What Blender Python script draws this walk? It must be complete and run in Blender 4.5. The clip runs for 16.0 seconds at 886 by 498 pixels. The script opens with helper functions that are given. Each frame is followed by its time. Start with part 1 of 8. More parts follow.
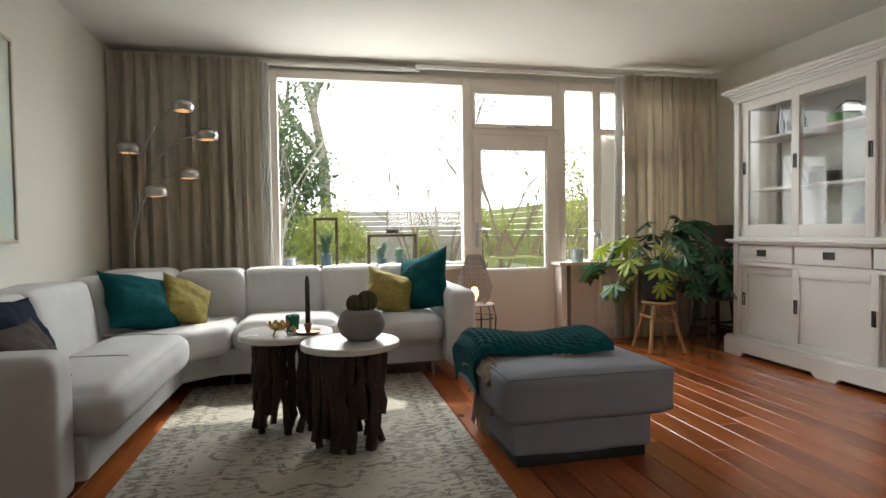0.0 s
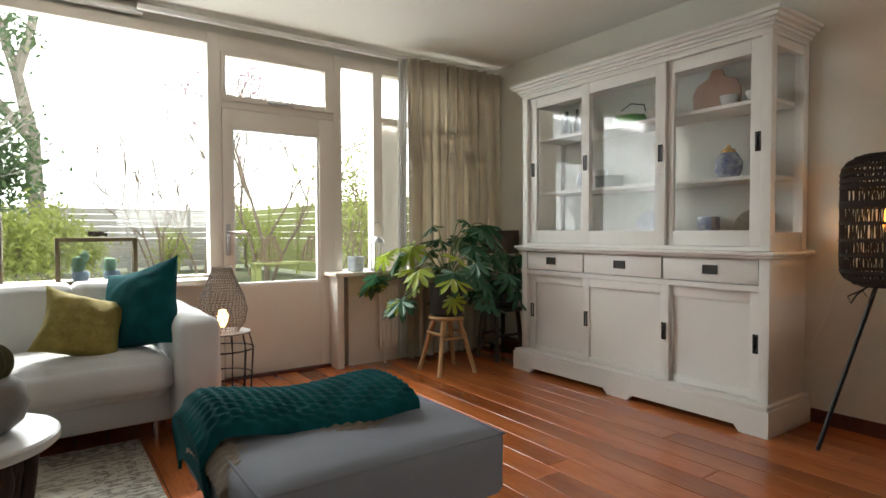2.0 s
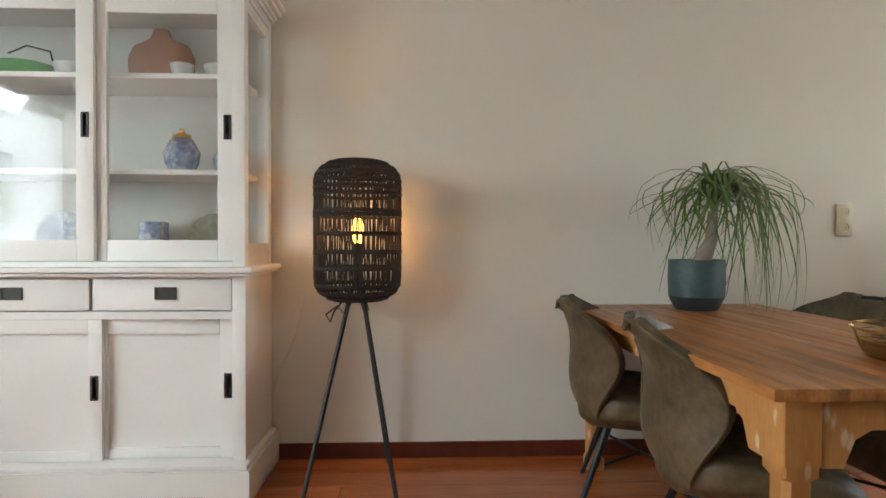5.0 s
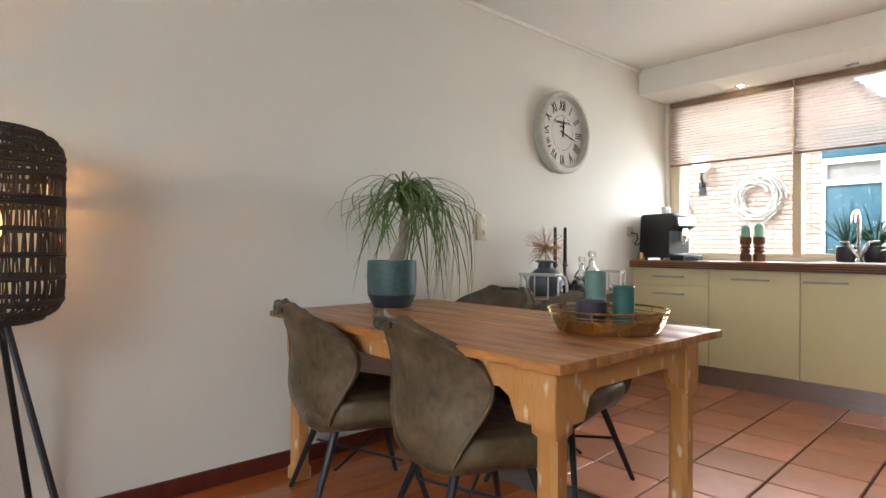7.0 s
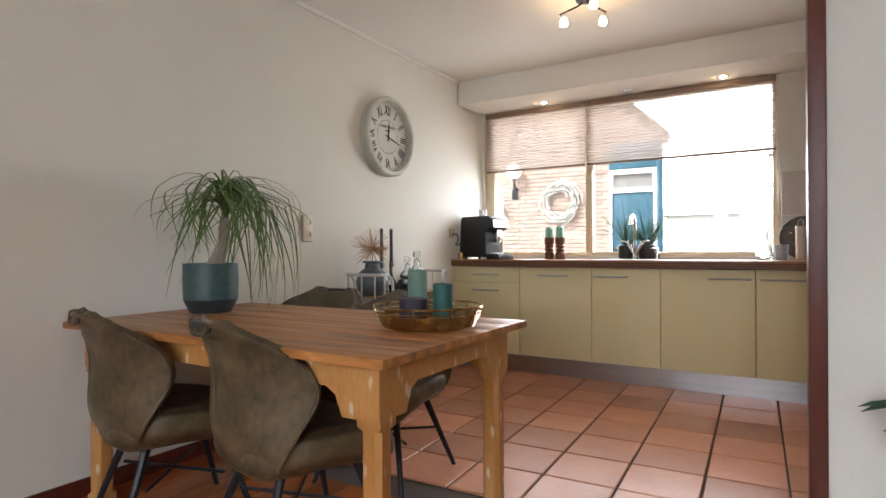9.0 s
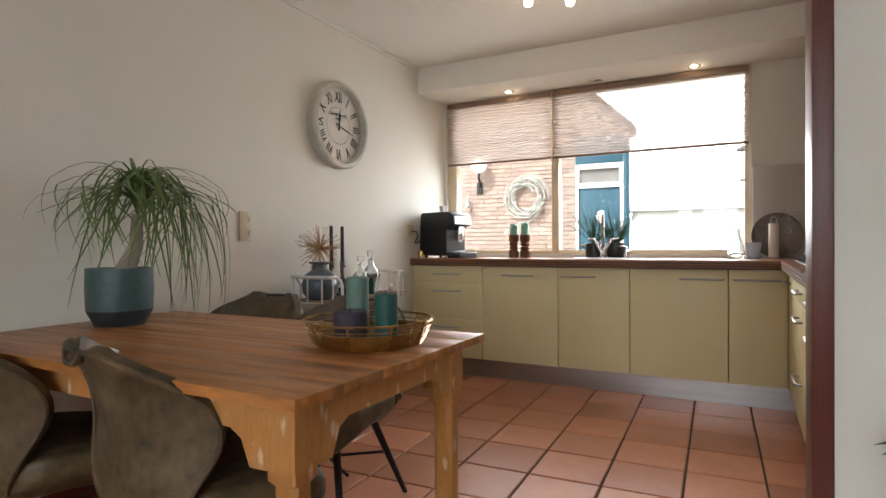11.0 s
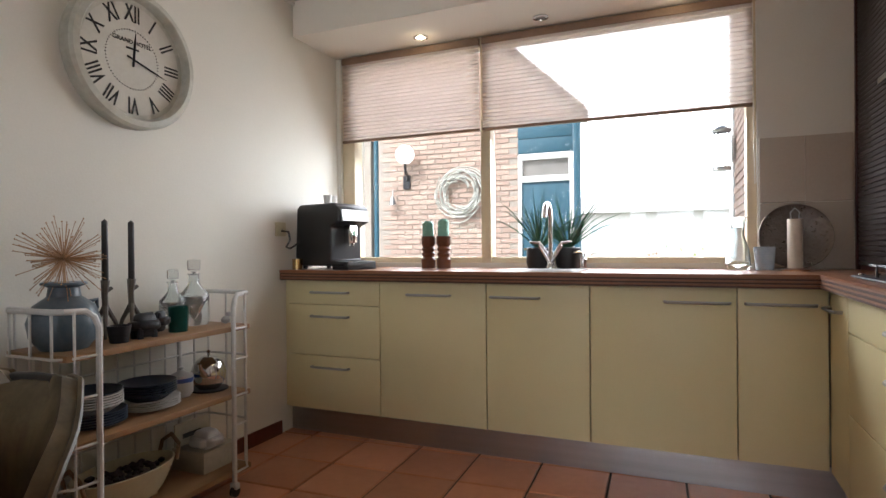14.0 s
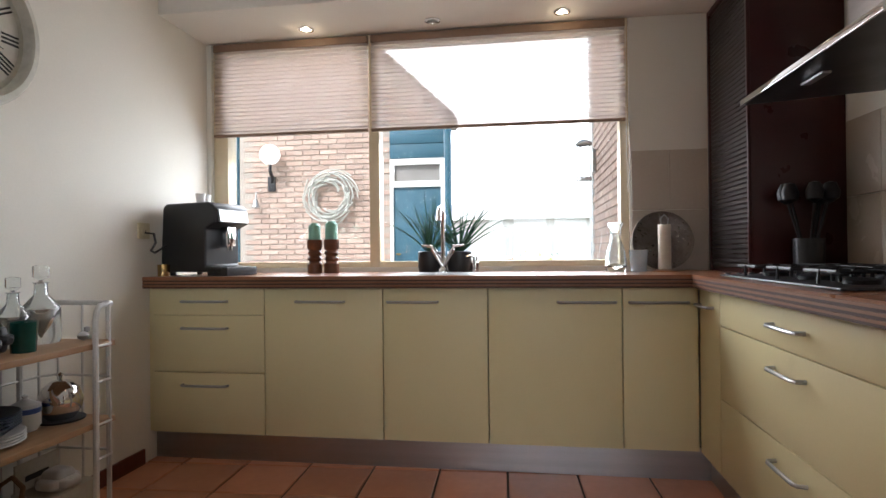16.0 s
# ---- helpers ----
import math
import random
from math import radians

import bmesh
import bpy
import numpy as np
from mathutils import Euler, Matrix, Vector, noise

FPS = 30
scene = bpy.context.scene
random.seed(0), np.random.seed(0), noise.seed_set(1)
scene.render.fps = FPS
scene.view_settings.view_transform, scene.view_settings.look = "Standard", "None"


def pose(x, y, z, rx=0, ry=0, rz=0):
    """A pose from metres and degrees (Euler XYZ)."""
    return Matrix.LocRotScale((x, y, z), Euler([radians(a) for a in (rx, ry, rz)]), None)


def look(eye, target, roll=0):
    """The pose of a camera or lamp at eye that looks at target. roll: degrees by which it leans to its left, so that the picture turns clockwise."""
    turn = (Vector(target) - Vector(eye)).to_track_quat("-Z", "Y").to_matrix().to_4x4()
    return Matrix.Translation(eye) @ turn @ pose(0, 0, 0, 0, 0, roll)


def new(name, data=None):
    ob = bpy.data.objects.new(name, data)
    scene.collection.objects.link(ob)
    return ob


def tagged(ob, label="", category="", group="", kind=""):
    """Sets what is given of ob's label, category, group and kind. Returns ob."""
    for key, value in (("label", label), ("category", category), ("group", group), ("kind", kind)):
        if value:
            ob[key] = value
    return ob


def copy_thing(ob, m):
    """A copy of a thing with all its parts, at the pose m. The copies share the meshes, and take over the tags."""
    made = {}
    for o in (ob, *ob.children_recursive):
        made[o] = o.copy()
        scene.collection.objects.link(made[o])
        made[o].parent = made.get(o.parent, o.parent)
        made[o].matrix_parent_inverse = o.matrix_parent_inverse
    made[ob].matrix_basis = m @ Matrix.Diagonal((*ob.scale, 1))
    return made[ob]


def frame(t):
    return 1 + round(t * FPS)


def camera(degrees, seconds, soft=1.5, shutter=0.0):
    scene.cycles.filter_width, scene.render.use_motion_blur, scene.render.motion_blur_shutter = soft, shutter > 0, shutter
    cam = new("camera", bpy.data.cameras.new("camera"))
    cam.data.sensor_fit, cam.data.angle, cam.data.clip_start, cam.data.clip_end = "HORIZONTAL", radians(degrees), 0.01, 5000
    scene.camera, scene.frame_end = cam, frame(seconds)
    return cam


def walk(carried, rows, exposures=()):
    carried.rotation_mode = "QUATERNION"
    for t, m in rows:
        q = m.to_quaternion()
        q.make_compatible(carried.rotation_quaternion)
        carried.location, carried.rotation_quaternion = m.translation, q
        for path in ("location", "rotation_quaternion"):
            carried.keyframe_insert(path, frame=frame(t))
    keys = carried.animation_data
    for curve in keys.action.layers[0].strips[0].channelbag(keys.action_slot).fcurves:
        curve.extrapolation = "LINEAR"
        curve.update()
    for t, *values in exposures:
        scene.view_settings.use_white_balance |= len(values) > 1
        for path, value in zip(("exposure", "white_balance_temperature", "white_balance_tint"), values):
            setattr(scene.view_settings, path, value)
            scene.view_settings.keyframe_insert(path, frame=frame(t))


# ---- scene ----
cam = camera(75.9, 16.0)
PATH = [
    (0, (1.206, 0.691, 1.029), (1.634, 2.644, 0.967), -0.8),
    (0.5, (1.266, 0.929, 1.013), (1.753, 2.868, 0.952), -0.8),
    (1, (1.361, 1.145, 1.018), (1.988, 3.044, 0.960), -0.7),
    (1.5, (1.467, 1.345, 1.031), (2.311, 3.157, 0.970), -0.6),
    (2, (1.547, 1.549, 1.039), (2.700, 3.182, 0.979), -0.2),
    (2.5, (1.654, 1.674, 1.029), (3.118, 3.035, 0.973), 0),
    (3, (1.746, 1.791, 1.012), (3.441, 2.852, 0.981), 0.4),
    (3.5, (1.840, 1.924, 1.020), (3.691, 2.682, 0.992), 0.4),
    (4, (2.006, 2.000, 1.025), (3.940, 2.508, 0.992), 0.3),
    (4.2, (2.059, 2.019, 1.029), (4.016, 2.432, 1.000), 0.2),
    (6.3, (2.48, 2.593, 1.018), (4.204, 1.58, 1.011), 0.4),
    (6.5, (2.512, 2.597, 1.011), (4.161, 1.466, 1.007), 0.4),
    (7, (2.501, 2.634, 1.016), (3.994, 1.304, 1.015), 0.2),
    (7.5, (2.48, 2.656, 1.019), (3.839, 1.189, 1.019), 0.1),
    (8, (2.462, 2.665, 1.02), (3.695, 1.091, 1.02), -0.1),
    (8.5, (2.453, 2.666, 1.017), (3.576, 1.011, 1.018), -0.2),
    (9, (2.456, 2.666, 1.016), (3.492, 0.956, 1.018), -0.3),
    (11.5, (2.603, 2.151, 1.046), (3.536, 0.382, 1.031), -0.4),
    (12, (2.677, 1.862, 1.041), (3.599, 0.088, 1.032), -0.4),
    (12.5, (2.75, 1.559, 1.04), (3.649, -0.227, 1.025), -0.5),
    (13, (2.785, 1.322, 1.045), (3.667, -0.473, 1.032), -0.5),
    (13.5, (2.829, 1.134, 1.04), (3.665, -0.682, 1.034), -0.4),
    (14, (2.846, 1.014, 1.05), (3.623, -0.829, 1.044), -0.5),
    (14.5, (2.922, 0.958, 1.044), (3.626, -0.914, 1.041), -0.5),
    (15, (3.011, 0.954, 1.044), (3.585, -0.962, 1.046), -0.3),
    (15.5, (3.066, 0.973, 1.043), (3.49, -0.982, 1.048), -0.5),
    (16, (3.066, 0.991, 1.037), (3.352, -0.989, 1.049), -0.6),
]
walk(cam, [(t, look(eye, target, roll)) for t, eye, target, roll in PATH],
     exposures=[(0, -0.38, 6450, 7), (1.5, -0.42, 6450, 6), (2.5, -0.12, 6350, 4), (4.0, 0.26, 6150, 3), (7.0, 0.64, 5850, 7), (9.0, 0.40, 5950, 10), (11.5, 0.12, 6150, 10), (13.0, 0.06, 6000, 10), (16.0, -0.06, 5800, 10)])

# ---- light ----
world = bpy.data.worlds.new("sky")
scene.world = world
world.use_nodes = True
sky = world.node_tree.nodes.new("ShaderNodeTexSky")
sky.sky_type = 'NISHITA'
sky.sun_disc = False
SUN_EL, SUN_AZ = radians(47), radians(24)
sky.sun_elevation, sky.sun_rotation = SUN_EL, SUN_AZ
sky.dust_density, sky.air_density = 2.0, 1.0
world.node_tree.links.new(sky.outputs[0], world.node_tree.nodes["Background"].inputs[0])
world.node_tree.nodes["Background"].inputs[1].default_value = 0.15

sun = new("sun", bpy.data.lights.new("sun", 'SUN'))
sun.data.energy, sun.data.angle, sun.data.color = 4.5, radians(0.6), (1, 0.95, 0.87)
SUN_DIR = Vector((math.sin(SUN_AZ) * math.cos(SUN_EL), math.cos(SUN_AZ) * math.cos(SUN_EL), math.sin(SUN_EL)))
sun.matrix_basis = look(SUN_DIR * 30, (0, 0, 0))


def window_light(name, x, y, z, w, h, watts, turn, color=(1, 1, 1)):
    """Adds an area lamp in place of the sky's light at a window."""
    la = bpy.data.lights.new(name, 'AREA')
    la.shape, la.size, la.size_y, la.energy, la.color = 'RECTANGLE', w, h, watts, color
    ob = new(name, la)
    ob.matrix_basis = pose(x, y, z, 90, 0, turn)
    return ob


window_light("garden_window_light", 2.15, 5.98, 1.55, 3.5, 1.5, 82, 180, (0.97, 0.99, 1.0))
# Extra lamp outside, above the window, added to brighten the floor and sofa.
high_fill = window_light("garden_sky_light", 1.95, 6.75, 2.98, 4.2, 1.0, 285, 180, (0.97, 0.99, 1.0))
high_fill.matrix_basis = pose(1.95, 6.75, 2.98, 52, 0, 180)
# Stand-in for the sky at the kitchen window, tilted to brighten the floor.
low_sky = window_light("kitchen_window_light", 3.7, -2.46, 1.37, 2.3, 0.72, 44, 0, (1.0, 0.98, 0.96))
low_sky.matrix_basis = pose(3.6, -2.46, 1.42, 50, 0, 0)


def bulb_light(name, x, y, z, watts, color, r=0.02):
    la = bpy.data.lights.new(name, 'POINT')
    la.energy, la.color, la.shadow_soft_size = watts, color, r
    ob = new(name, la)
    ob.location = (x, y, z)
    return ob


# ---- mesh helpers ----
def thing(name, label, category, x=0, y=0, z=0, rz=0, group="", kind=""):
    ob = new(name)
    ob.empty_display_size = 0.1
    ob.matrix_basis = pose(x, y, z, 0, 0, rz)
    return tagged(ob, label, category, group, kind)


def finish(bm, name, material, smooth=False, recalc=True):
    if recalc:
        bmesh.ops.recalc_face_normals(bm, faces=bm.faces)
    me = bpy.data.meshes.new(name)
    bm.to_mesh(me)
    bm.free()
    if material:
        me.materials.append(material)
    if smooth:
        me.shade_smooth()
        me.set_sharp_from_angle(angle=radians(40))
    return me


def part(name, bm, material, parent=None, label="", smooth=True):
    ob = new(name, finish(bm, name, material, smooth))
    if parent:
        ob.parent = parent
    if label:
        ob["label"] = label
    return ob


def single(name, bm, material, label, category, kind="", group="", smooth=True):
    """A thing that is one mesh."""
    return tagged(new(name, finish(bm, name, material, smooth)), label, category, group, kind)


def B():
    return bmesh.new()


def box(bm, x0, x1, y0, y1, z0, z1, bev=0.0, seg=2, m=None):
    r = bmesh.ops.create_cube(bm, size=1)
    vs = r["verts"]
    for v in vs:
        v.co = Vector(((x0 + x1) / 2 + v.co.x * (x1 - x0), (y0 + y1) / 2 + v.co.y * (y1 - y0), (z0 + z1) / 2 + v.co.z * (z1 - z0)))
        if m:
            v.co = m @ v.co
    if bev > 0:
        es = list({e for v in vs for e in v.link_edges})
        bmesh.ops.bevel(bm, geom=es, offset=bev, segments=seg, affect='EDGES', profile=0.6)
    return bm


def frame_of(d):
    d = d.normalized()
    a = d.cross(Vector((0, 0, 1)) if abs(d.z) < 0.95 else Vector((1, 0, 0))).normalized()
    return a, d.cross(a)


def tube(bm, pts, r, seg=8, caps=True):
    """A round bar along points; r is one radius or one a point."""
    pts = [Vector(p) for p in pts]
    rs = r if isinstance(r, (list, tuple)) else [r] * len(pts)
    rings = []
    a = None
    for i, p in enumerate(pts):
        d = (pts[min(i + 1, len(pts) - 1)] - pts[max(i - 1, 0)])
        if d.length < 1e-6:
            d = Vector((0, 0, 1))
        d.normalize()
        if a is None:
            a, b = frame_of(d)
        else:
            a = (a - d * a.dot(d)).normalized()
            b = d.cross(a)
        rings.append([bm.verts.new(p + (a * math.cos(t) + b * math.sin(t)) * rs[i]) for t in [k * 2 * math.pi / seg for k in range(seg)]])
    for i in range(len(rings) - 1):
        for k in range(seg):
            bm.faces.new((rings[i][k], rings[i][(k + 1) % seg], rings[i + 1][(k + 1) % seg], rings[i + 1][k]))
    if caps:
        bm.faces.new(rings[0][::-1])
        bm.faces.new(rings[-1])
    return bm


def rod(bm, p, q, r, seg=8, r2=None):
    return tube(bm, [p, q], [r, r if r2 is None else r2], seg)


def lathe(bm, prof, x=0, y=0, z=0, seg=28, wob=0.0):
    """A turned shape: prof is rows of (radius, height)."""
    rings = []
    for i, (r, h) in enumerate(prof):
        if r < 1e-5:
            rings.append([bm.verts.new((x, y, z + h))])
        else:
            rings.append([bm.verts.new((x + r * math.cos(t) * (1 + wob * math.sin(3 * t + i)), y + r * math.sin(t) * (1 + wob * math.cos(2 * t + i)), z + h)) for t in [k * 2 * math.pi / seg for k in range(seg)]])
    for a, b in zip(rings, rings[1:]):
        n = max(len(a), len(b))
        for k in range(n):
            vs = []
            for v in (a[k % len(a)], a[(k + 1) % len(a)], b[(k + 1) % len(b)], b[k % len(b)]):
                if v not in vs:
                    vs.append(v)
            if len(vs) > 2:
                bm.faces.new(vs)
    return bm


def prism(bm, pts, axis, lo, hi):
    """An outline of 2D points drawn out along an axis (x, y or z)."""
    def at(p, w):
        return {"x": (w, p[0], p[1]), "y": (p[0], w, p[1]), "z": (p[0], p[1], w)}[axis]
    a = [bm.verts.new(at(p, lo)) for p in pts]
    b = [bm.verts.new(at(p, hi)) for p in pts]
    n = len(pts)
    bm.faces.new(a)
    bm.faces.new(b[::-1])
    for i in range(n):
        bm.faces.new((a[i], b[i], b[(i + 1) % n], a[(i + 1) % n]))
    return bm


def sheet(bm, f, nu, nv, thick=0.0, close_u=False):
    """A grid surface f(u, v), u and v in 0..1; with a thickness it is closed all round."""
    g = [[Vector(f(i / nu, j / nv)) for j in range(nv + 1)] for i in range(nu + (0 if close_u else 1))]
    n = len(g)

    def normal(i, j):
        ia, ib = (max(i - 1, 0), min(i + 1, n - 1)) if not close_u else ((i - 1) % n, (i + 1) % n)
        du = g[ib][j] - g[ia][j]
        dv = g[i][min(j + 1, nv)] - g[i][max(j - 1, 0)]
        c = du.cross(dv)
        return c.normalized() if c.length > 1e-9 else Vector((0, 0, 1))
    A = [[bm.verts.new(g[i][j]) for j in range(nv + 1)] for i in range(n)]
    m = n if close_u else n - 1
    for i in range(m):
        for j in range(nv):
            bm.faces.new((A[i][j], A[(i + 1) % n][j], A[(i + 1) % n][j + 1], A[i][j + 1]))
    if thick:
        C = [[bm.verts.new(g[i][j] - normal(i, j) * thick) for j in range(nv + 1)] for i in range(n)]
        for i in range(m):
            for j in range(nv):
                bm.faces.new((C[i][j + 1], C[(i + 1) % n][j + 1], C[(i + 1) % n][j], C[i][j]))
            bm.faces.new((A[i][0], C[i][0], C[(i + 1) % n][0], A[(i + 1) % n][0]))
            bm.faces.new((A[i][nv], A[(i + 1) % n][nv], C[(i + 1) % n][nv], C[i][nv]))
        if not close_u:
            for j in range(nv):
                bm.faces.new((A[0][j], A[0][j + 1], C[0][j + 1], C[0][j]))
                bm.faces.new((A[n - 1][j + 1], A[n - 1][j], C[n - 1][j], C[n - 1][j + 1]))
    return bm


def cushion(bm, x0, x1, y0, y1, z0, z1, r=0.06, puff=0.02, n=14, m=None, seed=0):
    """A soft block: a rounded box whose faces swell."""
    cx, cy, cz = (x0 + x1) / 2, (y0 + y1) / 2, (z0 + z1) / 2
    h = Vector(((x1 - x0) / 2, (y1 - y0) / 2, (z1 - z0) / 2))
    r = min(r, *(0.98 * c for c in h))
    old = len(bm.verts)
    res = bmesh.ops.create_cube(bm, size=2)
    es = list({e for v in res["verts"] for e in v.link_edges})
    bmesh.ops.subdivide_edges(bm, edges=es, cuts=n, use_grid_fill=True)
    vs = list(bm.verts)[old:]
    for v in vs:
        q = v.co.copy()
        s = Vector([math.copysign(abs(c) ** 0.75, c) for c in q])
        p = Vector((s.x * h.x, s.y * h.y, s.z * h.z))
        inner = Vector([max(-h[k] + r, min(h[k] - r, p[k])) for k in range(3)])
        d = p - inner
        if d.length > r:
            d = d.normalized() * r
        p = inner + d
        k = (1 - min(1, abs(q.x)) ** 4) * (1 - min(1, abs(q.y)) ** 4) if abs(q.z) > 0.98 else (1 - abs(q.z) ** 4) * (1 - min(1, abs(q.x if abs(q.y) > 0.98 else q.y)) ** 4)
        nrm = Vector((q.x if abs(q.x) > 0.98 else 0, q.y if abs(q.y) > 0.98 else 0, q.z if abs(q.z) > 0.98 else 0))
        if nrm.length:
            p += nrm.normalized() * puff * k
        p += Vector((cx, cy, cz))
        p += noise.noise_vector(p * 5 + Vector((seed, 0, 0))) * 0.006
        v.co = m @ p if m else p
    return bm


# ---- materials ----
def surf(name, c1, c2=None, rough=0.5, metal=0.0, scale=6.0, fine=60.0, bump=0.15, rvar=0.1, stretch=(1, 1, 1), each=0.0, coat=0.0, sheen=0.0, trans=0.0, ior=1.45, spec=0.5):
    """A surface with a colour that wanders between two tones at a broad and a fine scale, and a fine relief."""
    mt = bpy.data.materials.new(name)
    mt.use_nodes = True
    nt = mt.node_tree
    N, L = nt.nodes.new, nt.links.new
    bs = nt.nodes["Principled BSDF"]
    c2 = c2 or tuple(c * 0.8 for c in c1)
    tc, mp = N("ShaderNodeTexCoord"), N("ShaderNodeMapping")
    mp.inputs["Scale"].default_value = stretch
    L(tc.outputs["Object"], mp.inputs["Vector"])
    n1, n2 = N("ShaderNodeTexNoise"), N("ShaderNodeTexNoise")
    n1.inputs["Scale"].default_value, n2.inputs["Scale"].default_value = scale, fine
    n1.inputs["Detail"].default_value, n2.inputs["Detail"].default_value = 4, 3
    vec = mp.outputs[0]
    oi = None
    if each:
        oi = N("ShaderNodeObjectInfo")
        ad = N("ShaderNodeVectorMath")
        ml = N("ShaderNodeMath")
        ml.operation, ml.inputs[1].default_value = 'MULTIPLY', 37.0
        L(oi.outputs["Random"], ml.inputs[0])
        L(vec, ad.inputs[0])
        L(ml.outputs[0], ad.inputs[1])
        vec = ad.outputs[0]
    L(vec, n1.inputs["Vector"])
    L(vec, n2.inputs["Vector"])
    mix = N("ShaderNodeMath")
    mix.operation = 'MULTIPLY_ADD'
    mix.inputs[1].default_value = 0.65
    half = N("ShaderNodeMath")
    half.operation, half.inputs[1].default_value = 'MULTIPLY', 0.35
    L(n2.outputs["Fac"], half.inputs[0])
    L(n1.outputs["Fac"], mix.inputs[0])
    L(half.outputs[0], mix.inputs[2])
    ramp = N("ShaderNodeValToRGB")
    ramp.color_ramp.elements[0].position, ramp.color_ramp.elements[1].position = 0.33, 0.67
    ramp.color_ramp.elements[0].color, ramp.color_ramp.elements[1].color = (*c1, 1), (*c2, 1)
    L(mix.outputs[0], ramp.inputs[0])
    col = ramp.outputs[0]
    if each:
        hs = N("ShaderNodeHueSaturation")
        mr = N("ShaderNodeMapRange")
        mr.inputs["To Min"].default_value, mr.inputs["To Max"].default_value = 1 - each, 1 + each
        L(oi.outputs["Random"], mr.inputs["Value"])
        L(mr.outputs[0], hs.inputs["Value"])
        L(col, hs.inputs["Color"])
        col = hs.outputs[0]
    L(col, bs.inputs["Base Color"])
    rr = N("ShaderNodeMapRange")
    rr.inputs["To Min"].default_value, rr.inputs["To Max"].default_value = max(0, rough - rvar), min(1, rough + rvar)
    L(n1.outputs["Fac"], rr.inputs["Value"])
    L(rr.outputs[0], bs.inputs["Roughness"])
    bs.inputs["Metallic"].default_value = metal
    bs.inputs["Coat Weight"].default_value = coat
    bs.inputs["Sheen Weight"].default_value = sheen
    bs.inputs["Transmission Weight"].default_value = trans
    bs.inputs["IOR"].default_value = ior
    bs.inputs["Specular IOR Level"].default_value = spec
    if bump:
        bp = N("ShaderNodeBump")
        bp.inputs["Strength"].default_value = bump
        bp.inputs["Distance"].default_value = 0.004
        L(n2.outputs["Fac"], bp.inputs["Height"])
        L(bp.outputs[0], bs.inputs["Normal"])
    return mt


def glow(name, color, strength):
    mt = bpy.data.materials.new(name)
    mt.use_nodes = True
    bs = mt.node_tree.nodes["Principled BSDF"]
    bs.inputs["Base Color"].default_value = (*color, 1)
    bs.inputs["Emission Color"].default_value = (*color, 1)
    bs.inputs["Emission Strength"].default_value = strength
    return mt


def glassy(name, color=(1, 1, 1), rough=0.0):
    """Thin window glass: clear, with a mirror-like sheen that grows at a slant."""
    mt = bpy.data.materials.new(name)
    mt.use_nodes = True
    nt = mt.node_tree
    N, L = nt.nodes.new, nt.links.new
    tr, gl, mx, lw = N("ShaderNodeBsdfTransparent"), N("ShaderNodeBsdfGlossy"), N("ShaderNodeMixShader"), N("ShaderNodeLayerWeight")
    pw, ma = N("ShaderNodeMath"), N("ShaderNodeMath")
    lw.inputs["Blend"].default_value = 0.5
    pw.operation, pw.inputs[1].default_value = 'POWER', 4.0
    ma.operation, ma.inputs[1].default_value, ma.inputs[2].default_value = 'MULTIPLY_ADD', 0.8, 0.036
    tr.inputs[0].default_value = (*color, 1)
    gl.inputs["Roughness"].default_value = rough
    L(lw.outputs["Facing"], pw.inputs[0])
    L(pw.outputs[0], ma.inputs[0])
    L(ma.outputs[0], mx.inputs[0])
    L(tr.outputs[0], mx.inputs[1])
    L(gl.outputs[0], mx.inputs[2])
    L(mx.outputs[0], nt.nodes["Material Output"].inputs[0])
    return mt


def leafy(name, c1, c2, trans=0.35):
    mt = surf(name, c1, c2, rough=0.45, scale=9, fine=70, bump=0.1)
    nt = mt.node_tree
    bs = nt.nodes["Principled BSDF"]
    tl, mx = nt.nodes.new("ShaderNodeBsdfTranslucent"), nt.nodes.new("ShaderNodeMixShader")
    mx.inputs[0].default_value = trans
    nt.links.new(bs.inputs["Base Color"].links[0].from_socket, tl.inputs[0])
    nt.links.new(bs.outputs[0], mx.inputs[1])
    nt.links.new(tl.outputs[0], mx.inputs[2])
    nt.links.new(mx.outputs[0], nt.nodes["Material Output"].inputs[0])
    return mt




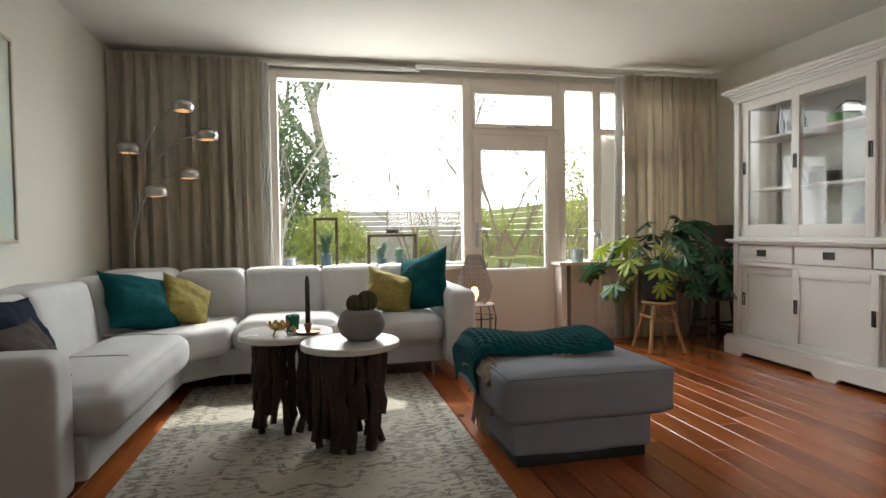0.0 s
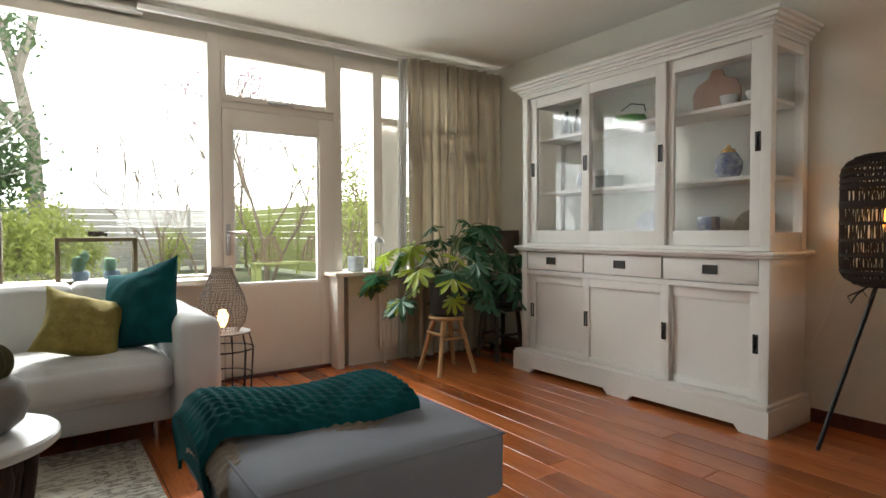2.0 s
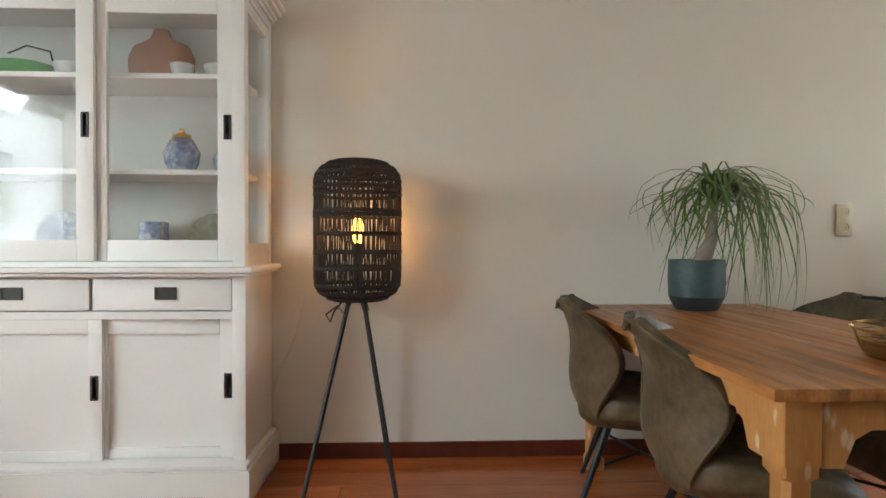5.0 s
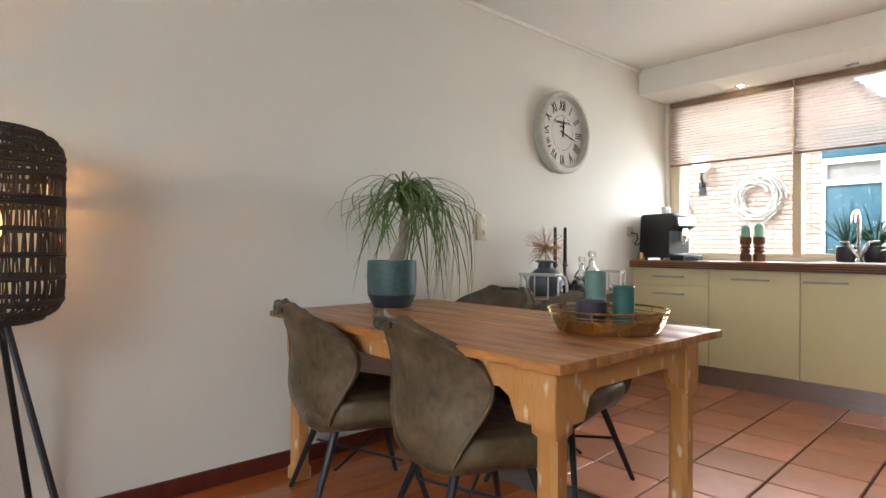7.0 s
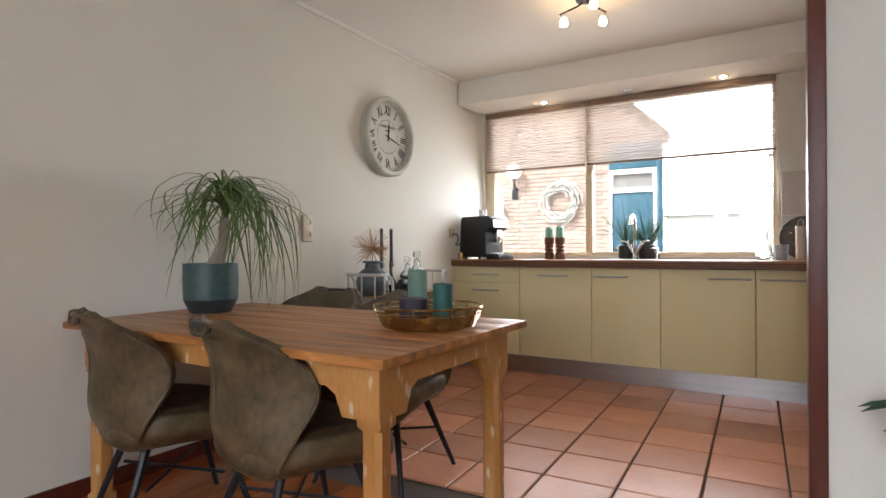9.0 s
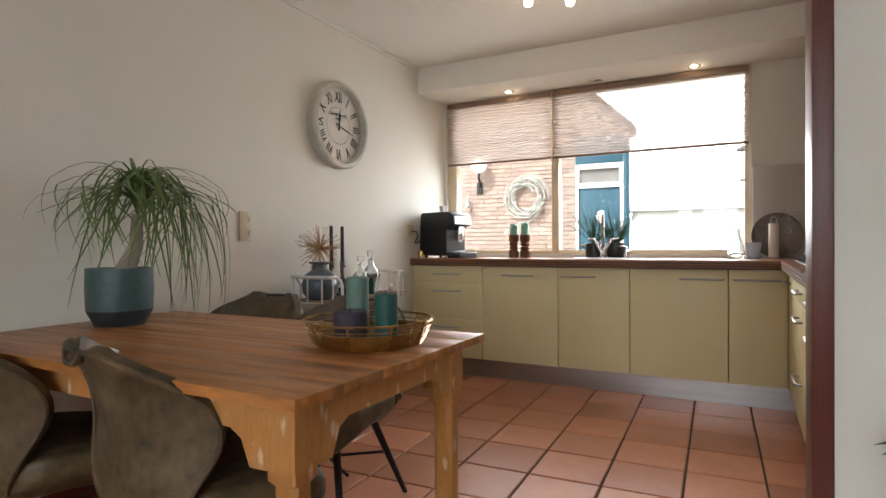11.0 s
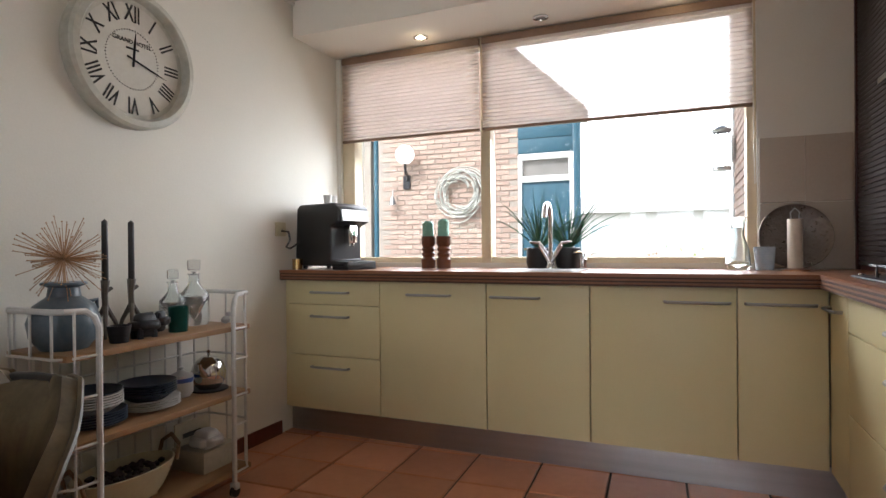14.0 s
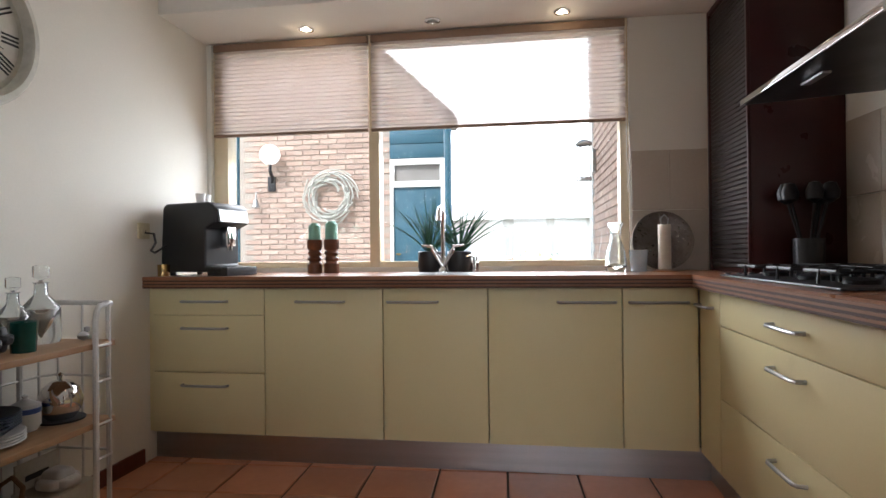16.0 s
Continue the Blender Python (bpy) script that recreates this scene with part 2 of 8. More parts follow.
def spotted(mt, scale, size, color, stretch=(1, 1, 1), amount=0.85, object_random=False):
    """Adds scattered knots or worn flecks of another colour to a surface."""
    nt = mt.node_tree
    N, L = nt.nodes.new, nt.links.new
    bs = nt.nodes["Principled BSDF"]
    base = bs.inputs["Base Color"].links[0].from_socket
    tc, mp, vo, mr, mx, nz = N("ShaderNodeTexCoord"), N("ShaderNodeMapping"), N("ShaderNodeTexVoronoi"), N("ShaderNodeMapRange"), N("ShaderNodeMix"), N("ShaderNodeTexNoise")
    mp.inputs["Scale"].default_value = stretch
    L(tc.outputs["Object"], mp.inputs["Vector"])
    vec = mp.outputs[0]
    if object_random:
        oi, ml, ad = N("ShaderNodeObjectInfo"), N("ShaderNodeMath"), N("ShaderNodeVectorMath")
        ml.operation, ml.inputs[1].default_value = 'MULTIPLY', 91.0
        L(oi.outputs["Random"], ml.inputs[0])
        L(vec, ad.inputs[0])
        L(ml.outputs[0], ad.inputs[1])
        vec = ad.outputs[0]
    nz.inputs["Scale"].default_value = scale * 5
    L(vec, nz.inputs["Vector"])
    L(vec, vo.inputs["Vector"])
    vo.inputs["Scale"].default_value = scale
    sm = N("ShaderNodeMath")
    sm.operation, sm.inputs[1].default_value = 'MULTIPLY_ADD', size * 1.2
    L(nz.outputs["Fac"], sm.inputs[0])
    L(vo.outputs["Distance"], sm.inputs[2])
    mr.inputs["From Min"].default_value, mr.inputs["From Max"].default_value = size * 1.15, size * 1.75
    mr.inputs["To Min"].default_value, mr.inputs["To Max"].default_value = amount, 0.0
    L(sm.outputs[0], mr.inputs["Value"])
    mx.data_type = 'RGBA'
    L(mr.outputs[0], mx.inputs[0])
    L(base, mx.inputs[6])
    mx.inputs[7].default_value = (*color, 1)
    L(mx.outputs[2], bs.inputs["Base Color"])
    return mt


WALL = surf("wall_paint", (0.675, 0.655, 0.59), (0.725, 0.705, 0.64), rough=0.85, scale=1.5, fine=120, bump=0.12, spec=0.2)
CEIL = surf("ceiling_paint", (0.74, 0.72, 0.67), (0.78, 0.76, 0.71), rough=0.9, scale=1.2, fine=80, bump=0.1, spec=0.2)
PLANK = surf("red_pine_plank", (0.46, 0.142, 0.038), (0.27, 0.066, 0.018), rough=0.22, rvar=0.10, scale=2.2, fine=28, bump=0.06, stretch=(4, 0.35, 1), each=0.26, coat=0.25)
spotted(PLANK, 3.2, 0.055, (0.05, 0.012, 0.006), (1, 0.6, 1), 0.8, True)
GAP = surf("floor_joint", (0.10, 0.045, 0.02), rough=0.6)
TILE = surf("terracotta_tile", (0.57, 0.255, 0.148), (0.48, 0.205, 0.118), rough=0.32, rvar=0.06, scale=4, fine=30, bump=0.06, each=0.20)
GROUT = surf("grout", (0.085, 0.065, 0.055), (0.12, 0.09, 0.07), rough=0.9)
REDWOOD = surf("mahogany", (0.12, 0.026, 0.014), (0.075, 0.016, 0.010), rough=0.35, scale=3, fine=40, stretch=(6, 6, 0.5), bump=0.05)
WHITE = surf("white_lacquer", (0.72, 0.71, 0.68), (0.76, 0.75, 0.72), rough=0.42, scale=3, fine=90, bump=0.05)
FRAMEP = surf("cream_frame_paint", (0.70, 0.64, 0.56), (0.74, 0.68, 0.60), rough=0.5, scale=3, fine=90, bump=0.05)
YELLOW = surf("cream_yellow_laminate", (0.66, 0.58, 0.325), (0.69, 0.61, 0.355), rough=0.45, scale=2, fine=150, bump=0.03)
STEEL = surf("brushed_steel", (0.50, 0.50, 0.50), (0.42, 0.42, 0.42), rough=0.34, metal=1, scale=4, fine=120, stretch=(0.2, 1, 6), bump=0.05)
CHROME = surf("chrome", (0.75, 0.75, 0.76), (0.7, 0.7, 0.7), rough=0.08, metal=1, rvar=0.03, bump=0)
BLACKM = surf("black_metal", (0.011, 0.011, 0.014), (0.018, 0.018, 0.021), rough=0.45, rvar=0.1, bump=0.05, spec=0.35)
BLACKP = surf("black_plastic", (0.014, 0.014, 0.015), (0.02, 0.02, 0.021), rough=0.38, bump=0.03)
WORKTOP = surf("oiled_wood_worktop", (0.30, 0.125, 0.055), (0.21, 0.082, 0.035), rough=0.3, scale=2.5, fine=30, stretch=(0.4, 5, 5), bump=0.05, coat=0.2)
PLY = surf("worktop_ply_edge", (0.20, 0.085, 0.04), (0.26, 0.12, 0.06), rough=0.5, stretch=(1, 1, 10))
PLYD = surf("worktop_ply_dark", (0.07, 0.028, 0.014), rough=0.5)
SOFA = surf("light_grey_weave", (0.60, 0.60, 0.60), (0.53, 0.53, 0.53), rough=0.9, scale=5, fine=420, bump=0.35, sheen=0.05, spec=0.15)
OTTO = surf("blue_grey_weave", (0.235, 0.245, 0.28), (0.20, 0.21, 0.245), rough=0.9, scale=5, fine=420, bump=0.35, sheen=0.0, spec=0.15)
TEAL = surf("teal_knit", (0.007, 0.085, 0.095), (0.004, 0.048, 0.056), rough=0.85, scale=12, fine=260, bump=0.6, sheen=0.0, spec=0.1)
OLIVE = surf("olive_velvet", (0.33, 0.27, 0.075), (0.20, 0.16, 0.045), rough=0.7, scale=14, fine=60, bump=0.5, sheen=0.05, spec=0.2)
NAVY = surf("navy_cloth", (0.008, 0.018, 0.042), (0.004, 0.010, 0.024), rough=0.85, scale=12, fine=200, bump=0.4, spec=0.1)
TAUPE = surf("taupe_knit", (0.20, 0.165, 0.13), (0.27, 0.225, 0.18), rough=0.9, fine=240, bump=0.7)
CURTAIN = leafy("linen_curtain", (0.70, 0.645, 0.545), (0.63, 0.575, 0.48), trans=0.48)
LEATHER = surf("olive_brown_leather", (0.135, 0.098, 0.050), (0.036, 0.025, 0.013), rough=0.44, rvar=0.16, scale=11, fine=45, bump=0.12)
OLDPINE = surf("worn_pine", (0.50, 0.215, 0.058), (0.18, 0.062, 0.016), rough=0.36, rvar=0.16, scale=2.6, fine=26, stretch=(0.7, 9, 3), bump=0.15, each=0.12)
PINELEG = surf("worn_pine_leg", (0.40, 0.175, 0.042), (0.48, 0.255, 0.085), rough=0.5, scale=11, fine=60, stretch=(3, 3, 0.6), bump=0.2)
spotted(OLDPINE, 7, 0.12, (0.62, 0.40, 0.19), (0.35, 1.6, 1), 0.3)
spotted(PINELEG, 26, 0.235, (0.68, 0.57, 0.42), (1, 1, 0.4), 0.7)
BARK = surf("bark_brown", (0.028, 0.016, 0.012), (0.055, 0.034, 0.025), rough=0.85, scale=12, fine=60, stretch=(3, 3, 0.5), bump=0.8)
GLASS = glassy("window_glass")
CAMEL = surf("light_wood", (0.44, 0.26, 0.12), (0.36, 0.20, 0.085), rough=0.45, scale=5, fine=40, stretch=(5, 5, 0.5), bump=0.08)
TABLEWHITE = surf("white_tabletop", (0.66, 0.65, 0.63), (0.70, 0.69, 0.67), rough=0.25, bump=0.02)
PLANT = leafy("plant_leaf", (0.055, 0.15, 0.075), (0.032, 0.095, 0.048), trans=0.32)
GRASSLEAF = leafy("strap_leaf", (0.15, 0.22, 0.06), (0.08, 0.14, 0.04), trans=0.25)
ROPE = surf("black_paper_rope", (0.012, 0.010, 0.009), (0.022, 0.018, 0.016), rough=0.8, fine=200, bump=0.5)
BRASS = surf("brass_wire", (0.60, 0.42, 0.19), (0.42, 0.28, 0.11), rough=0.26, metal=1, bump=0.05)
CONCRETE = surf("grey_concrete", (0.27, 0.255, 0.24), (0.20, 0.19, 0.18), rough=0.85, scale=6, fine=90, bump=0.3)

WX, CZ = 4.96, 2.51          # inner face of the east wall, ceiling height
LX = -0.47                   # inner face of the west wall
NY = 5.70                    # window plane to the garden
KY = -2.27                   # window plane of the kitchen
PY = 0.74                    # living-room face of the partition


# ---- structure ----
def structure(name, bm, material, label, category="wall", smooth=False):
    return single(name, bm, material, label, category, "structure", smooth=smooth)


structure("ceiling", box(B(), -0.6, 5.1, -2.6, 5.95, CZ, CZ + 0.12), CEIL, "white painted plaster ceiling", "ceiling")
structure("wall_east", box(B(), WX, WX + 0.14, -2.5, 5.95, -0.1, CZ), WALL, "off-white plastered long side wall", "wall")
structure("wall_west", box(B(), LX - 0.14, LX, 0.62, 5.95, -0.1, CZ), WALL, "off-white plastered side wall behind the sofa", "wall")
bm = B()
box(bm, LX, 0.72, NY + 0.0, NY + 0.24, -0.1, CZ)
box(bm, 4.86, WX, NY + 0.0, NY + 0.24, -0.1, CZ)
box(bm, 0.72, 4.86, NY + 0.0, NY + 0.24, 2.405, CZ)
box(bm, 0.72, 2.43, NY + 0.0, NY + 0.24, -0.1, 0.68)
box(bm, 3.36, 4.86, NY + 0.0, NY + 0.24, -0.1, 0.68)
structure("wall_north", bm, WALL, "wall around the wide garden window", "wall")
bm = B()
box(bm, LX, 0.45, 0.62, PY, -0.1, CZ)
box(bm, 1.72, 2.36, 0.62, PY, -0.1, CZ)
box(bm, 0.45, 1.72, 0.62, PY, 2.08, CZ)
structure("wall_partition", bm, WALL, "white partition wall stub beside the kitchen", "wall")
single("door_post", box(B(), 2.36, 2.405, 0.60, 0.765, 0, CZ, 0.004), REDWOOD, "dark red mahogany post ending the partition wall", "trim", "structure")
bm = B()
box(bm, 1.56, 1.70, KY - 0.23, 0.62, -0.1, CZ)
structure("wall_kitchen_west", bm, WALL, "kitchen wall behind the hob", "wall")
bm = B()
box(bm, -0.6, 1.56, -0.95, -0.80, -0.1, CZ)
box(bm, -0.61, LX, -0.80, 0.62, -0.1, CZ)
structure("wall_hall", bm, WALL, "plain hall wall", "wall")
bm = B()
box(bm, 1.56, 2.50, KY - 0.23, KY + 0.07, -0.1, CZ)
box(bm, 4.93, WX, KY - 0.23, KY + 0.07, -0.1, CZ)
box(bm, 2.50, 4.93, KY - 0.23, KY + 0.07, -0.1, 0.955)
box(bm, 2.50, 4.93, KY - 0.23, KY + 0.07, 2.315, CZ)
structure("wall_south", bm, WALL, "kitchen wall around the wide window", "wall")
structure("window_soffit", box(B(), 1.70, WX, KY + 0.07, -1.743, 2.30, CZ, 0.004), CEIL, "boxed white soffit above the kitchen window", "ceiling")
bm = B()
box(bm, -0.6, 5.1, -2.6, 0.765, -0.12, -0.012)
structure("floor_kitchen", bm, GROUT, "dark grout bed of the tiled kitchen floor", "floor")
structure("floor_living", box(B(), -0.6, 5.1, 0.765, 5.9, -0.12, -0.012), GAP, "red-brown plank floor of the living room", "floor")
bm = B()
box(bm, WX - 0.014, WX, -1.60, 2.93, 0, 0.075, 0.003)
box(bm, WX - 0.014, WX, 4.72, NY, 0, 0.075, 0.003)
box(bm, LX + 0.10, LX + 0.114, 0.75, NY, 0, 0.075, 0.003)
box(bm, 1.72, 2.36, PY, PY + 0.014, 0, 0.075, 0.003)
structure("baseboard", bm, REDWOOD, "low dark red skirting board", "baseboard")
box(bm := B(), WX - 0.022, WX, -1.743, 0.62, CZ - 0.028, CZ, 0.008)
structure("cornice_trim", bm, CEIL, "narrow plaster bead between wall and ceiling", "trim")


# Unseen mass above the ceiling, added to shade the shed from the sun.
structure("upper_storey", box(B(), -0.61, 5.1, -2.5, 5.94, CZ + 0.125, 5.4), WALL, "plain unseen block over the ceiling, added to keep sun off the shed", "wall")
rad = thing("radiator", "cream painted panel radiator under the side window", "radiator", 3.62, 5.50, 0.11)
part("panel", box(B(), 0, 0.50, 0.0, 0.016, 0, 0.50, 0.004), FRAMEP, rad)
for i in range(12):
    part("rib", box(B(), 0.018 + i * 0.04, 0.042 + i * 0.04, -0.012, -0.001, 0.02, 0.48, 0.005), FRAMEP, rad)
part("valve", lathe(B(), [(0, 0), (0.016, 0), (0.018, 0.03), (0.014, 0.05), (0, 0.05)], 0.03, -0.03, 0.02, 14), WHITE, rad)
part("pipe", rod(B(), (0.03, -0.03, -0.105), (0.03, -0.03, 0.03), 0.008, 8), FRAMEP, rad)


# ---- garden window and door ----
def bars(name, rows, y0, y1, parent, material=FRAMEP, bev=0.004):
    bm = B()
    for x0, x1, z0, z1 in rows:
        box(bm, x0, x1, y0, y1, z0, z1, bev)
    return part(name, bm, material, parent)


def pane(x0, x1, z0, z1, y, parent):
    ob = part("pane", box(B(), x0, x1, y, y + 0.006, z0, z1), GLASS, parent, "clear glass pane", smooth=False)
    ob.visible_shadow = False
    return ob


win = thing("window_1", "wide cream wooden garden window with fixed panes", "window", kind="structure")
bars("window_frame", [(0.72, 0.79, 0.68, 2.405), (2.39, 2.475, 0.0, 2.405), (3.315, 3.378, 0.0, 2.405), (3.66, 3.74, 0.68, 2.405), (4.80, 4.86, 0.68, 2.405)], 5.655, 5.76, win)
bars("window_rail", [(0.79, 2.39, 2.335, 2.405), (0.79, 2.39, 0.68, 0.752), (2.475, 3.315, 2.295, 2.405), (2.475, 3.315, 1.905, 1.955), (3.378, 3.66, 2.325, 2.405), (3.378, 3.66, 0.68, 0.74), (3.74, 4.80, 2.325, 2.405), (3.74, 4.80, 0.68, 0.74), (3.74, 4.80, 1.93, 1.98)], 5.66, 5.755, win)
for a in [(0.79, 2.39, 0.752, 2.335), (3.378, 3.66, 0.74, 2.325), (3.74, 4.80, 1.98, 2.325), (3.74, 4.80, 0.74, 1.93)]:
    pane(*a, 5.71, win)
tl = bars("fanlight", [(2.478, 2.507, 1.957, 2.293), (3.24, 3.312, 1.957, 2.293), (2.507, 3.24, 2.262, 2.293), (2.507, 3.24, 1.957, 1.996)], 5.645, 5.74, win)
pane(2.507, 3.24, 1.996, 2.262, 5.70, tl)
bm = B()
box(bm, 2.80, 2.94, 5.615, 5.645, 1.962, 1.975, 0.004)
tube(bm, [(2.94, 5.625, 1.968), (2.97, 5.625, 1.963), (2.98, 5.625, 1.95)], 0.005)
part("stay", bm, STEEL, tl, "grey metal window stay")
part("window_sill", box(B(), 0.72, 2.39, 5.43, 5.655, 0.70, 0.735, 0.006), FRAMEP, win, "painted window sill")
part("side_sill", box(B(), 3.22, 4.80, 5.44, 5.655, 0.705, 0.735, 0.006), FRAMEP, win, "painted side sill")
bm = B()
box(bm, -0.40, 2.0, 5.60, 5.66, 2.425, 2.455, 0.004)
box(bm, 1.96, 4.88, 5.565, 5.60, 2.44, 2.475, 0.004)
part("curtain_rail", bm, WHITE, win, "white curtain rail under the ceiling")
bm = B()
box(bm, 3.26, 3.315, 5.50, 5.655, 0.0, 0.705, 0.003)
box(bm, 3.378, 4.80, 5.56, 5.695, 0.0, 0.70, 0.003)
part("side_panel", bm, FRAMEP, win, "cream boxed panel under the side window")

# Plain white panel stands in for the pale pier outside.
part("side_screen", box(B(), 3.76, 3.99, 5.79, 5.83, 0.70, 1.94, 0.004), WHITE, win, "plain white panel in place of a pale pier behind the side pane")

door = thing("door_1", "cream wooden garden door with a tall glass pane, closed", "door", kind="structure")
bars("stile", [(2.478, 2.546, 0.02, 1.902), (3.19, 3.312, 0.02, 1.902)], 5.65, 5.71, door)
bars("rail", [(2.546, 3.19, 1.775, 1.902), (2.546, 3.19, 0.02, 0.665)], 5.652, 5.708, door)
bars("bead", [(2.546, 2.562, 0.665, 1.775), (3.174, 3.19, 0.665, 1.775), (2.562, 3.174, 1.759, 1.775), (2.562, 3.174, 0.665, 0.681)], 5.664, 5.70, door, WHITE, 0.003)
pane(2.546, 3.19, 0.665, 1.775, 5.68, door)
bm = B()
box(bm, 2.492, 2.524, 5.64, 5.65, 0.88, 1.10, 0.003)
rod(bm, (2.508, 5.645, 1.04), (2.508, 5.59, 1.04), 0.009)
tube(bm, [(2.508, 5.595, 1.04), (2.53, 5.59, 1.04), (2.62, 5.59, 1.04)], 0.009)
part("door_handle", bm, STEEL, door, "brushed steel lever handle")
part("threshold", box(B(), 2.475, 3.315, 5.62, 5.76, -0.005, 0.018, 0.003), REDWOOD, door)


# ---- curtains ----
def curtain(name, x0, x1, y, z0, z1, folds, amp, seed, label):
    rnd = random.Random(seed)
    ph = [rnd.uniform(0, 6.28) for _ in range(6)]

    def f(u, v):
        z = z1 + (z0 - z1) * v
        w = u * folds * 2 * math.pi
        a = amp * (0.45 + 0.55 * min(1, v * 3)) * (1 + 0.3 * math.sin(u * 9 + ph[0]))
        pleat = math.tanh(2.2 * math.sin(w + 1.1 * math.sin(u * 11 + ph[1]) + 0.45 * math.sin(2.2 * v + u * 9 + ph[4]))) + 0.35 * math.sin(2.7 * w + ph[3] + v)
        top = 0.014 * math.sin(w * 3) * max(0, 1 - v * 9)
        return (x0 + (x1 - x0) * u + 0.014 * math.sin(w * 2 + ph[2]) + 0.01 * math.sin(v * 4 + ph[3]) * u, y - a * pleat - 0.25 * a * math.sin(2 * w + ph[5]) + top, z)
    bm = B()
    sheet(bm, f, int(folds * 14), 14, 0.003)
    bm.normal_update()
    cu = thing(name, label, "curtain")
    part("cloth", bm, CURTAIN, cu)
    tape = B()
    sheet(tape, lambda u, v: (f(u, 0)[0], f(u, 0.0)[1] - 0.006, z1 + 0.012 - 0.05 * v), int(folds * 14), 1, 0.002)
    part("heading_tape", tape, CURTAIN, cu)
    return cu


curtain("curtain", -0.45, 0.66, 5.535, 0.02, 2.43, 11, 0.030, 3, "beige linen curtain hanging gathered behind the corner sofa")
curtain("curtain", 3.86, 4.86, 5.47, 0.02, 2.43, 10, 0.038, 8, "beige linen curtain hanging gathered beside the garden window")
SHEER = leafy("sheer_curtain", (0.78, 0.77, 0.74), (0.72, 0.71, 0.69), trans=0.6)
bm = B()
sheet(bm, lambda u, v: (0.665 + 0.075 * u, 5.56 + 0.012 * math.sin(u * 25), 2.43 - 1.70 * v), 24, 6, 0.002)
single("curtain", bm, SHEER, "white curtain lining lit by the window", "curtain")
bm = B()
sheet(bm, lambda u, v: (3.80 + 0.075 * u - 0.02 * v, 5.49 + 0.014 * math.sin(u * 25), 2.43 - 2.40 * v), 24, 6, 0.002)
single("curtain", bm, SHEER, "white curtain lining lit by the window", "curtain")


# ---- white display cabinet ----
cab = thing("display_cabinet", "tall white wooden display cabinet with sliding glass doors and drawers", "cabinet", 0, 0, 0)
CXF, CXB, CY0, CY1 = 4.44, 4.852, 2.935, 4.735
bm = B()
prof = [(CY0 - 0.035, 0), (3.045, 0), (3.075, 0.035), (3.70, 0.035), (3.735, 0), (3.885, 0), (3.92, 0.035), (4.555, 0.035), (4.585, 0), (CY1 + 0.03, 0), (CY1 + 0.03, 0.135), (CY0 - 0.035, 0.135)]
prism(bm, prof, "x", 4.372, 4.40)
part("plinth_front", bm, WHITE, cab)
bm = B()
box(bm, 4.40, CXB, CY0 - 0.035, CY0 - 0.01, 0, 0.135, 0.004)
box(bm, 4.40, CXB, CY1 + 0.005, CY1 + 0.03, 0, 0.135, 0.004)
box(bm, 4.378, CXB, CY0 - 0.025, CY1 + 0.02, 0.135, 0.155, 0.006)
part("plinth_side", bm, WHITE, cab)
for name, dims, bev in (
        ("lower_side", (CXF, CXB, CY0, CY0 + 0.025, 0.155, 0.898), 0),
        ("lower_side", (CXF, CXB, CY1 - 0.025, CY1, 0.155, 0.898), 0),
        ("lower_back", (CXB - 0.015, CXB, CY0 + 0.025, CY1 - 0.025, 0.155, 0.898), 0),
        ("rail", (CXF, CXF + 0.03, CY0 + 0.05, CY1 - 0.05, 0.725, 0.755), 0),
        ("rail", (CXF, CXF + 0.03, CY0 + 0.05, CY1 - 0.05, 0.89, 0.898), 0),
        ("lower_stile", (CXF - 0.004, CXF + 0.03, CY0 - 0.003, CY0 + 0.05, 0.156, 0.897), 0.003),
        ("lower_stile", (CXF - 0.004, CXF + 0.03, CY1 - 0.05, CY1 + 0.003, 0.156, 0.897), 0.003),
        ("ledge", (4.385, CXB, CY0 - 0.045, CY1 + 0.04, 0.912, 0.934), 0.008),
        ("ledge_moulding", (4.40, CXB, CY0 - 0.03, CY1 + 0.025, 0.899, 0.911), 0.004),
        ("post", (CXF, CXF + 0.05, CY0, CY0 + 0.05, 0.935, 2.029), 0.003),
        ("post", (CXF, CXF + 0.05, CY1 - 0.05, CY1, 0.935, 2.029), 0.003),
        ("post", (CXB - 0.05, CXB, CY0, CY0 + 0.05, 0.935, 2.029), 0.003),
        ("post", (CXB - 0.05, CXB, CY1 - 0.05, CY1, 0.935, 2.029), 0.003),
        ("side_rail", (CXF + 0.05, CXB - 0.05, CY0 + 0.006, CY0 + 0.036, 0.935, 1.03), 0),
        ("side_rail", (CXF + 0.05, CXB - 0.05, CY0 + 0.006, CY0 + 0.036, 1.98, 2.029), 0),
        ("side_rail", (CXF + 0.05, CXB - 0.05, CY1 - 0.036, CY1 - 0.006, 0.935, 1.03), 0),
        ("side_rail", (CXF + 0.05, CXB - 0.05, CY1 - 0.036, CY1 - 0.006, 1.98, 2.029), 0),
        ("cabinet_floor", (CXF, CXB - 0.013, CY0 + 0.05, CY1 - 0.05, 0.9345, 0.955), 0),
        ("cabinet_top", (CXF, CXB, CY0, CY1, 2.03, 2.05), 0)):
    part(name, box(B(), *dims, bev, 3 if bev > 0.005 else 2), WHITE, cab, smooth=bev > 0)
BACKP = surf("cabinet_back_panel", (0.60, 0.61, 0.57), (0.64, 0.65, 0.61), rough=0.6, scale=2, bump=0.03)
part("back_panel", box(B(), CXB - 0.012, CXB, CY0 + 0.05, CY1 - 0.05, 0.955, 2.03), BACKP, cab, smooth=False)
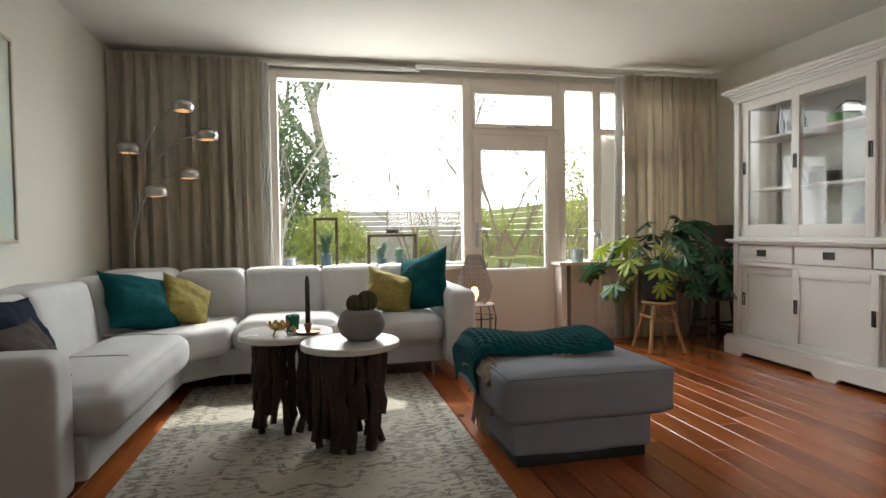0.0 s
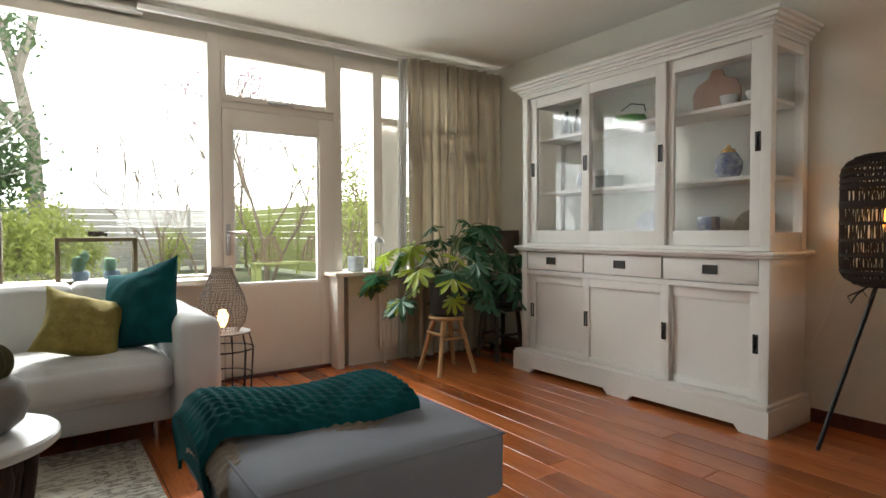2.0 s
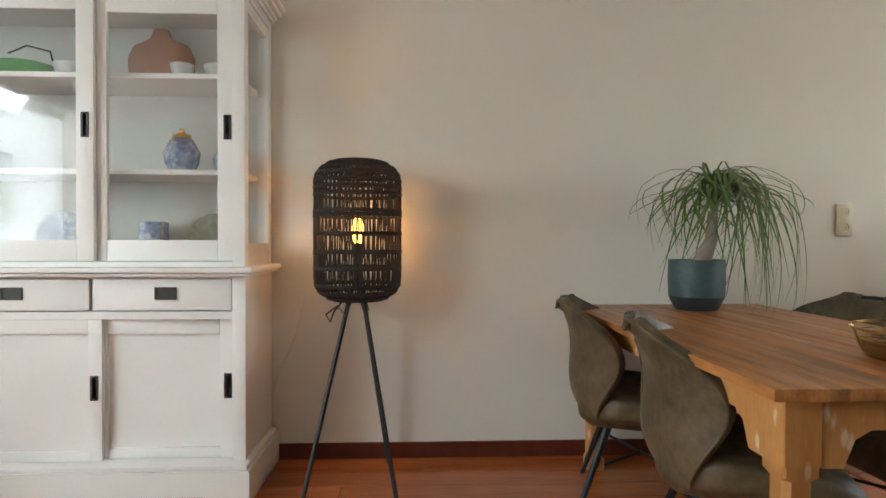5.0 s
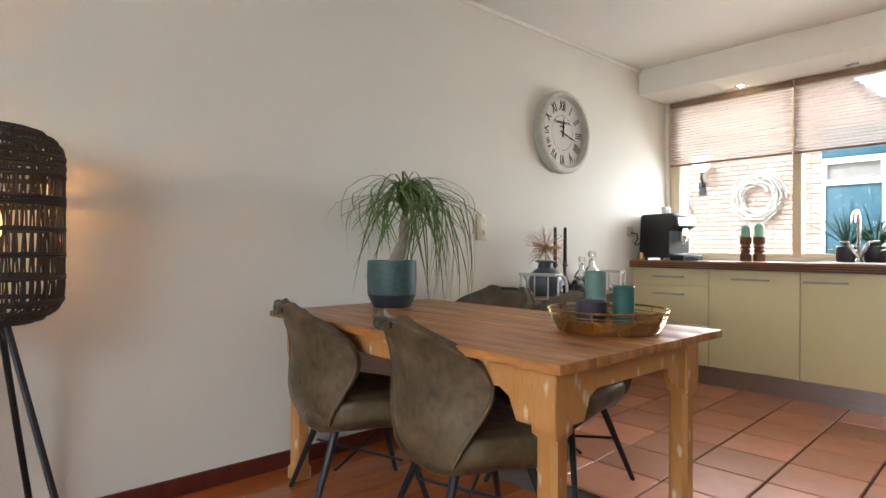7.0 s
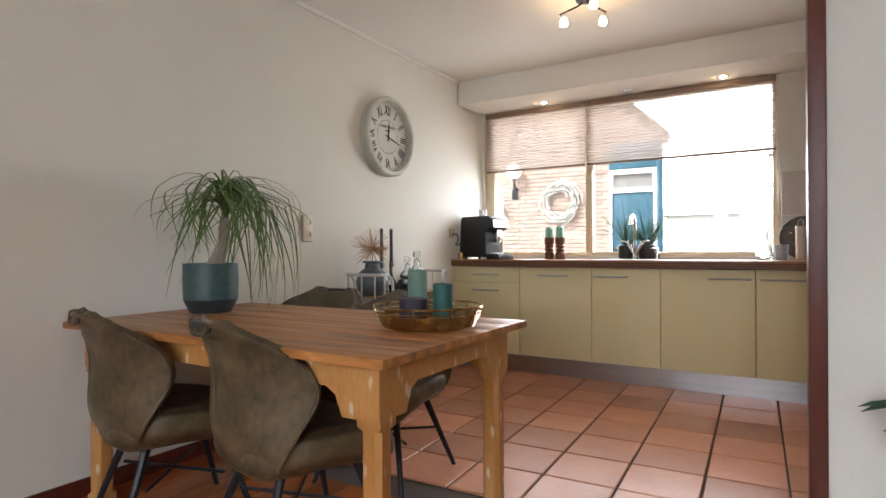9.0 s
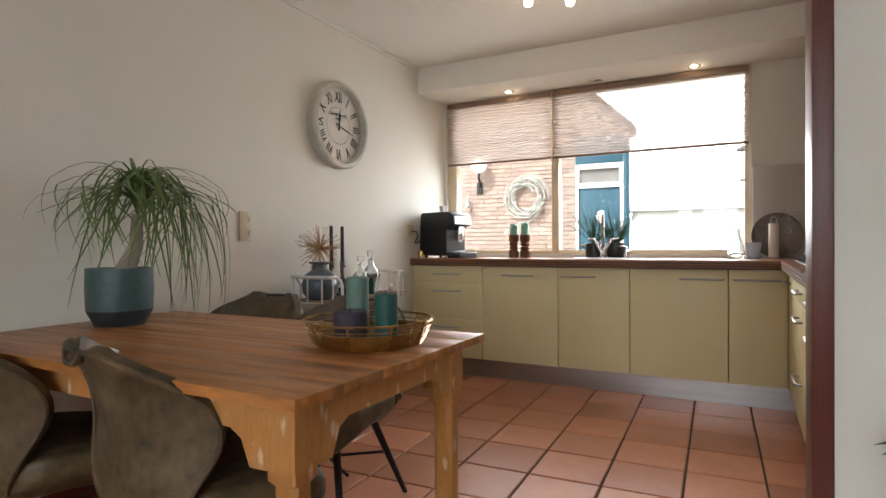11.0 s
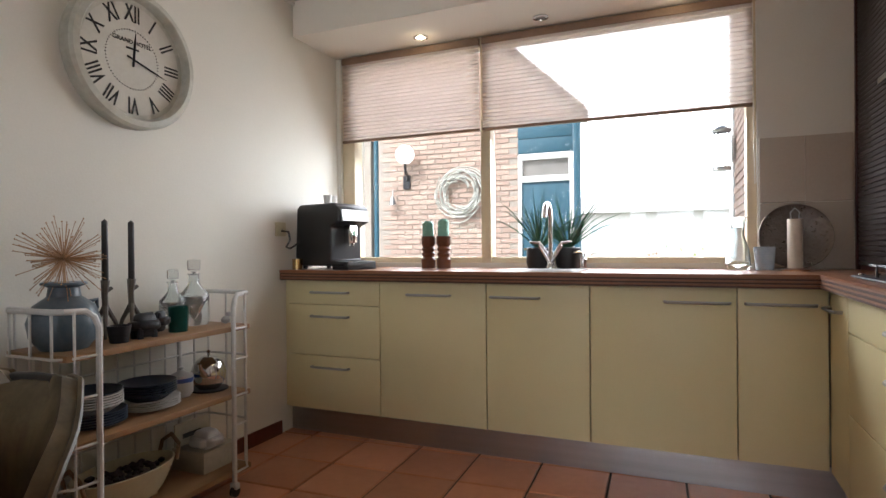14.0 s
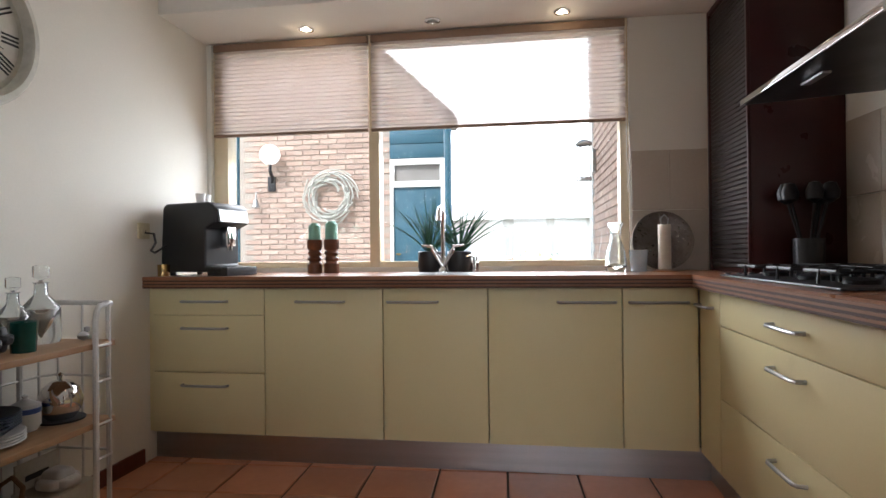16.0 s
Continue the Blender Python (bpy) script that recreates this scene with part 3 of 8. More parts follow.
for dx, z0, z1 in ((0.004, 2.051, 2.062), (0.018, 2.062, 2.078), (0.032, 2.078, 2.095), (0.055, 2.095, 2.115), (0.075, 2.115, 2.135)):
    part("cornice_moulding", box(B(), CXF - dx, CXB, CY0 - dx * 0.9, CY1 + dx * 0.9, z0, z1, 0.005, 3), WHITE, cab, "stepped crown moulding")
for y0 in (CY0 + 0.018, CY1 - 0.024):
    part("side_pane", box(B(), CXF + 0.05, CXB - 0.05, y0, y0 + 0.005, 1.03, 1.98), GLASS, cab, "clear glass side pane", smooth=False).visible_shadow = False
for z in (1.315, 1.715):
    part("shelf", box(B(), CXF + 0.10, CXB - 0.014, CY0 + 0.052, CY1 - 0.052, z, z + 0.022, 0.003), WHITE, cab, "white shelf")
HANDLE = surf("black_recess", (0.02, 0.017, 0.015), (0.035, 0.03, 0.027), rough=0.4, bump=0.1)


def flush_pull(bm, x, y, z, w, h):
    box(bm, x - 0.004, x + 0.004, y - w / 2, y + w / 2, z - h / 2, z - h / 2 + 0.008)
    box(bm, x - 0.004, x + 0.004, y - w / 2, y + w / 2, z + h / 2 - 0.008, z + h / 2)
    box(bm, x - 0.004, x + 0.004, y - w / 2, y - w / 2 + 0.008, z - h / 2 + 0.008, z + h / 2 - 0.008)
    box(bm, x - 0.004, x + 0.004, y + w / 2 - 0.008, y + w / 2, z - h / 2 + 0.008, z + h / 2 - 0.008)
    box(bm, x, x + 0.003, y - w / 2 + 0.008, y + w / 2 - 0.008, z - h / 2 + 0.008, z + h / 2 - 0.008)
    return bm


def slider(name, y0, y1, z0, z1, x, st, pulls, zp, glass):
    bm = B()
    box(bm, x, x + 0.022, y0, y0 + st, z0, z1, 0.003)
    box(bm, x, x + 0.022, y1 - st, y1, z0, z1, 0.003)
    box(bm, x, x + 0.022, y0 + st, y1 - st, z1 - st * 1.05, z1, 0.003)
    box(bm, x, x + 0.022, y0 + st, y1 - st, z0, z0 + st * (1.25 if glass else 0.7), 0.003)
    d = part(name, bm, WHITE, cab, "sliding glass door" if glass else "sliding panel door")
    if glass:
        ob = part("pane", box(B(), x + 0.009, x + 0.013, y0 + st, y1 - st, z0 + st * 1.25, z1 - st * 1.05), GLASS, d, "clear glass", smooth=False)
        ob.visible_shadow = False
    else:
        part("panel", box(B(), x + 0.012, x + 0.02, y0 + st, y1 - st, z0 + st * 0.7, z1 - st * 1.05), WHITE, d, smooth=False)
    for yp in pulls:
        part("pull", flush_pull(B(), x, yp, zp, 0.03, 0.10), HANDLE, d, "black recessed pull", smooth=False)


slider("glass_door", 4.105, 4.685, 0.957, 2.028, CXF + 0.028, 0.072, (4.652,), 1.50, True)
slider("glass_door", 3.53, 4.165, 0.957, 2.028, CXF + 0.003, 0.068, (4.132, 3.562), 1.50, True)
slider("glass_door", 2.985, 3.56, 0.957, 2.028, CXF + 0.028, 0.068, (2.972 + 0.04,), 1.50, True)
slider("panel_door", 4.09, 4.685, 0.157, 0.724, CXF + 0.028, 0.06, (4.655,), 0.45, False)
slider("panel_door", 3.50, 4.15, 0.157, 0.724, CXF + 0.003, 0.055, (4.12, 3.53), 0.45, False)
slider("panel_door", 2.985, 3.55, 0.157, 0.724, CXF + 0.028, 0.06, (2.972 + 0.04,), 0.45, False)
for y0, y1, yp in ((4.15, 4.68, 4.44), (3.55, 4.135, 3.848), (2.99, 3.535, 3.248)):
    dr = part("drawer", box(B(), CXF + 0.002, CXF + 0.02, y0, y1, 0.76, 0.886, 0.003), WHITE, cab)
    part("pull", flush_pull(B(), CXF - 0.001, yp, 0.828, 0.085, 0.05), HANDLE, dr, "black recessed drawer pull", smooth=False)


# ---- corner sofa ----
sofa = thing("corner_sofa", "light grey woven fabric corner sofa with chrome feet", "sofa")


def spart(name, *a, **k):
    return part(name, cushion(B(), *a, **k), SOFA, sofa)


def slab(name, pts, z0, z1, r):
    """A thick rounded upholstered plate with the given outline."""
    bm = B()
    prism(bm, pts, "z", z0, z1)
    bmesh.ops.bevel(bm, geom=list(bm.edges), offset=r, segments=4, affect='EDGES', profile=0.55)
    return part(name, bm, SOFA, sofa)


slab("base", [(-0.42, 3.05), (0.24, 3.05), (0.24, 4.50), (0.46, 4.66), (1.98, 4.66), (1.98, 5.33), (-0.42, 5.33)], 0.10, 0.27, 0.02)
long_seat = spart("seat", -0.12, 0.34, 3.068, 4.345, 0.25, 0.442, r=0.07, puff=0.018, n=22, seed=1)
for y0, y1 in ((3.60, 3.66), (4.20, 4.26)):
    seam = [(-0.10, y1, 0.460), (0.10, y1, 0.461), (0.19, y1 - 0.01, 0.458), (0.25, y1 - 0.05, 0.452), (0.275, y1 - 0.12, 0.446)]
    part("seam", tube(B(), seam, 0.005, 6), SOFA, long_seat)
slab("corner_seat", [(-0.12, 4.345), (0.34, 4.345), (0.53, 4.56), (0.55, 5.07), (-0.12, 5.07)], 0.255, 0.44, 0.055)
spart("seat", 0.555, 1.25, 4.55, 5.10, 0.25, 0.44, r=0.075, puff=0.02, seed=3)
spart("seat", 1.255, 1.965, 4.55, 5.10, 0.25, 0.44, r=0.075, puff=0.02, seed=4)


def backrest(x0, y0, x1, y1, n, seed, thick=0.26, z0=0.28, z1=0.765):
    """A leaning back cushion whose front runs from one point to another."""
    a, b = Vector((x0, y0, 0)), Vector((x1, y1, 0))
    d = (b - a)
    w = d.length
    m = Matrix.Translation(a) @ Matrix.Rotation(math.atan2(d.y, d.x), 4, 'Z')
    bm = cushion(B(), -0.004, w + 0.004, 0, thick, z0, z1, r=0.035, puff=0.010, n=18, seed=seed)
    for v in bm.verts:
        v.co.y += (v.co.z - z0) * 0.22
        v.co = m @ v.co
    return part("backrest", bm, SOFA, sofa)


backrest(-0.12, 3.07, -0.12, 3.70, 1, 11)
backrest(-0.12, 3.71, -0.12, 4.40, 1, 12)
backrest(-0.12, 4.41, 0.17, 5.04, 1, 13, 0.20)
bm = B()
cushion(bm, 0.10, 0.565, 5.03, 5.33, 0.28, 0.765, r=0.05, puff=0.01, seed=14)
part("backrest", bm, SOFA, sofa)
for x0, x1, sd in ((0.56, 1.125, 15), (1.12, 1.575, 16), (1.57, 1.97, 17)):
    bm = cushion(B(), x0, x1, 5.03, 5.30, 0.28, 0.765, r=0.035, puff=0.008, n=24, seed=sd)
    for v in bm.verts:
        v.co.y += (v.co.z - 0.28) * 0.18
        # soft upright creases under the top edge
        v.co.y += 0.004 * math.sin(v.co.x * 95 + 3 * noise.noise(v.co * 6)) * max(0, (v.co.z - 0.52) / 0.24)
    part("backrest", bm, SOFA, sofa)
bm = B()
cushion(bm, -0.43, 0.12, 4.98, 5.36, 0.1, 0.77, r=0.10, puff=0.02, seed=18)
part("backrest", bm, SOFA, sofa)
bm = B()
box(bm, -0.43, -0.30, 3.05, 5.0, 0.10, 0.72, 0.05, 4)
box(bm, 0.1, 1.98, 5.30, 5.40, 0.10, 0.70, 0.04, 4)
part("back_frame", bm, SOFA, sofa)
spart("armrest", 1.965, 2.165, 4.46, 5.38, 0.10, 0.622, r=0.05, puff=0.006, seed=6)
spart("armrest", -0.43, 0.20, 2.87, 3.065, 0.06, 0.612, r=0.05, puff=0.006, seed=7)
for x, y in ((0.20, 4.36), (0.52, 4.72), (1.9, 4.74), (2.08, 4.56), (0.12, 2.95), (1.2, 4.74)):
    part("foot", rod(B(), (x, y, 0.0), (x, y, 0.105), 0.016, 12), CHROME, sofa, "chrome foot")


def pillow(name, w, h, t, mt, m, label, seed):
    bm = B()

    def side(s):
        def f(u, v):
            a, b = 2 * u - 1, 2 * v - 1
            k = max(0, (1 - a * a) * (1 - b * b)) ** 0.5
            pin = 1 - 0.15 * (1 - abs(a) ** 2) * (abs(b) ** 4) - 0.15 * (1 - abs(b) ** 2) * (abs(a) ** 4)
            p = Vector((a * w / 2 * pin, s * (t / 2 * k + 0.003), b * h / 2 * pin))
            return p + noise.noise_vector(p * 6 + Vector((seed, s, 0))) * 0.026 * k + noise.noise_vector(Vector((p.x * 16, p.y * 10, p.z * 26)) + Vector((seed * 3, s, 0))) * 0.009 * k
        return f
    sheet(bm, side(1), 30, 30)
    sheet(bm, side(-1), 30, 30)
    bmesh.ops.remove_doubles(bm, verts=bm.verts, dist=0.0068)
    ob = single(name, bm, mt, label, "cushion")
    ob.matrix_basis = m
    return ob


pillow("cushion", 0.48, 0.42, 0.20, TEAL, pose(0.0, 4.60, 0.605, -38, 12, 46), "dark teal knitted cushion leaning in the sofa corner", 1)
pillow("cushion", 0.36, 0.34, 0.16, OLIVE, pose(0.225, 4.76, 0.585, -36, 26, 32), "olive green velvet cushion on the sofa", 2)
pillow("cushion", 0.38, 0.34, 0.15, OLIVE, pose(1.60, 4.78, 0.59, -30, 18, 4), "olive green velvet cushion leaning on the sofa", 3)
pillow("cushion", 0.48, 0.46, 0.18, TEAL, pose(1.855, 4.83, 0.655, -18, -14, -52), "large dark teal cushion against the sofa armrest", 4)
pillow("cushion", 0.44, 0.42, 0.15, NAVY, pose(-0.10, 3.27, 0.60, -26, 6, 80), "dark navy cushion against the sofa armrest", 5)
pillow("cushion", 0.36, 0.34, 0.13, BARK, pose(0.0, 3.16, 0.55, -30, 0, 84), "dark brown cushion in the sofa end", 6)

# ---- ottoman with throws ----
ott = thing("ottoman", "square blue-grey fabric ottoman with a loose top cushion", "ottoman")
part("base", cushion(B(), 1.90, 2.565, 2.97, 3.62, 0.045, 0.29, r=0.03, puff=0.004, seed=21), OTTO, ott)
bm = cushion(B(), 1.835, 2.595, 2.835, 3.68, 0.235, 0.435, r=0.035, puff=0.012, n=16, seed=22)
part("top_cushion", bm, OTTO, ott)
bm = B()
c = [(1.845, 2.845, 0.425), (2.585, 2.845, 0.425), (2.585, 3.67, 0.425), (1.845, 3.67, 0.425), (1.845, 2.845, 0.425)]
tube(bm, c, 0.005)
part("piping", bm, OTTO, ott)
part("plinth", box(B(), 1.925, 2.54, 2.995, 3.595, 0, 0.048, 0.004), BLACKM, ott, "recessed black plinth")


def throw(name, mt, label, x0, x1, yc, ya, lift, seed, cord):
    """A folded knitted blanket lying over the ottoman and hanging down its west side."""
    bm = B()

    def f(u, v):
        s = u * (x1 - x0 + 0.20)
        y = yc + (v - 0.5) * ya + 0.05 * math.sin(s * 5 + seed)
        over = s - 0.15
        r = 0.07
        if over < 0:
            x, z = 1.84 - 0.02 * math.sin(over * 9), 0.385 + lift + over
            x -= 0.03 + lift
        else:
            x = 1.80 + over
            z = 0.45 + lift + 0.012 * math.sin(over * 11 + seed) - 0.07 * max(0, 1 - over / r) ** 2
        k = math.sin(v * math.pi) ** 0.35
        z += (0.075 if lift > 0 else 0.03) * k - 0.02 + cord * 0.006 * math.sin(v * 72) * math.sin(s * 95)
        return (x, y - 0.10 * min(0, over), max(z, 0.06))
    sheet(bm, f, 150, 80, 0.012)
    return single(name, bm, mt, label, "blanket")


throw("blanket", TEAL, "teal waffle-knit blanket folded over the ottoman", 1.86, 2.46, 3.36, 0.42, 0.02, 1, 1)
throw("blanket", TAUPE, "taupe knitted blanket with fringe under the teal one", 1.86, 2.47, 3.27, 0.40, -0.012, 3, 1)
bm = B()
rnd = random.Random(5)
for i in range(20):
    y = 3.06 + i * 0.0105
    tube(bm, [(1.815, y, 0.27), (1.806 + rnd.uniform(-.01, .01), y + rnd.uniform(-.01, .01), 0.20), (1.808 + rnd.uniform(-.012, .012), y + rnd.uniform(-.015, .015), 0.13)], 0.003, 5)
single("blanket_fringe", bm, TAUPE, "taupe yarn fringe hanging from the blanket", "blanket", kind="stuff")


# ---- coffee tables of branches ----
def branch_table(x, y, r, seed, label):
    t = thing("coffee_table", label, "table", x, y, 0.014, group="branch coffee tables")
    rnd = random.Random(seed)
    part("tabletop", lathe(B(), [(0, 0.470), (r - 0.006, 0.470), (r, 0.476), (r, 0.494), (r - 0.006, 0.5), (0, 0.5)], seg=48), TABLEWHITE, t, "round white top")
    n = 24
    for i in range(n):
        a = i * 2 * math.pi / n + rnd.uniform(-.08, .08)
        rr = (r - 0.075) * rnd.uniform(0.72, 1.02)
        br = rnd.uniform(0.016, 0.027)
        z0 = 0.0 if i % 3 == 0 else rnd.uniform(0.0, 0.16)
        jx = [rnd.uniform(-.014, .014) for _ in range(8)]
        pts = [(rr * math.cos(a) + jx[k] * (1 if k else 1.4), rr * math.sin(a) + jx[(k + 3) % 8], z0 + (0.47 - z0) * k / 6) for k in range(7)]
        part("branch", tube(B(), pts, [br * rnd.uniform(.85, 1.12) for _ in pts], 9), BARK, t)
    return t


branch_table(0.93, 3.78, 0.245, 4, "round side table, white top on dark bark branches, on the rug")
branch_table(1.245, 3.43, 0.235, 9, "round side table of dark branches carrying a cactus pot")

# ---- dining table ----
dt = thing("dining_table", "worn stripped pine dining table with square legs", "table", 0, 0, 0)
TX0, TX1, TY0, TY1, TH = 3.322, 4.90, 0.61, 1.53, 0.74
for i in range(6):
    y0 = TY0 + (TY1 - TY0) * i / 6
    part("plank", box(B(), TX0, TX1, y0 + 0.0006, y0 + (TY1 - TY0) / 6 - 0.0006, TH - 0.026, TH, 0.003), OLDPINE, dt)
for x, y in ((TX0 + 0.055, TY0 + 0.06), (TX0 + 0.055, TY1 - 0.14), (TX1 - 0.14, TY0 + 0.06), (TX1 - 0.14, TY1 - 0.14)):
    bm = B()
    rings = []
    for h, c, z in ((0.038, 0.004, 0), (0.038, 0.004, 0.05), (0.033, 0.013, 0.058), (0.033, 0.014, 0.525), (0.040, 0.005, 0.537), (0.040, 0.005, 0.558), (0.042, 0.003, 0.562), (0.042, 0.003, TH - 0.027)):
        ring = [(h, h - c), (h - c, h), (c - h, h), (-h, h - c), (-h, c - h), (c - h, -h), (h - c, -h), (h, c - h)]
        rings.append([bm.verts.new((x + 0.042 + p, y + 0.042 + q, z)) for p, q in ring])
    for lo, hi in zip(rings, rings[1:]):
        for k in range(8):
            bm.faces.new((lo[k], lo[(k + 1) % 8], hi[(k + 1) % 8], hi[k]))
    bm.faces.new(rings[0][::-1])
    bm.faces.new(rings[-1])
    part("leg", bm, PINELEG, dt, "square chamfered leg with worn paint")


def apron(axis, a0, a1, w0, w1):
    zt, zb, zc = TH - 0.027, TH - 0.105, TH - 0.185
    pts = [(a0, zt), (a1, zt), (a1, zc), (a1 - 0.05, zc), (a1 - 0.075, zb - 0.02), (a1 - 0.11, zb), (a0 + 0.11, zb), (a0 + 0.075, zb - 0.02), (a0 + 0.05, zc), (a0, zc)]
    bmx = prism(B(), pts, axis, w0, w1)
    part("apron", bmx, PINELEG, dt, "shaped apron with worn paint")


apron("y", TX0 + 0.138, TX1 - 0.141, TY0 + 0.07, TY0 + 0.092)
apron("y", TX0 + 0.138, TX1 - 0.141, TY1 - 0.082, TY1 - 0.06)
apron("x", TY0 + 0.143, TY1 - 0.141, TX0 + 0.062, TX0 + 0.084)
apron("x", TY0 + 0.143, TY1 - 0.141, TX1 - 0.078, TX1 - 0.06)


# ---- leather shell chairs (facing +y in their own frame) ----
def leather_chair(m):
    ch = thing("dining_chair", "olive-brown leather shell chair with black metal legs", "chair", group="chairs round the dining table")

    def table_at(t, v):
        # a smooth curve through evenly spaced values
        q = max(0.0, min(1.0, v)) * (len(t) - 1)
        i = min(len(t) - 2, int(q))
        p0, p1, p2, p3, w = t[max(0, i - 1)], t[i], t[i + 1], t[min(len(t) - 1, i + 2)], q - i
        return p1 + 0.5 * w * (p2 - p0 + w * (2 * p0 - 5 * p1 + 4 * p2 - p3 + w * (3 * (p1 - p2) + p3 - p0)))

    WIDTH = [0.165, 0.218, 0.248, 0.268, 0.288, 0.304, 0.307, 0.286, 0.230, 0.132]
    DEPTH = [-0.185, -0.232, -0.256, -0.264, -0.263, -0.260, -0.261, -0.269, -0.288, -0.315]
    WRAP = [0.050, 0.085, 0.120, 0.152, 0.178, 0.190, 0.180, 0.145, 0.088, 0.030]

    def back(u, v):
        a = 2 * u - 1
        z = 0.338 + 0.464 * v - 0.034 * max(0, 1 - (a / 0.62) ** 6) * max(0, v - 0.90) / 0.10
        return (a * table_at(WIDTH, v), table_at(DEPTH, v) + table_at(WRAP, v) * abs(a) ** 2.1, z)
    shell = sheet(B(), back, 34, 36, 0.030)
    for v in shell.verts:
        v.co += noise.noise_vector(v.co * 9) * 0.004
    bk_part = part("backrest", shell, LEATHER, ch)
    rim = [back(0, k / 24) for k in range(25)] + [back(k / 16, 1) for k in range(1, 16)] + [back(1, 1 - k / 24) for k in range(25)]
    part("piping", tube(B(), [(x, y - 0.002, z) for x, y, z in rim], 0.0065, 6), LEATHER, bk_part)

    seat_bm = cushion(B(), -0.245, 0.245, -0.215, 0.275, 0.325, 0.445, r=0.052, puff=0.010, n=16, seed=3)
    for v in seat_bm.verts:
        f = max(0, v.co.y) / 0.275
        v.co.x *= 1 - 0.14 * f * f - 0.30 * max(0, -v.co.y - 0.08) / 0.135
        v.co.z += 0.035 * (abs(v.co.x) / 0.232) ** 2 * (1 - f) - 0.03 * f ** 3
    part("seat", seat_bm, LEATHER, ch)
    bm = B()
    tube(bm, [(-0.085, -0.296, 0.785), (-0.064, -0.300, 0.794), (0, -0.303, 0.797), (0.064, -0.300, 0.794), (0.085, -0.296, 0.785)], [0.010, 0.010, 0.009, 0.010, 0.010], 10)
    part("handle", bm, BLACKP, ch, "black leather-bound grip in the top of the back")
    for sx in (-0.004, 0.004):
        part("seam", tube(B(), [(sx, table_at(DEPTH, k / 14) - 0.001, 0.338 + 0.464 * k / 14) for k in range(13)], 0.0022, 6), LEATHER, bk_part)
    for sx in (-1, 1):
        for sy in (-1, 1):
            part("leg", rod(B(), (sx * 0.12, 0.02 + sy * 0.11, 0.39), (sx * 0.225, 0.01 + sy * 0.235, 0.0), 0.017, 8, 0.010), BLACKM, ch, "tapered black metal leg")
    for p, q in (((-0.18, -0.12, 0.20), (0.18, 0.14, 0.20)), ((0.18, -0.12, 0.20), (-0.18, 0.14, 0.20))):
        part("stretcher", rod(B(), p, q, 0.006, 6), BLACKM, ch)
    ch.matrix_basis = m
    return ch


c0 = leather_chair(pose(4.455, 1.365, 0, 0, 0, 161))
copy_thing(c0, pose(3.865, 1.30, 0, 0, 0, 161))
copy_thing(c0, pose(4.57, 0.58, 0, 0, 0, 2))
copy_thing(c0, pose(4.02, 0.58, 0, 0, 0, 4))


# ---- kitchen units ----
def bar_handle(bm, p, q, out):
    """A flat bar handle on two feet."""
    p, q, out = Vector(p), Vector(q), Vector(out)
    d = (q - p).normalized()
    tube(bm, [p + out * 0.1, p + out * 0.8 + d * 0.004, p + out + d * 0.02, q + out - d * 0.02, q + out * 0.8 - d * 0.004, q + out * 0.1], 0.0065, 8)
    return bm


FY, FX = -1.648, 2.31        # front faces of the two runs


def unit(name, label, x0, x1, fronts):
    u = thing(name, label, "kitchen cabinet", group="kitchen base units")
    part("body", box(B(), x0 + 0.002, x1 - 0.002, FY - 0.52, FY - 0.022, 0.15, 0.868), YELLOW, u, smooth=False)
    for z0, z1, h0, h1, zh in fronts:
        d = part("drawer" if len(fronts) > 1 else "door", box(B(), x0 + 0.0025, x1 - 0.0025, FY - 0.018, FY, z0, z1, 0.002), YELLOW, u)
        part("handle", bar_handle(B(), (h0, FY, zh), (h1, FY, zh), (0, 0.03, 0)), STEEL, d, "brushed steel bar handle")
    return u


ZB, ZT = 0.148, 0.868
unit("base_cabinet", "cream yellow kitchen drawer unit with steel handles", 4.338, 4.935, [(0.738, ZT, 4.53, 4.77, 0.805), (0.452, 0.734, 4.53, 4.77, 0.672), (ZB, 0.448, 4.53, 4.77, 0.388)])
unit("base_cabinet", "cream yellow kitchen cupboard with one door", 3.74, 4.338, [(ZB, ZT, 3.93, 4.17, 0.805)])
unit("base_cabinet", "narrow cream yellow kitchen cupboard under the sink", 3.24, 3.74, [(ZB, ZT, 3.475, 3.715, 0.805)])
unit("base_cabinet", "cream yellow kitchen cupboard with one door", 2.637, 3.24, [(ZB, ZT, 2.665, 2.92, 0.805)])
unit("base_cabinet", "narrow cream yellow corner cupboard", 2.312, 2.637, [(ZB, ZT, 2.355, 2.605, 0.805)])
single("filler_strip", box(B(), 4.937, WX, FY - 0.5, FY - 0.01, ZB, ZT), YELLOW, "cream yellow filler panel beside the wall", "panel")
single("plinth", box(B(), 2.25, WX, FY - 0.09, FY - 0.06, 0.0, 0.145), STEEL, "brushed steel plinth under the kitchen units", "plinth")
single("plinth", box(B(), FX - 0.09, FX - 0.06, FY - 0.06, 0.58, 0.0, 0.145), STEEL, "brushed steel plinth under the hob units", "plinth")


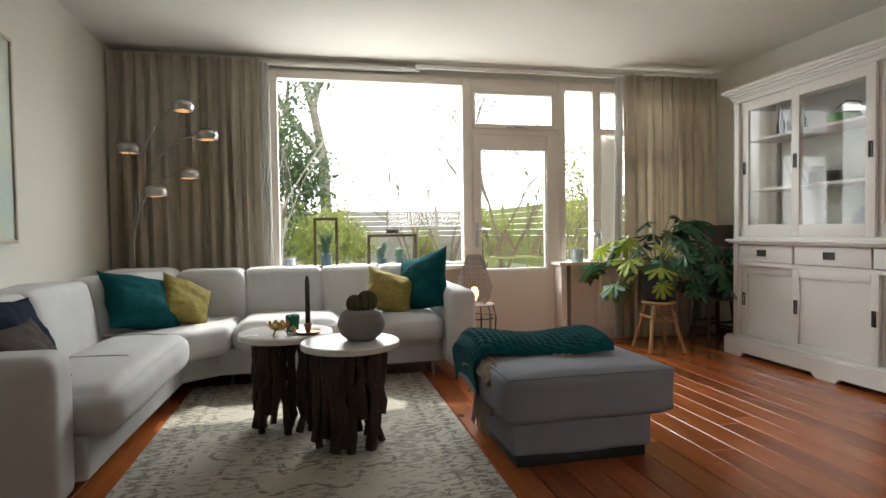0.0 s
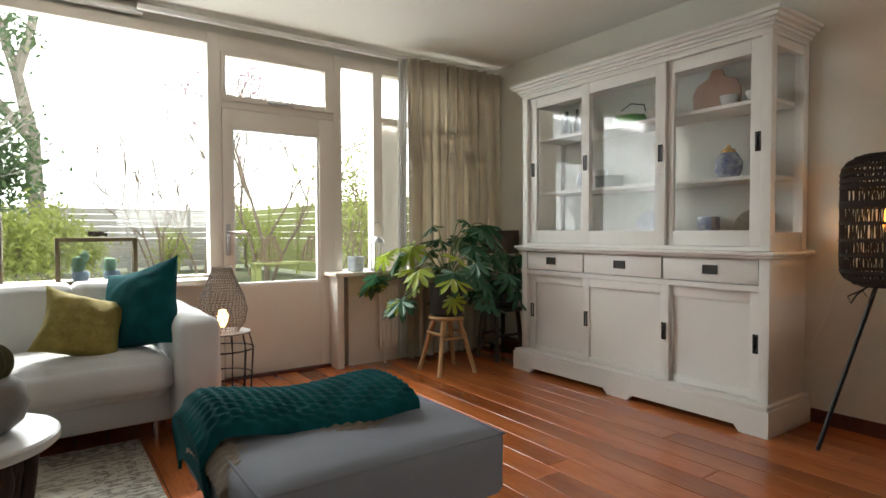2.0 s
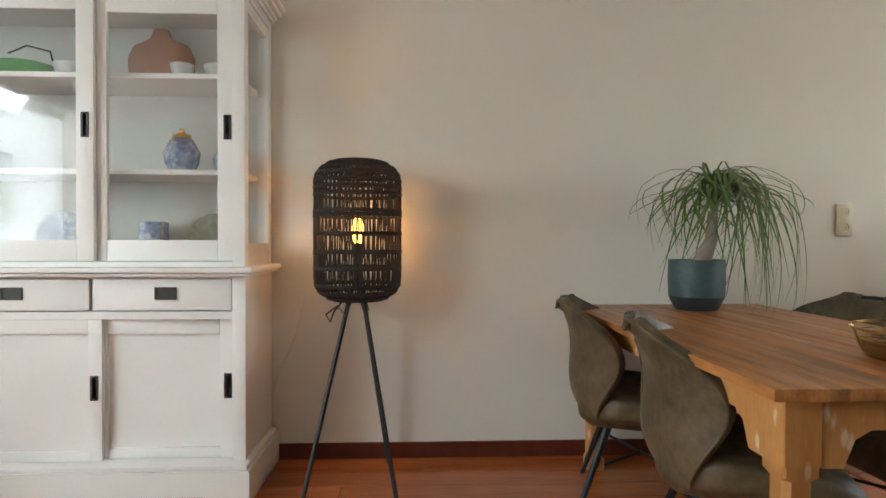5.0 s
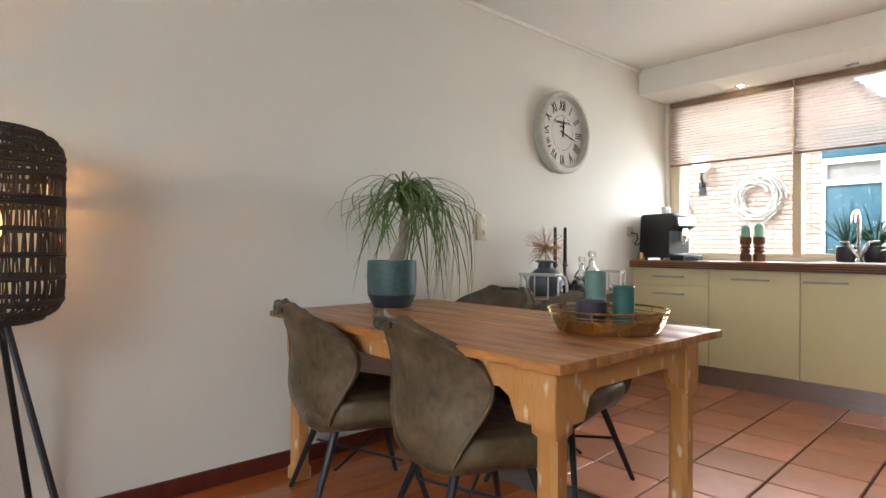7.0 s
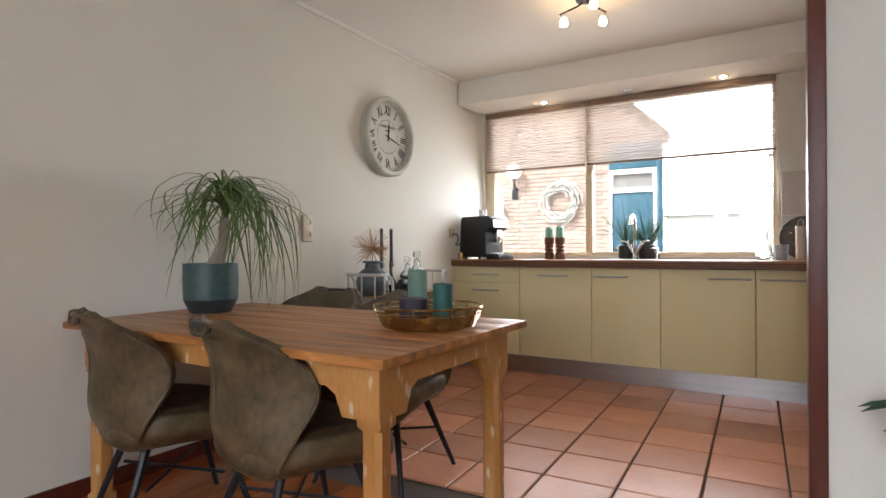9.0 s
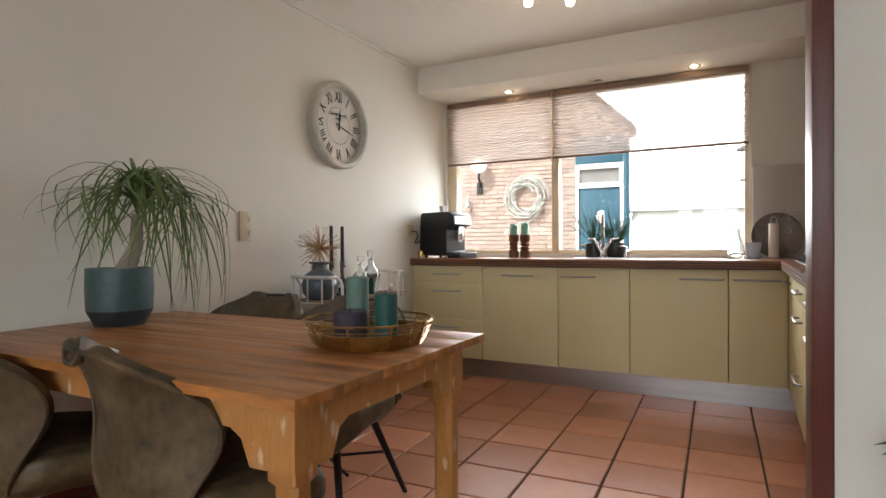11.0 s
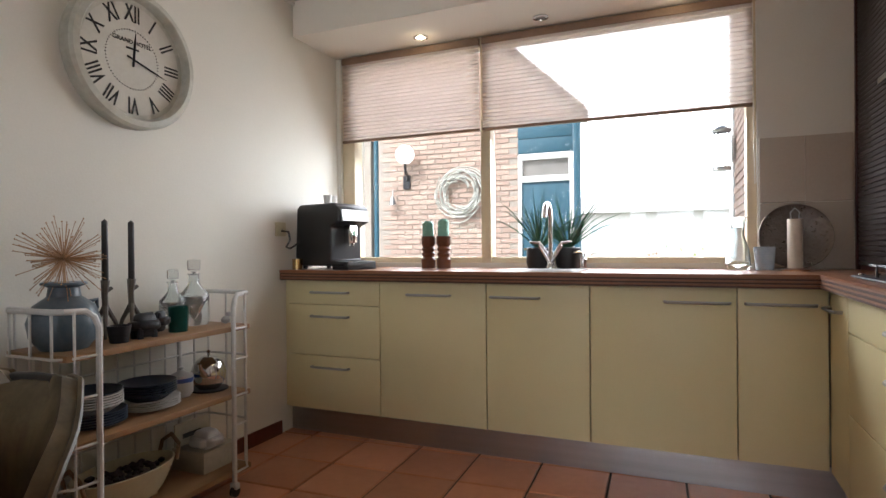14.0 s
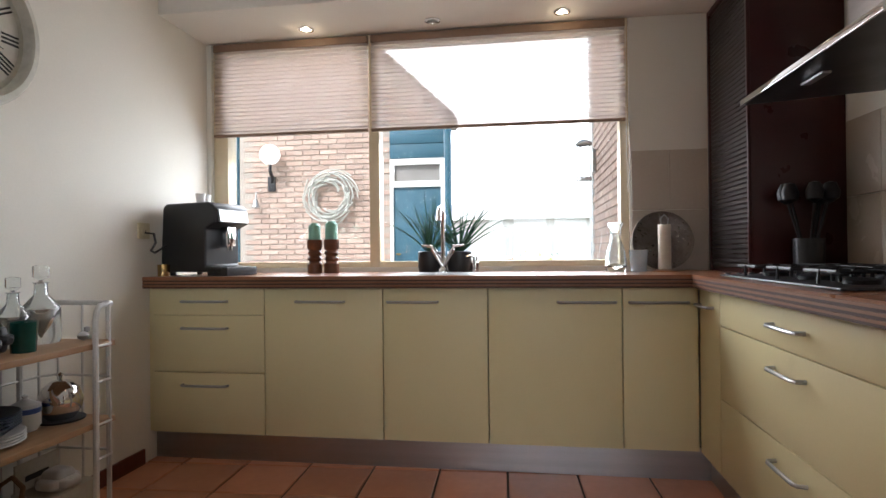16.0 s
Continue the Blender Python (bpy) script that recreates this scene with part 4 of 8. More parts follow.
def side_unit(name, label, y0, y1, fronts):
    u = thing(name, label, "kitchen cabinet", group="kitchen base units")
    part("body", box(B(), 1.72, FX - 0.022, y0 + 0.002, y1 - 0.002, 0.15, 0.868), YELLOW, u, smooth=False)
    for z0, z1, hs, zh in fronts:
        d = part("drawer" if len(fronts) > 1 else "door", box(B(), FX - 0.018, FX, y0 + 0.0025, y1 - 0.0025, z0, z1, 0.002), YELLOW, u)
        for h0, h1 in hs:
            part("handle", bar_handle(B(), (FX, h0, zh), (FX, h1, zh), (0.035, 0, 0)), STEEL, d, "brushed steel bar handle")


side_unit("base_cabinet", "narrow cream yellow corner cupboard beside the hob", -1.645, -1.385, [(ZB, ZT, [(-1.61, -1.44)], 0.800)])
side_unit("base_cabinet", "wide cream yellow drawer unit under the hob", -1.385, -0.27, [(0.738, ZT, [(-0.88, -0.68)], 0.805), (0.452, 0.734, [(-0.88, -0.68)], 0.672), (ZB, 0.448, [(-0.88, -0.68)], 0.388)])
side_unit("base_cabinet", "cream yellow kitchen drawer unit beside the partition", -0.27, 0.56, [(0.738, ZT, [(-0.22, 0.0)], 0.805), (ZB, 0.734, [(-0.22, 0.0)], 0.672)])

wt = thing("worktop", "red-brown wooden kitchen worktop with a striped plywood edge", "worktop")
bm = B()
prism(bm, [(1.70, -2.20), (WX, -2.20), (WX, -1.602), (2.352, -1.602), (2.352, 0.58), (1.70, 0.58)], "z", 0.920, 0.929)
part("surface", bm, WORKTOP, wt, smooth=False)
for i in range(6):
    d = 0.0 if i % 2 else 0.003
    bm = B()
    prism(bm, [(1.72, -2.19), (WX, -2.19), (WX, -1.602 - d), (2.352 - d, -1.602 - d), (2.352 - d, 0.58), (1.72, 0.58)], "z", 0.872 + i * 0.008, 0.8795 + i * 0.008)
    part("edge_layer", bm, PLY if i % 2 else PLYD, wt, smooth=False)

# sink and tap
bm = B()
sheet(bm, lambda u, v: (3.30 + 0.40 * u, -2.02 + 0.34 * v, 0.931), 1, 1, 0.003)
box(bm, 3.32, 3.68, -2.0, -1.70, 0.9315, 0.9325)
sk = thing("sink", "stainless steel sink set in the worktop", "sink")
part("rim", bm, STEEL, sk)
bm = B()
box(bm, 3.335, 3.665, -1.985, -1.715, 0.9328, 0.9335, 0)
part("bowl", bm, STEEL, sk, "polished steel bowl")
tap = thing("mixer_tap", "chrome mixer tap with two lever handles", "tap", 3.505, -2.05, 0.93)
bm = B()
lathe(bm, [(0.026, 0), (0.026, 0.012), (0.016, 0.03), (0.0, 0.03)])
tube(bm, [(0, 0, 0.02), (0, 0, 0.28), (0, 0.02, 0.325), (0, 0.06, 0.345), (0, 0.11, 0.335), (0, 0.14, 0.30), (0, 0.145, 0.27)], 0.013, 12)
part("spout", bm, CHROME, tap)
for sx in (-1, 1):
    bm = B()
    tube(bm, [(0, 0, 0.03), (sx * 0.055, 0, 0.125)], 0.014, 10)
    tube(bm, [(sx * 0.055, 0, 0.125), (sx * 0.06, 0, 0.14), (sx * 0.115, 0, 0.145)], [0.012, 0.01, 0.006], 10)
    part("lever", bm, CHROME, tap)
bm = B()
lathe(bm, [(0.022, 0), (0.022, 0.05), (0.012, 0.06), (0.012, 0.085), (0, 0.088)])
tube(bm, [(0, 0, 0.08), (0.02, 0, 0.09), (0.05, 0, 0.085)], 0.006)
ob = single("soap_pump", bm, CHROME, "small chrome soap dispenser beside the tap", "dispenser")
ob.location = (3.33, -2.04, 0.93)

# gas hob
hob = thing("gas_hob", "black gas hob with cast iron grates", "hob", 0, 0, 0.93)
part("plate", box(B(), 1.80, 2.29, -1.44, -0.55, 0, 0.008, 0.004), BLACKP, hob, "black glass plate with a steel rim")
for yc in (-1.25, -0.98, -0.72):
    for xc in (1.92, 2.15):
        bm = B()
        lathe(bm, [(0.045, 0.008), (0.045, 0.02), (0.03, 0.026), (0, 0.026)], xc, yc, 0, 20)
        part("burner", bm, BLACKM, hob)
        bm = B()
        for a in range(4):
            dx, dy = math.cos(a * math.pi / 2), math.sin(a * math.pi / 2)
            tube(bm, [(xc + dx * 0.11, yc + dy * 0.11, 0.008), (xc + dx * 0.11, yc + dy * 0.11, 0.045), (xc + dx * 0.03, yc + dy * 0.03, 0.045)], 0.006, 6)
        tube(bm, [(xc + 0.11 * math.cos(t * math.pi / 2 + .785) * 1.35, yc + 0.11 * math.sin(t * math.pi / 2 + .785) * 1.15, 0.045) for t in range(5)], 0.006, 6)
        part("grate", bm, BLACKM, hob, "cast iron pan support")
bm = B()
for i in range(10):
    rod(bm, (1.84 + i * 0.045, -1.48, 0), (1.84 + i * 0.045, -1.48, 0.012), 0.012, 10)
part("knob", bm, CHROME, hob)

# extractor hood
hood = thing("cooker_hood", "flat steel and dark glass extractor hood over the hob", "hood")
part("visor", prism(B(), [(1.70, 1.64), (2.205, 1.606), (2.21, 1.616), (2.205, 1.624), (1.70, 1.66)], "y", -1.40, -0.50), BLACKP, hood, "dark glass visor")
part("front_edge", box(B(), 2.206, 2.216, -1.405, -0.495, 1.604, 1.626, 0.003), CHROME, hood, "bright steel front edge")
part("chimney", box(B(), 1.70, 1.98, -1.10, -0.80, 1.66, CZ, 0.004), STEEL, hood)
part("switch_panel", box(B(), 2.09, 2.12, -1.12, -0.98, 1.598, 1.606, 0.002), STEEL, hood, "row of switches")

# corner cupboard with shutter on the worktop
DRED = surf("dark_red_gloss", (0.035, 0.006, 0.007), (0.045, 0.008, 0.009), rough=0.3, bump=0.02)
SHUT = surf("grey_shutter", (0.034, 0.026, 0.024), (0.045, 0.035, 0.032), rough=0.5, bump=0.03, spec=0.3)
cc = thing("shutter_cupboard", "tall dark red corner cupboard with a grey roller shutter", "cupboard", 0, 0, 0.93)
part("body", box(B(), 1.705, 2.085, -2.19, -1.65, 0, 1.36, 0.003), DRED, cc)
for i in range(58):
    part("slat", box(B(), 2.086, 2.094, -2.165, -1.665, 0.02 + i * 0.0225, 0.02 + i * 0.0225 + 0.0205, 0.004, 1), SHUT, cc)
bm = B()
box(bm, 2.085, 2.10, -2.19, -2.165, 0, 1.36, 0.002)
box(bm, 2.085, 2.10, -1.665, -1.65, 0, 1.36, 0.002)
box(bm, 2.085, 2.10, -2.165, -1.665, 1.335, 1.36, 0.002)
part("frame", bm, DRED, cc)

# beige wall tiles behind the worktop
BTILE = surf("beige_wall_tile", (0.46, 0.40, 0.33), (0.50, 0.44, 0.37), rough=0.25, scale=4, fine=80, bump=0.03, each=0.04)
bs = thing("backsplash", "beige ceramic wall tiles behind the worktop", "tiles", kind="structure")
me1 = finish(box(B(), -0.0965, 0.0965, -0.004, 0.004, -0.16, 0.16, 0.002, 1), "tile", BTILE)
for i in range(2):
    for j in range(2):
        ob = new("tile", me1)
        ob.parent = bs
        ob.location = (2.395 - i * 0.195, KY + 0.074, 0.93 + 0.162 + j * 0.323)
me2 = finish(box(B(), -0.004, 0.004, -0.1185, 0.1185, -0.16, 0.16, 0.002, 1), "tile", BTILE)
for i in range(9):
    for j in range(2):
        ob = new("tile", me2)
        ob.parent = bs
        ob.location = (1.704, -1.528 + i * 0.239, 0.93 + 0.162 + j * 0.323)

# kitchen window with pleated blinds
CREAM = surf("cream_window_paint", (0.66, 0.56, 0.38), (0.70, 0.60, 0.42), rough=0.5, bump=0.04)
kw = thing("window_2", "wide cream kitchen window with two panes", "window", kind="structure")
bars("window_frame", [(2.50, 2.545, 0.955, 2.315), (3.90, 3.96, 0.955, 2.315), (4.84, 4.93, 0.955, 2.315)], KY - 0.05, KY + 0.045, kw, CREAM)
bars("window_rail", [(2.545, 3.90, 2.26, 2.315), (2.545, 3.90, 0.955, 0.988), (3.96, 4.84, 2.26, 2.315), (3.96, 4.84, 0.955, 0.988)], KY - 0.045, KY + 0.04, kw, CREAM)
pane(2.545, 3.90, 0.988, 2.26, KY, kw)
pane(3.96, 4.84, 0.988, 2.26, KY, kw)
BLIND = leafy("pleated_blind", (0.74, 0.66, 0.61), (0.70, 0.62, 0.57), trans=0.70)
bnt = BLIND.node_tree
sheer_mix, see_through = bnt.nodes.new("ShaderNodeMixShader"), bnt.nodes.new("ShaderNodeBsdfTransparent")
see_through.inputs[0].default_value = (1.0, 0.95, 0.92, 1)
sheer_mix.inputs[0].default_value = 0.20
bnt.links.new(bnt.nodes["Material Output"].inputs[0].links[0].from_socket, sheer_mix.inputs[1])
bnt.links.new(see_through.outputs[0], sheer_mix.inputs[2])
bnt.links.new(sheer_mix.outputs[0], bnt.nodes["Material Output"].inputs[0])
BLINDB = surf("brown_blind_rail", (0.23, 0.15, 0.10), (0.27, 0.18, 0.12), rough=0.5, bump=0.02)


def blind(x0, x1, z0, z1, label):
    b = thing("pleated_blind", label, "blind", group="pleated blinds")
    n = 44
    bm = B()
    pts = [(KY + 0.078 + (0.008 if i % 2 else -0.008), z0 + (z1 - z0) * i / n) for i in range(n + 1)]
    for (ya, za), (yb, zb) in zip(pts, pts[1:]):
        bm.faces.new([bm.verts.new(p) for p in ((x0, ya, za), (x1, ya, za), (x1, yb, zb), (x0, yb, zb))])
    bmesh.ops.remove_doubles(bm, verts=bm.verts, dist=0.0001)
    part("pleats", bm, BLIND, b, smooth=False)
    part("bottom_rail", box(B(), x0, x1, KY + 0.066, KY + 0.09, z0 - 0.016, z0, 0.003), BLINDB, b, "brown bottom rail")
    part("head_rail", box(B(), x0, x1, KY + 0.062, KY + 0.094, z1 - 0.012, z1 + 0.030, 0.003), BLINDB, b, "brown head rail")


blind(3.955, 4.905, 1.755, 2.262, "half-lowered beige pleated blind on the small kitchen pane")
blind(2.52, 3.935, 1.755, 2.262, "half-lowered beige pleated blind on the large kitchen pane")
bm = B()
tube(bm, [(2.505, KY + 0.09, 2.25), (2.502, KY + 0.09, 1.6), (2.508, KY + 0.10, 1.36), (2.515, KY + 0.10, 1.35), (2.518, KY + 0.09, 1.6), (2.518, KY + 0.09, 2.25)], 0.002, 5)
single("blind_cord", bm, WHITE, "thin white looped blind cord", "cord")
single("blind_cord", tube(B(), [(4.925, KY + 0.10, 2.25), (4.925, KY + 0.10, 1.40)], 0.002, 5), WHITE, "thin white blind cord by the corner", "cord")

# recessed spots
SPOTON = glow("spot_glow", (1.0, 0.82, 0.55), 14)
for x, on in ((4.27, True), (3.55, False), (2.86, True)):
    sp = thing("ceiling_spot", "small round recessed spotlight, lit" if on else "small round recessed spotlight, off", "spotlight", x, -2.05, 2.30, group="soffit spots")
    part("ring", lathe(B(), [(0.028, -0.001), (0.042, -0.001), (0.043, -0.006), (0.03, -0.009), (0.028, -0.001)], seg=28), CHROME, sp)
    part("lamp", lathe(B(), [(0, -0.003), (0.028, -0.003), (0.028, -0.001), (0, -0.001)], seg=24), SPOTON if on else CONCRETE, sp)
    if on:
        bulb_light("spot_light", x, -2.05, 2.27, 0.35, (1.0, 0.75, 0.45), 0.02)

# ceiling lamp with small spots
lamp = thing("ceiling_lamp", "dark bent-metal ceiling lamp with small lit bulbs", "lamp", 3.47, -0.66, CZ)
part("rose", lathe(B(), [(0.06, 0), (0.06, -0.02), (0.02, -0.03), (0, -0.03)]), BLACKM, lamp)
BULB = glow("warm_bulb", (1.0, 0.62, 0.25), 25)
for a, r, h in ((0.2, 0.13, 0.14), (2.3, 0.10, 0.09), (3.7, 0.10, 0.15)):
    x, y = r * math.cos(a), r * math.sin(a)
    part("arm", tube(B(), [(0, 0, -0.02), (x * 0.4, y * 0.4, -0.05), (x * 1.2, y * 1.2, -h * 0.6), (x, y, -h + 0.035)], 0.006), BLACKM, lamp)
    part("bulb", lathe(B(), [(0.012, -h + 0.035), (0.024, -h + 0.01), (0.022, -h - 0.012), (0, -h - 0.022)], x, y, 0, 14), BULB, lamp, "small lit bulb")
bulb_light("ceiling_lamp_light", 3.47, -0.66, CZ - 0.26, 1.5, (1.0, 0.70, 0.42), 0.08)


# ---- outside ----
GRASS = surf("garden_ground", (0.10, 0.14, 0.05), (0.16, 0.15, 0.09), rough=0.95, scale=0.6, fine=6, bump=0.5)
structure("ground", sheet(B(), lambda u, v: (-400 + 800 * u, -400 + 800 * v, -0.16), 1, 1), GRASS, "garden ground with grass and paving", "ground")
HAZE = glow("bright_sky", (1.0, 1.0, 1.0), 3.6)
bm = B()
for i in range(48):
    a, b = i * 2 * math.pi / 48, (i + 1) * 2 * math.pi / 48
    bm.faces.new([bm.verts.new(p) for p in ((90 * math.cos(a), 90 * math.sin(a), -1), (90 * math.cos(b), 90 * math.sin(b), -1), (90 * math.cos(b), 90 * math.sin(b), 62), (90 * math.cos(a), 90 * math.sin(a), 62))])
structure("backdrop", bm, HAZE, "bright white hazy sky behind the garden", "sky")
PAVE = surf("pale_paving", (0.42, 0.40, 0.37), (0.36, 0.34, 0.31), rough=0.9, scale=1.5, fine=12, bump=0.2)
structure("pavement", box(B(), -3, 7, 5.95, 9.2, -0.16, -0.08, 0.01), PAVE, "pale garden terrace paving", "pavement")
structure("pavement", box(B(), -6, 9, -16, -2.5, -0.16, -0.10, 0.01), PAVE, "pale paved drive beside the house", "pavement")

FENCEG = surf("weathered_fence", (0.50, 0.47, 0.43), (0.38, 0.36, 0.33), rough=0.85, scale=4, fine=30, stretch=(0.3, 1, 4), bump=0.3)
FENCEY = surf("mossy_fence", (0.38, 0.40, 0.16), (0.30, 0.33, 0.13), rough=0.85, scale=4, fine=30, stretch=(1, 0.3, 4), bump=0.3)


def fence(mt, label, x0, y0, x1, y1, n):
    f = thing("garden_fence", label, "fence")
    a, b = Vector((x0, y0, 0)), Vector((x1, y1, 0))
    d = (b - a) / n
    nr = Vector((-d.y, d.x, 0)).normalized()
    for i in range(n + 1):
        p = a + d * i
        part("post", box(B(), p.x - 0.05, p.x + 0.05, p.y - 0.05, p.y + 0.05, -0.16, 1.9, 0.01), mt, f)
    for i in range(n):
        for k in range(10):
            o = nr * (0.012 if k % 2 else -0.012)
            p, q = a + d * i + o + d * 0.02, a + d * (i + 1) + o - d * 0.02
            z = -0.05 + k * 0.185
            bm = B()
            vs = [bm.verts.new(w) for w in (p + Vector((0, 0, z)), q + Vector((0, 0, z)), q + Vector((0, 0, z + 0.175)), p + Vector((0, 0, z + 0.175)))]
            r = bmesh.ops.extrude_face_region(bm, geom=[bm.faces.new(vs)])
            for v in r["geom"]:
                if isinstance(v, bmesh.types.BMVert):
                    v.co += nr * 0.02
            part("slat", bm, mt, f, smooth=False)


fence(FENCEG, "weathered grey horizontal slat fence at the garden end", -3.5, 21.5, 7.2, 21.5, 6)
fence(FENCEY, "mossy green slat fence along the garden", 7.2, 21.5, 8.0, 9.0, 6)

TRUNK = surf("tree_bark", (0.34, 0.30, 0.25), (0.22, 0.19, 0.155), rough=0.9, scale=5, fine=30, bump=0.8)
TWIG = surf("twig_bark", (0.30, 0.24, 0.18), (0.22, 0.17, 0.13), rough=0.9)
LEAFY1 = leafy("spring_leaf", (0.42, 0.45, 0.13), (0.28, 0.34, 0.09), trans=0.5)
LEAFD = leafy("conifer_leaf", (0.12, 0.19, 0.085), (0.08, 0.13, 0.055), trans=0.35)
BLOSSOM = leafy("blossom", (0.52, 0.28, 0.36), (0.42, 0.20, 0.28), trans=0.4)


def limb(bm, p, d, length, r, depth, rnd, ends, spread):
    pts, q = [p], p.copy()
    dd = d.normalized()
    for k in range(4):
        dd = (dd + Vector((rnd.uniform(-1, 1), rnd.uniform(-1, 1), rnd.uniform(-.4, .7))) * 0.16).normalized()
        q = q + dd * length / 4
        pts.append(q.copy())
    tube(bm, pts, [r * (1 - 0.13 * k) for k in range(5)], 6 if depth > 1 else 4, False)
    ends.extend(pts[2:])
    if depth > 0:
        for k in range(rnd.choice((2, 3, 3))):
            nd = (dd + Vector((rnd.uniform(-1, 1), rnd.uniform(-1, 1), rnd.uniform(-.3, .8))) * spread).normalized()
            limb(bm, pts[rnd.choice((2, 3, 4))], nd, length * rnd.uniform(.6, .8), r * 0.58, depth - 1, rnd, ends, spread)


def leaves(bm, ends, n, spread, size, rnd):
    for _ in range(n):
        c = rnd.choice(ends) + Vector((rnd.gauss(0, 1), rnd.gauss(0, 1), rnd.gauss(0, 1))) * spread
        a = Vector((rnd.uniform(-1, 1), rnd.uniform(-1, 1), rnd.uniform(-1, 1))).normalized() * size * rnd.uniform(.6, 1.3)
        b = a.cross(Vector((rnd.uniform(-1, 1), rnd.uniform(-1, 1), rnd.uniform(-1, 1)))).normalized() * size * 0.45
        bm.faces.new([bm.verts.new(c - a), bm.verts.new(c + b), bm.verts.new(c + a), bm.verts.new(c - b)][:4])


def tree(name, label, x, y, trunks, mt, leafmt, n, spread, size, seed, depth=3, bark=TWIG, branch=0.7):
    rnd = random.Random(seed)
    t = thing(name, label, "tree", x, y, -0.16)
    ends = []
    bm = B()
    for (dx, dy, h, r) in trunks:
        limb(bm, Vector((dx * 0.1, dy * 0.1, 0)), Vector((dx, dy, 2.0)), h, r, depth, rnd, ends, branch)
    part("trunk", bm, bark, t)
    if n:
        bm = B()
        leaves(bm, ends, n, spread, size, rnd)
        ob = part("crown", bm, leafmt, t, smooth=False)
    return t


tree("tree", "tall bare tree with a thick grey trunk", 1.45, 19, [(0.06, 0, 7.0, 0.24), (-0.55, 0.1, 5.0, 0.13)], None, LEAFY1, 0, 0, 0, 3, 3, TRUNK, 0.6)
tree("magnolia", "magnolia tree with pink buds beside the fence", 5.2, 13.2, [(0.1, 0, 1.9, 0.055), (0.6, -0.2, 2.0, 0.036), (-0.5, 0.2, 2.0, 0.036)], None, BLOSSOM, 1300, 0.10, 0.04, 7, 5, TWIG, 0.9)
tree("shrub", "tall thin-stemmed shrub with sparse spring leaves", 3.7, 16.3, [(0.1, 0, 2.2, 0.03), (0.5, 0, 2.0, 0.03), (-0.5, 0.1, 2.0, 0.03), (0.25, 0.3, 2.1, 0.03), (-0.2, -0.2, 2.3, 0.03)], None, BLOSSOM, 160, 0.12, 0.04, 12, 3)
tree("shrub", "tall thin-stemmed shrub with pink buds", 4.5, 15.6, [(0.1, 0, 2.2, 0.03), (0.4, 0, 2.3, 0.03), (-0.3, 0.1, 2.0, 0.03), (0.2, -0.3, 2.2, 0.03)], None, BLOSSOM, 200, 0.12, 0.045, 22, 3)
tree("shrub", "leafy shrub with fresh green leaves near the side window", 5.6, 10.0, [(0.1, 0, 1.2, 0.03), (0.5, 0.1, 1.2, 0.03), (-0.5, 0, 1.1, 0.03)], None, LEAFY1, 900, 0.16, 0.05, 31, 3)
tree("conifer", "dark green conifer with drooping branches", 0.30, 14.2, [(0.0, 0, 2.3, 0.08), (-0.5, 0.1, 1.8, 0.05), (0.4, 0.2, 1.5, 0.04)], None, LEAFD, 7000, 0.28, 0.075, 41, 3)
tree("shrub", "bare pale-stemmed hazel shrub before the conifer", 0.35, 10.2, [(0.1, 0, 1.6, 0.02), (0.3, 0, 1.5, 0.02), (-0.4, 0.1, 1.6, 0.02), (0.0, 0.3, 1.4, 0.02), (-.15, -.2, 1.8, 0.02)], None, LEAFY1, 200, 0.1, 0.03, 51, 3, FENCEG)
for x, y, h, n, sd in ((1.2, 13.5, 0.8, 3200, 67), (1.45, 15.2, 0.75, 2600, 61), (2.3, 17.0, 0.55, 1500, 62), (-0.6, 17, 1.2, 2200, 63), (4.4, 19.0, 0.5, 900, 64), (7.0, 12.0, 0.9, 1200, 65), (6.2, 17.5, 0.9, 1200, 66)):
    tree("shrub", "round shrub with yellow-green spring leaves", x, y, [(0.3, 0, h, 0.03), (-0.4, 0.2, h, 0.03), (0.1, -0.4, h, 0.03)], None, LEAFY1, n, 0.20, 0.06, sd, 2)

# Placed out of direct view; dense crowns darken the sky reflected in cabinet glass.
for x, y, h, sd in ((-5.0, 12.5, 3.0, 81), (-8.5, 15.0, 3.6, 82), (-2.6, 15.5, 3.2, 83), (-12.0, 13.0, 3.4, 84)):
    tree("tree", "leafy tree at the garden side, placed for the cabinet reflections", x, y, [(0.1, 0, h, 0.12), (0.5, 0.2, h * 0.9, 0.07), (-0.5, -0.1, h * 0.9, 0.07)], None, LEAFD, 3500, 0.22, 0.075, sd, 5, TRUNK, 0.8)
for x, y, sd in ((-4.2, 11.0, 91), (-6.8, 12.5, 92), (-9.5, 12.0, 93), (-3.0, 13.2, 94)):
    tree("shrub", "dense green shrub placed for the cabinet reflections", x, y, [(0.4, 0, 1.1, 0.03), (-0.5, 0.2, 1.1, 0.03), (0.1, -0.5, 1.2, 0.03)], None, LEAFY1, 2600, 0.24, 0.07, sd, 2)

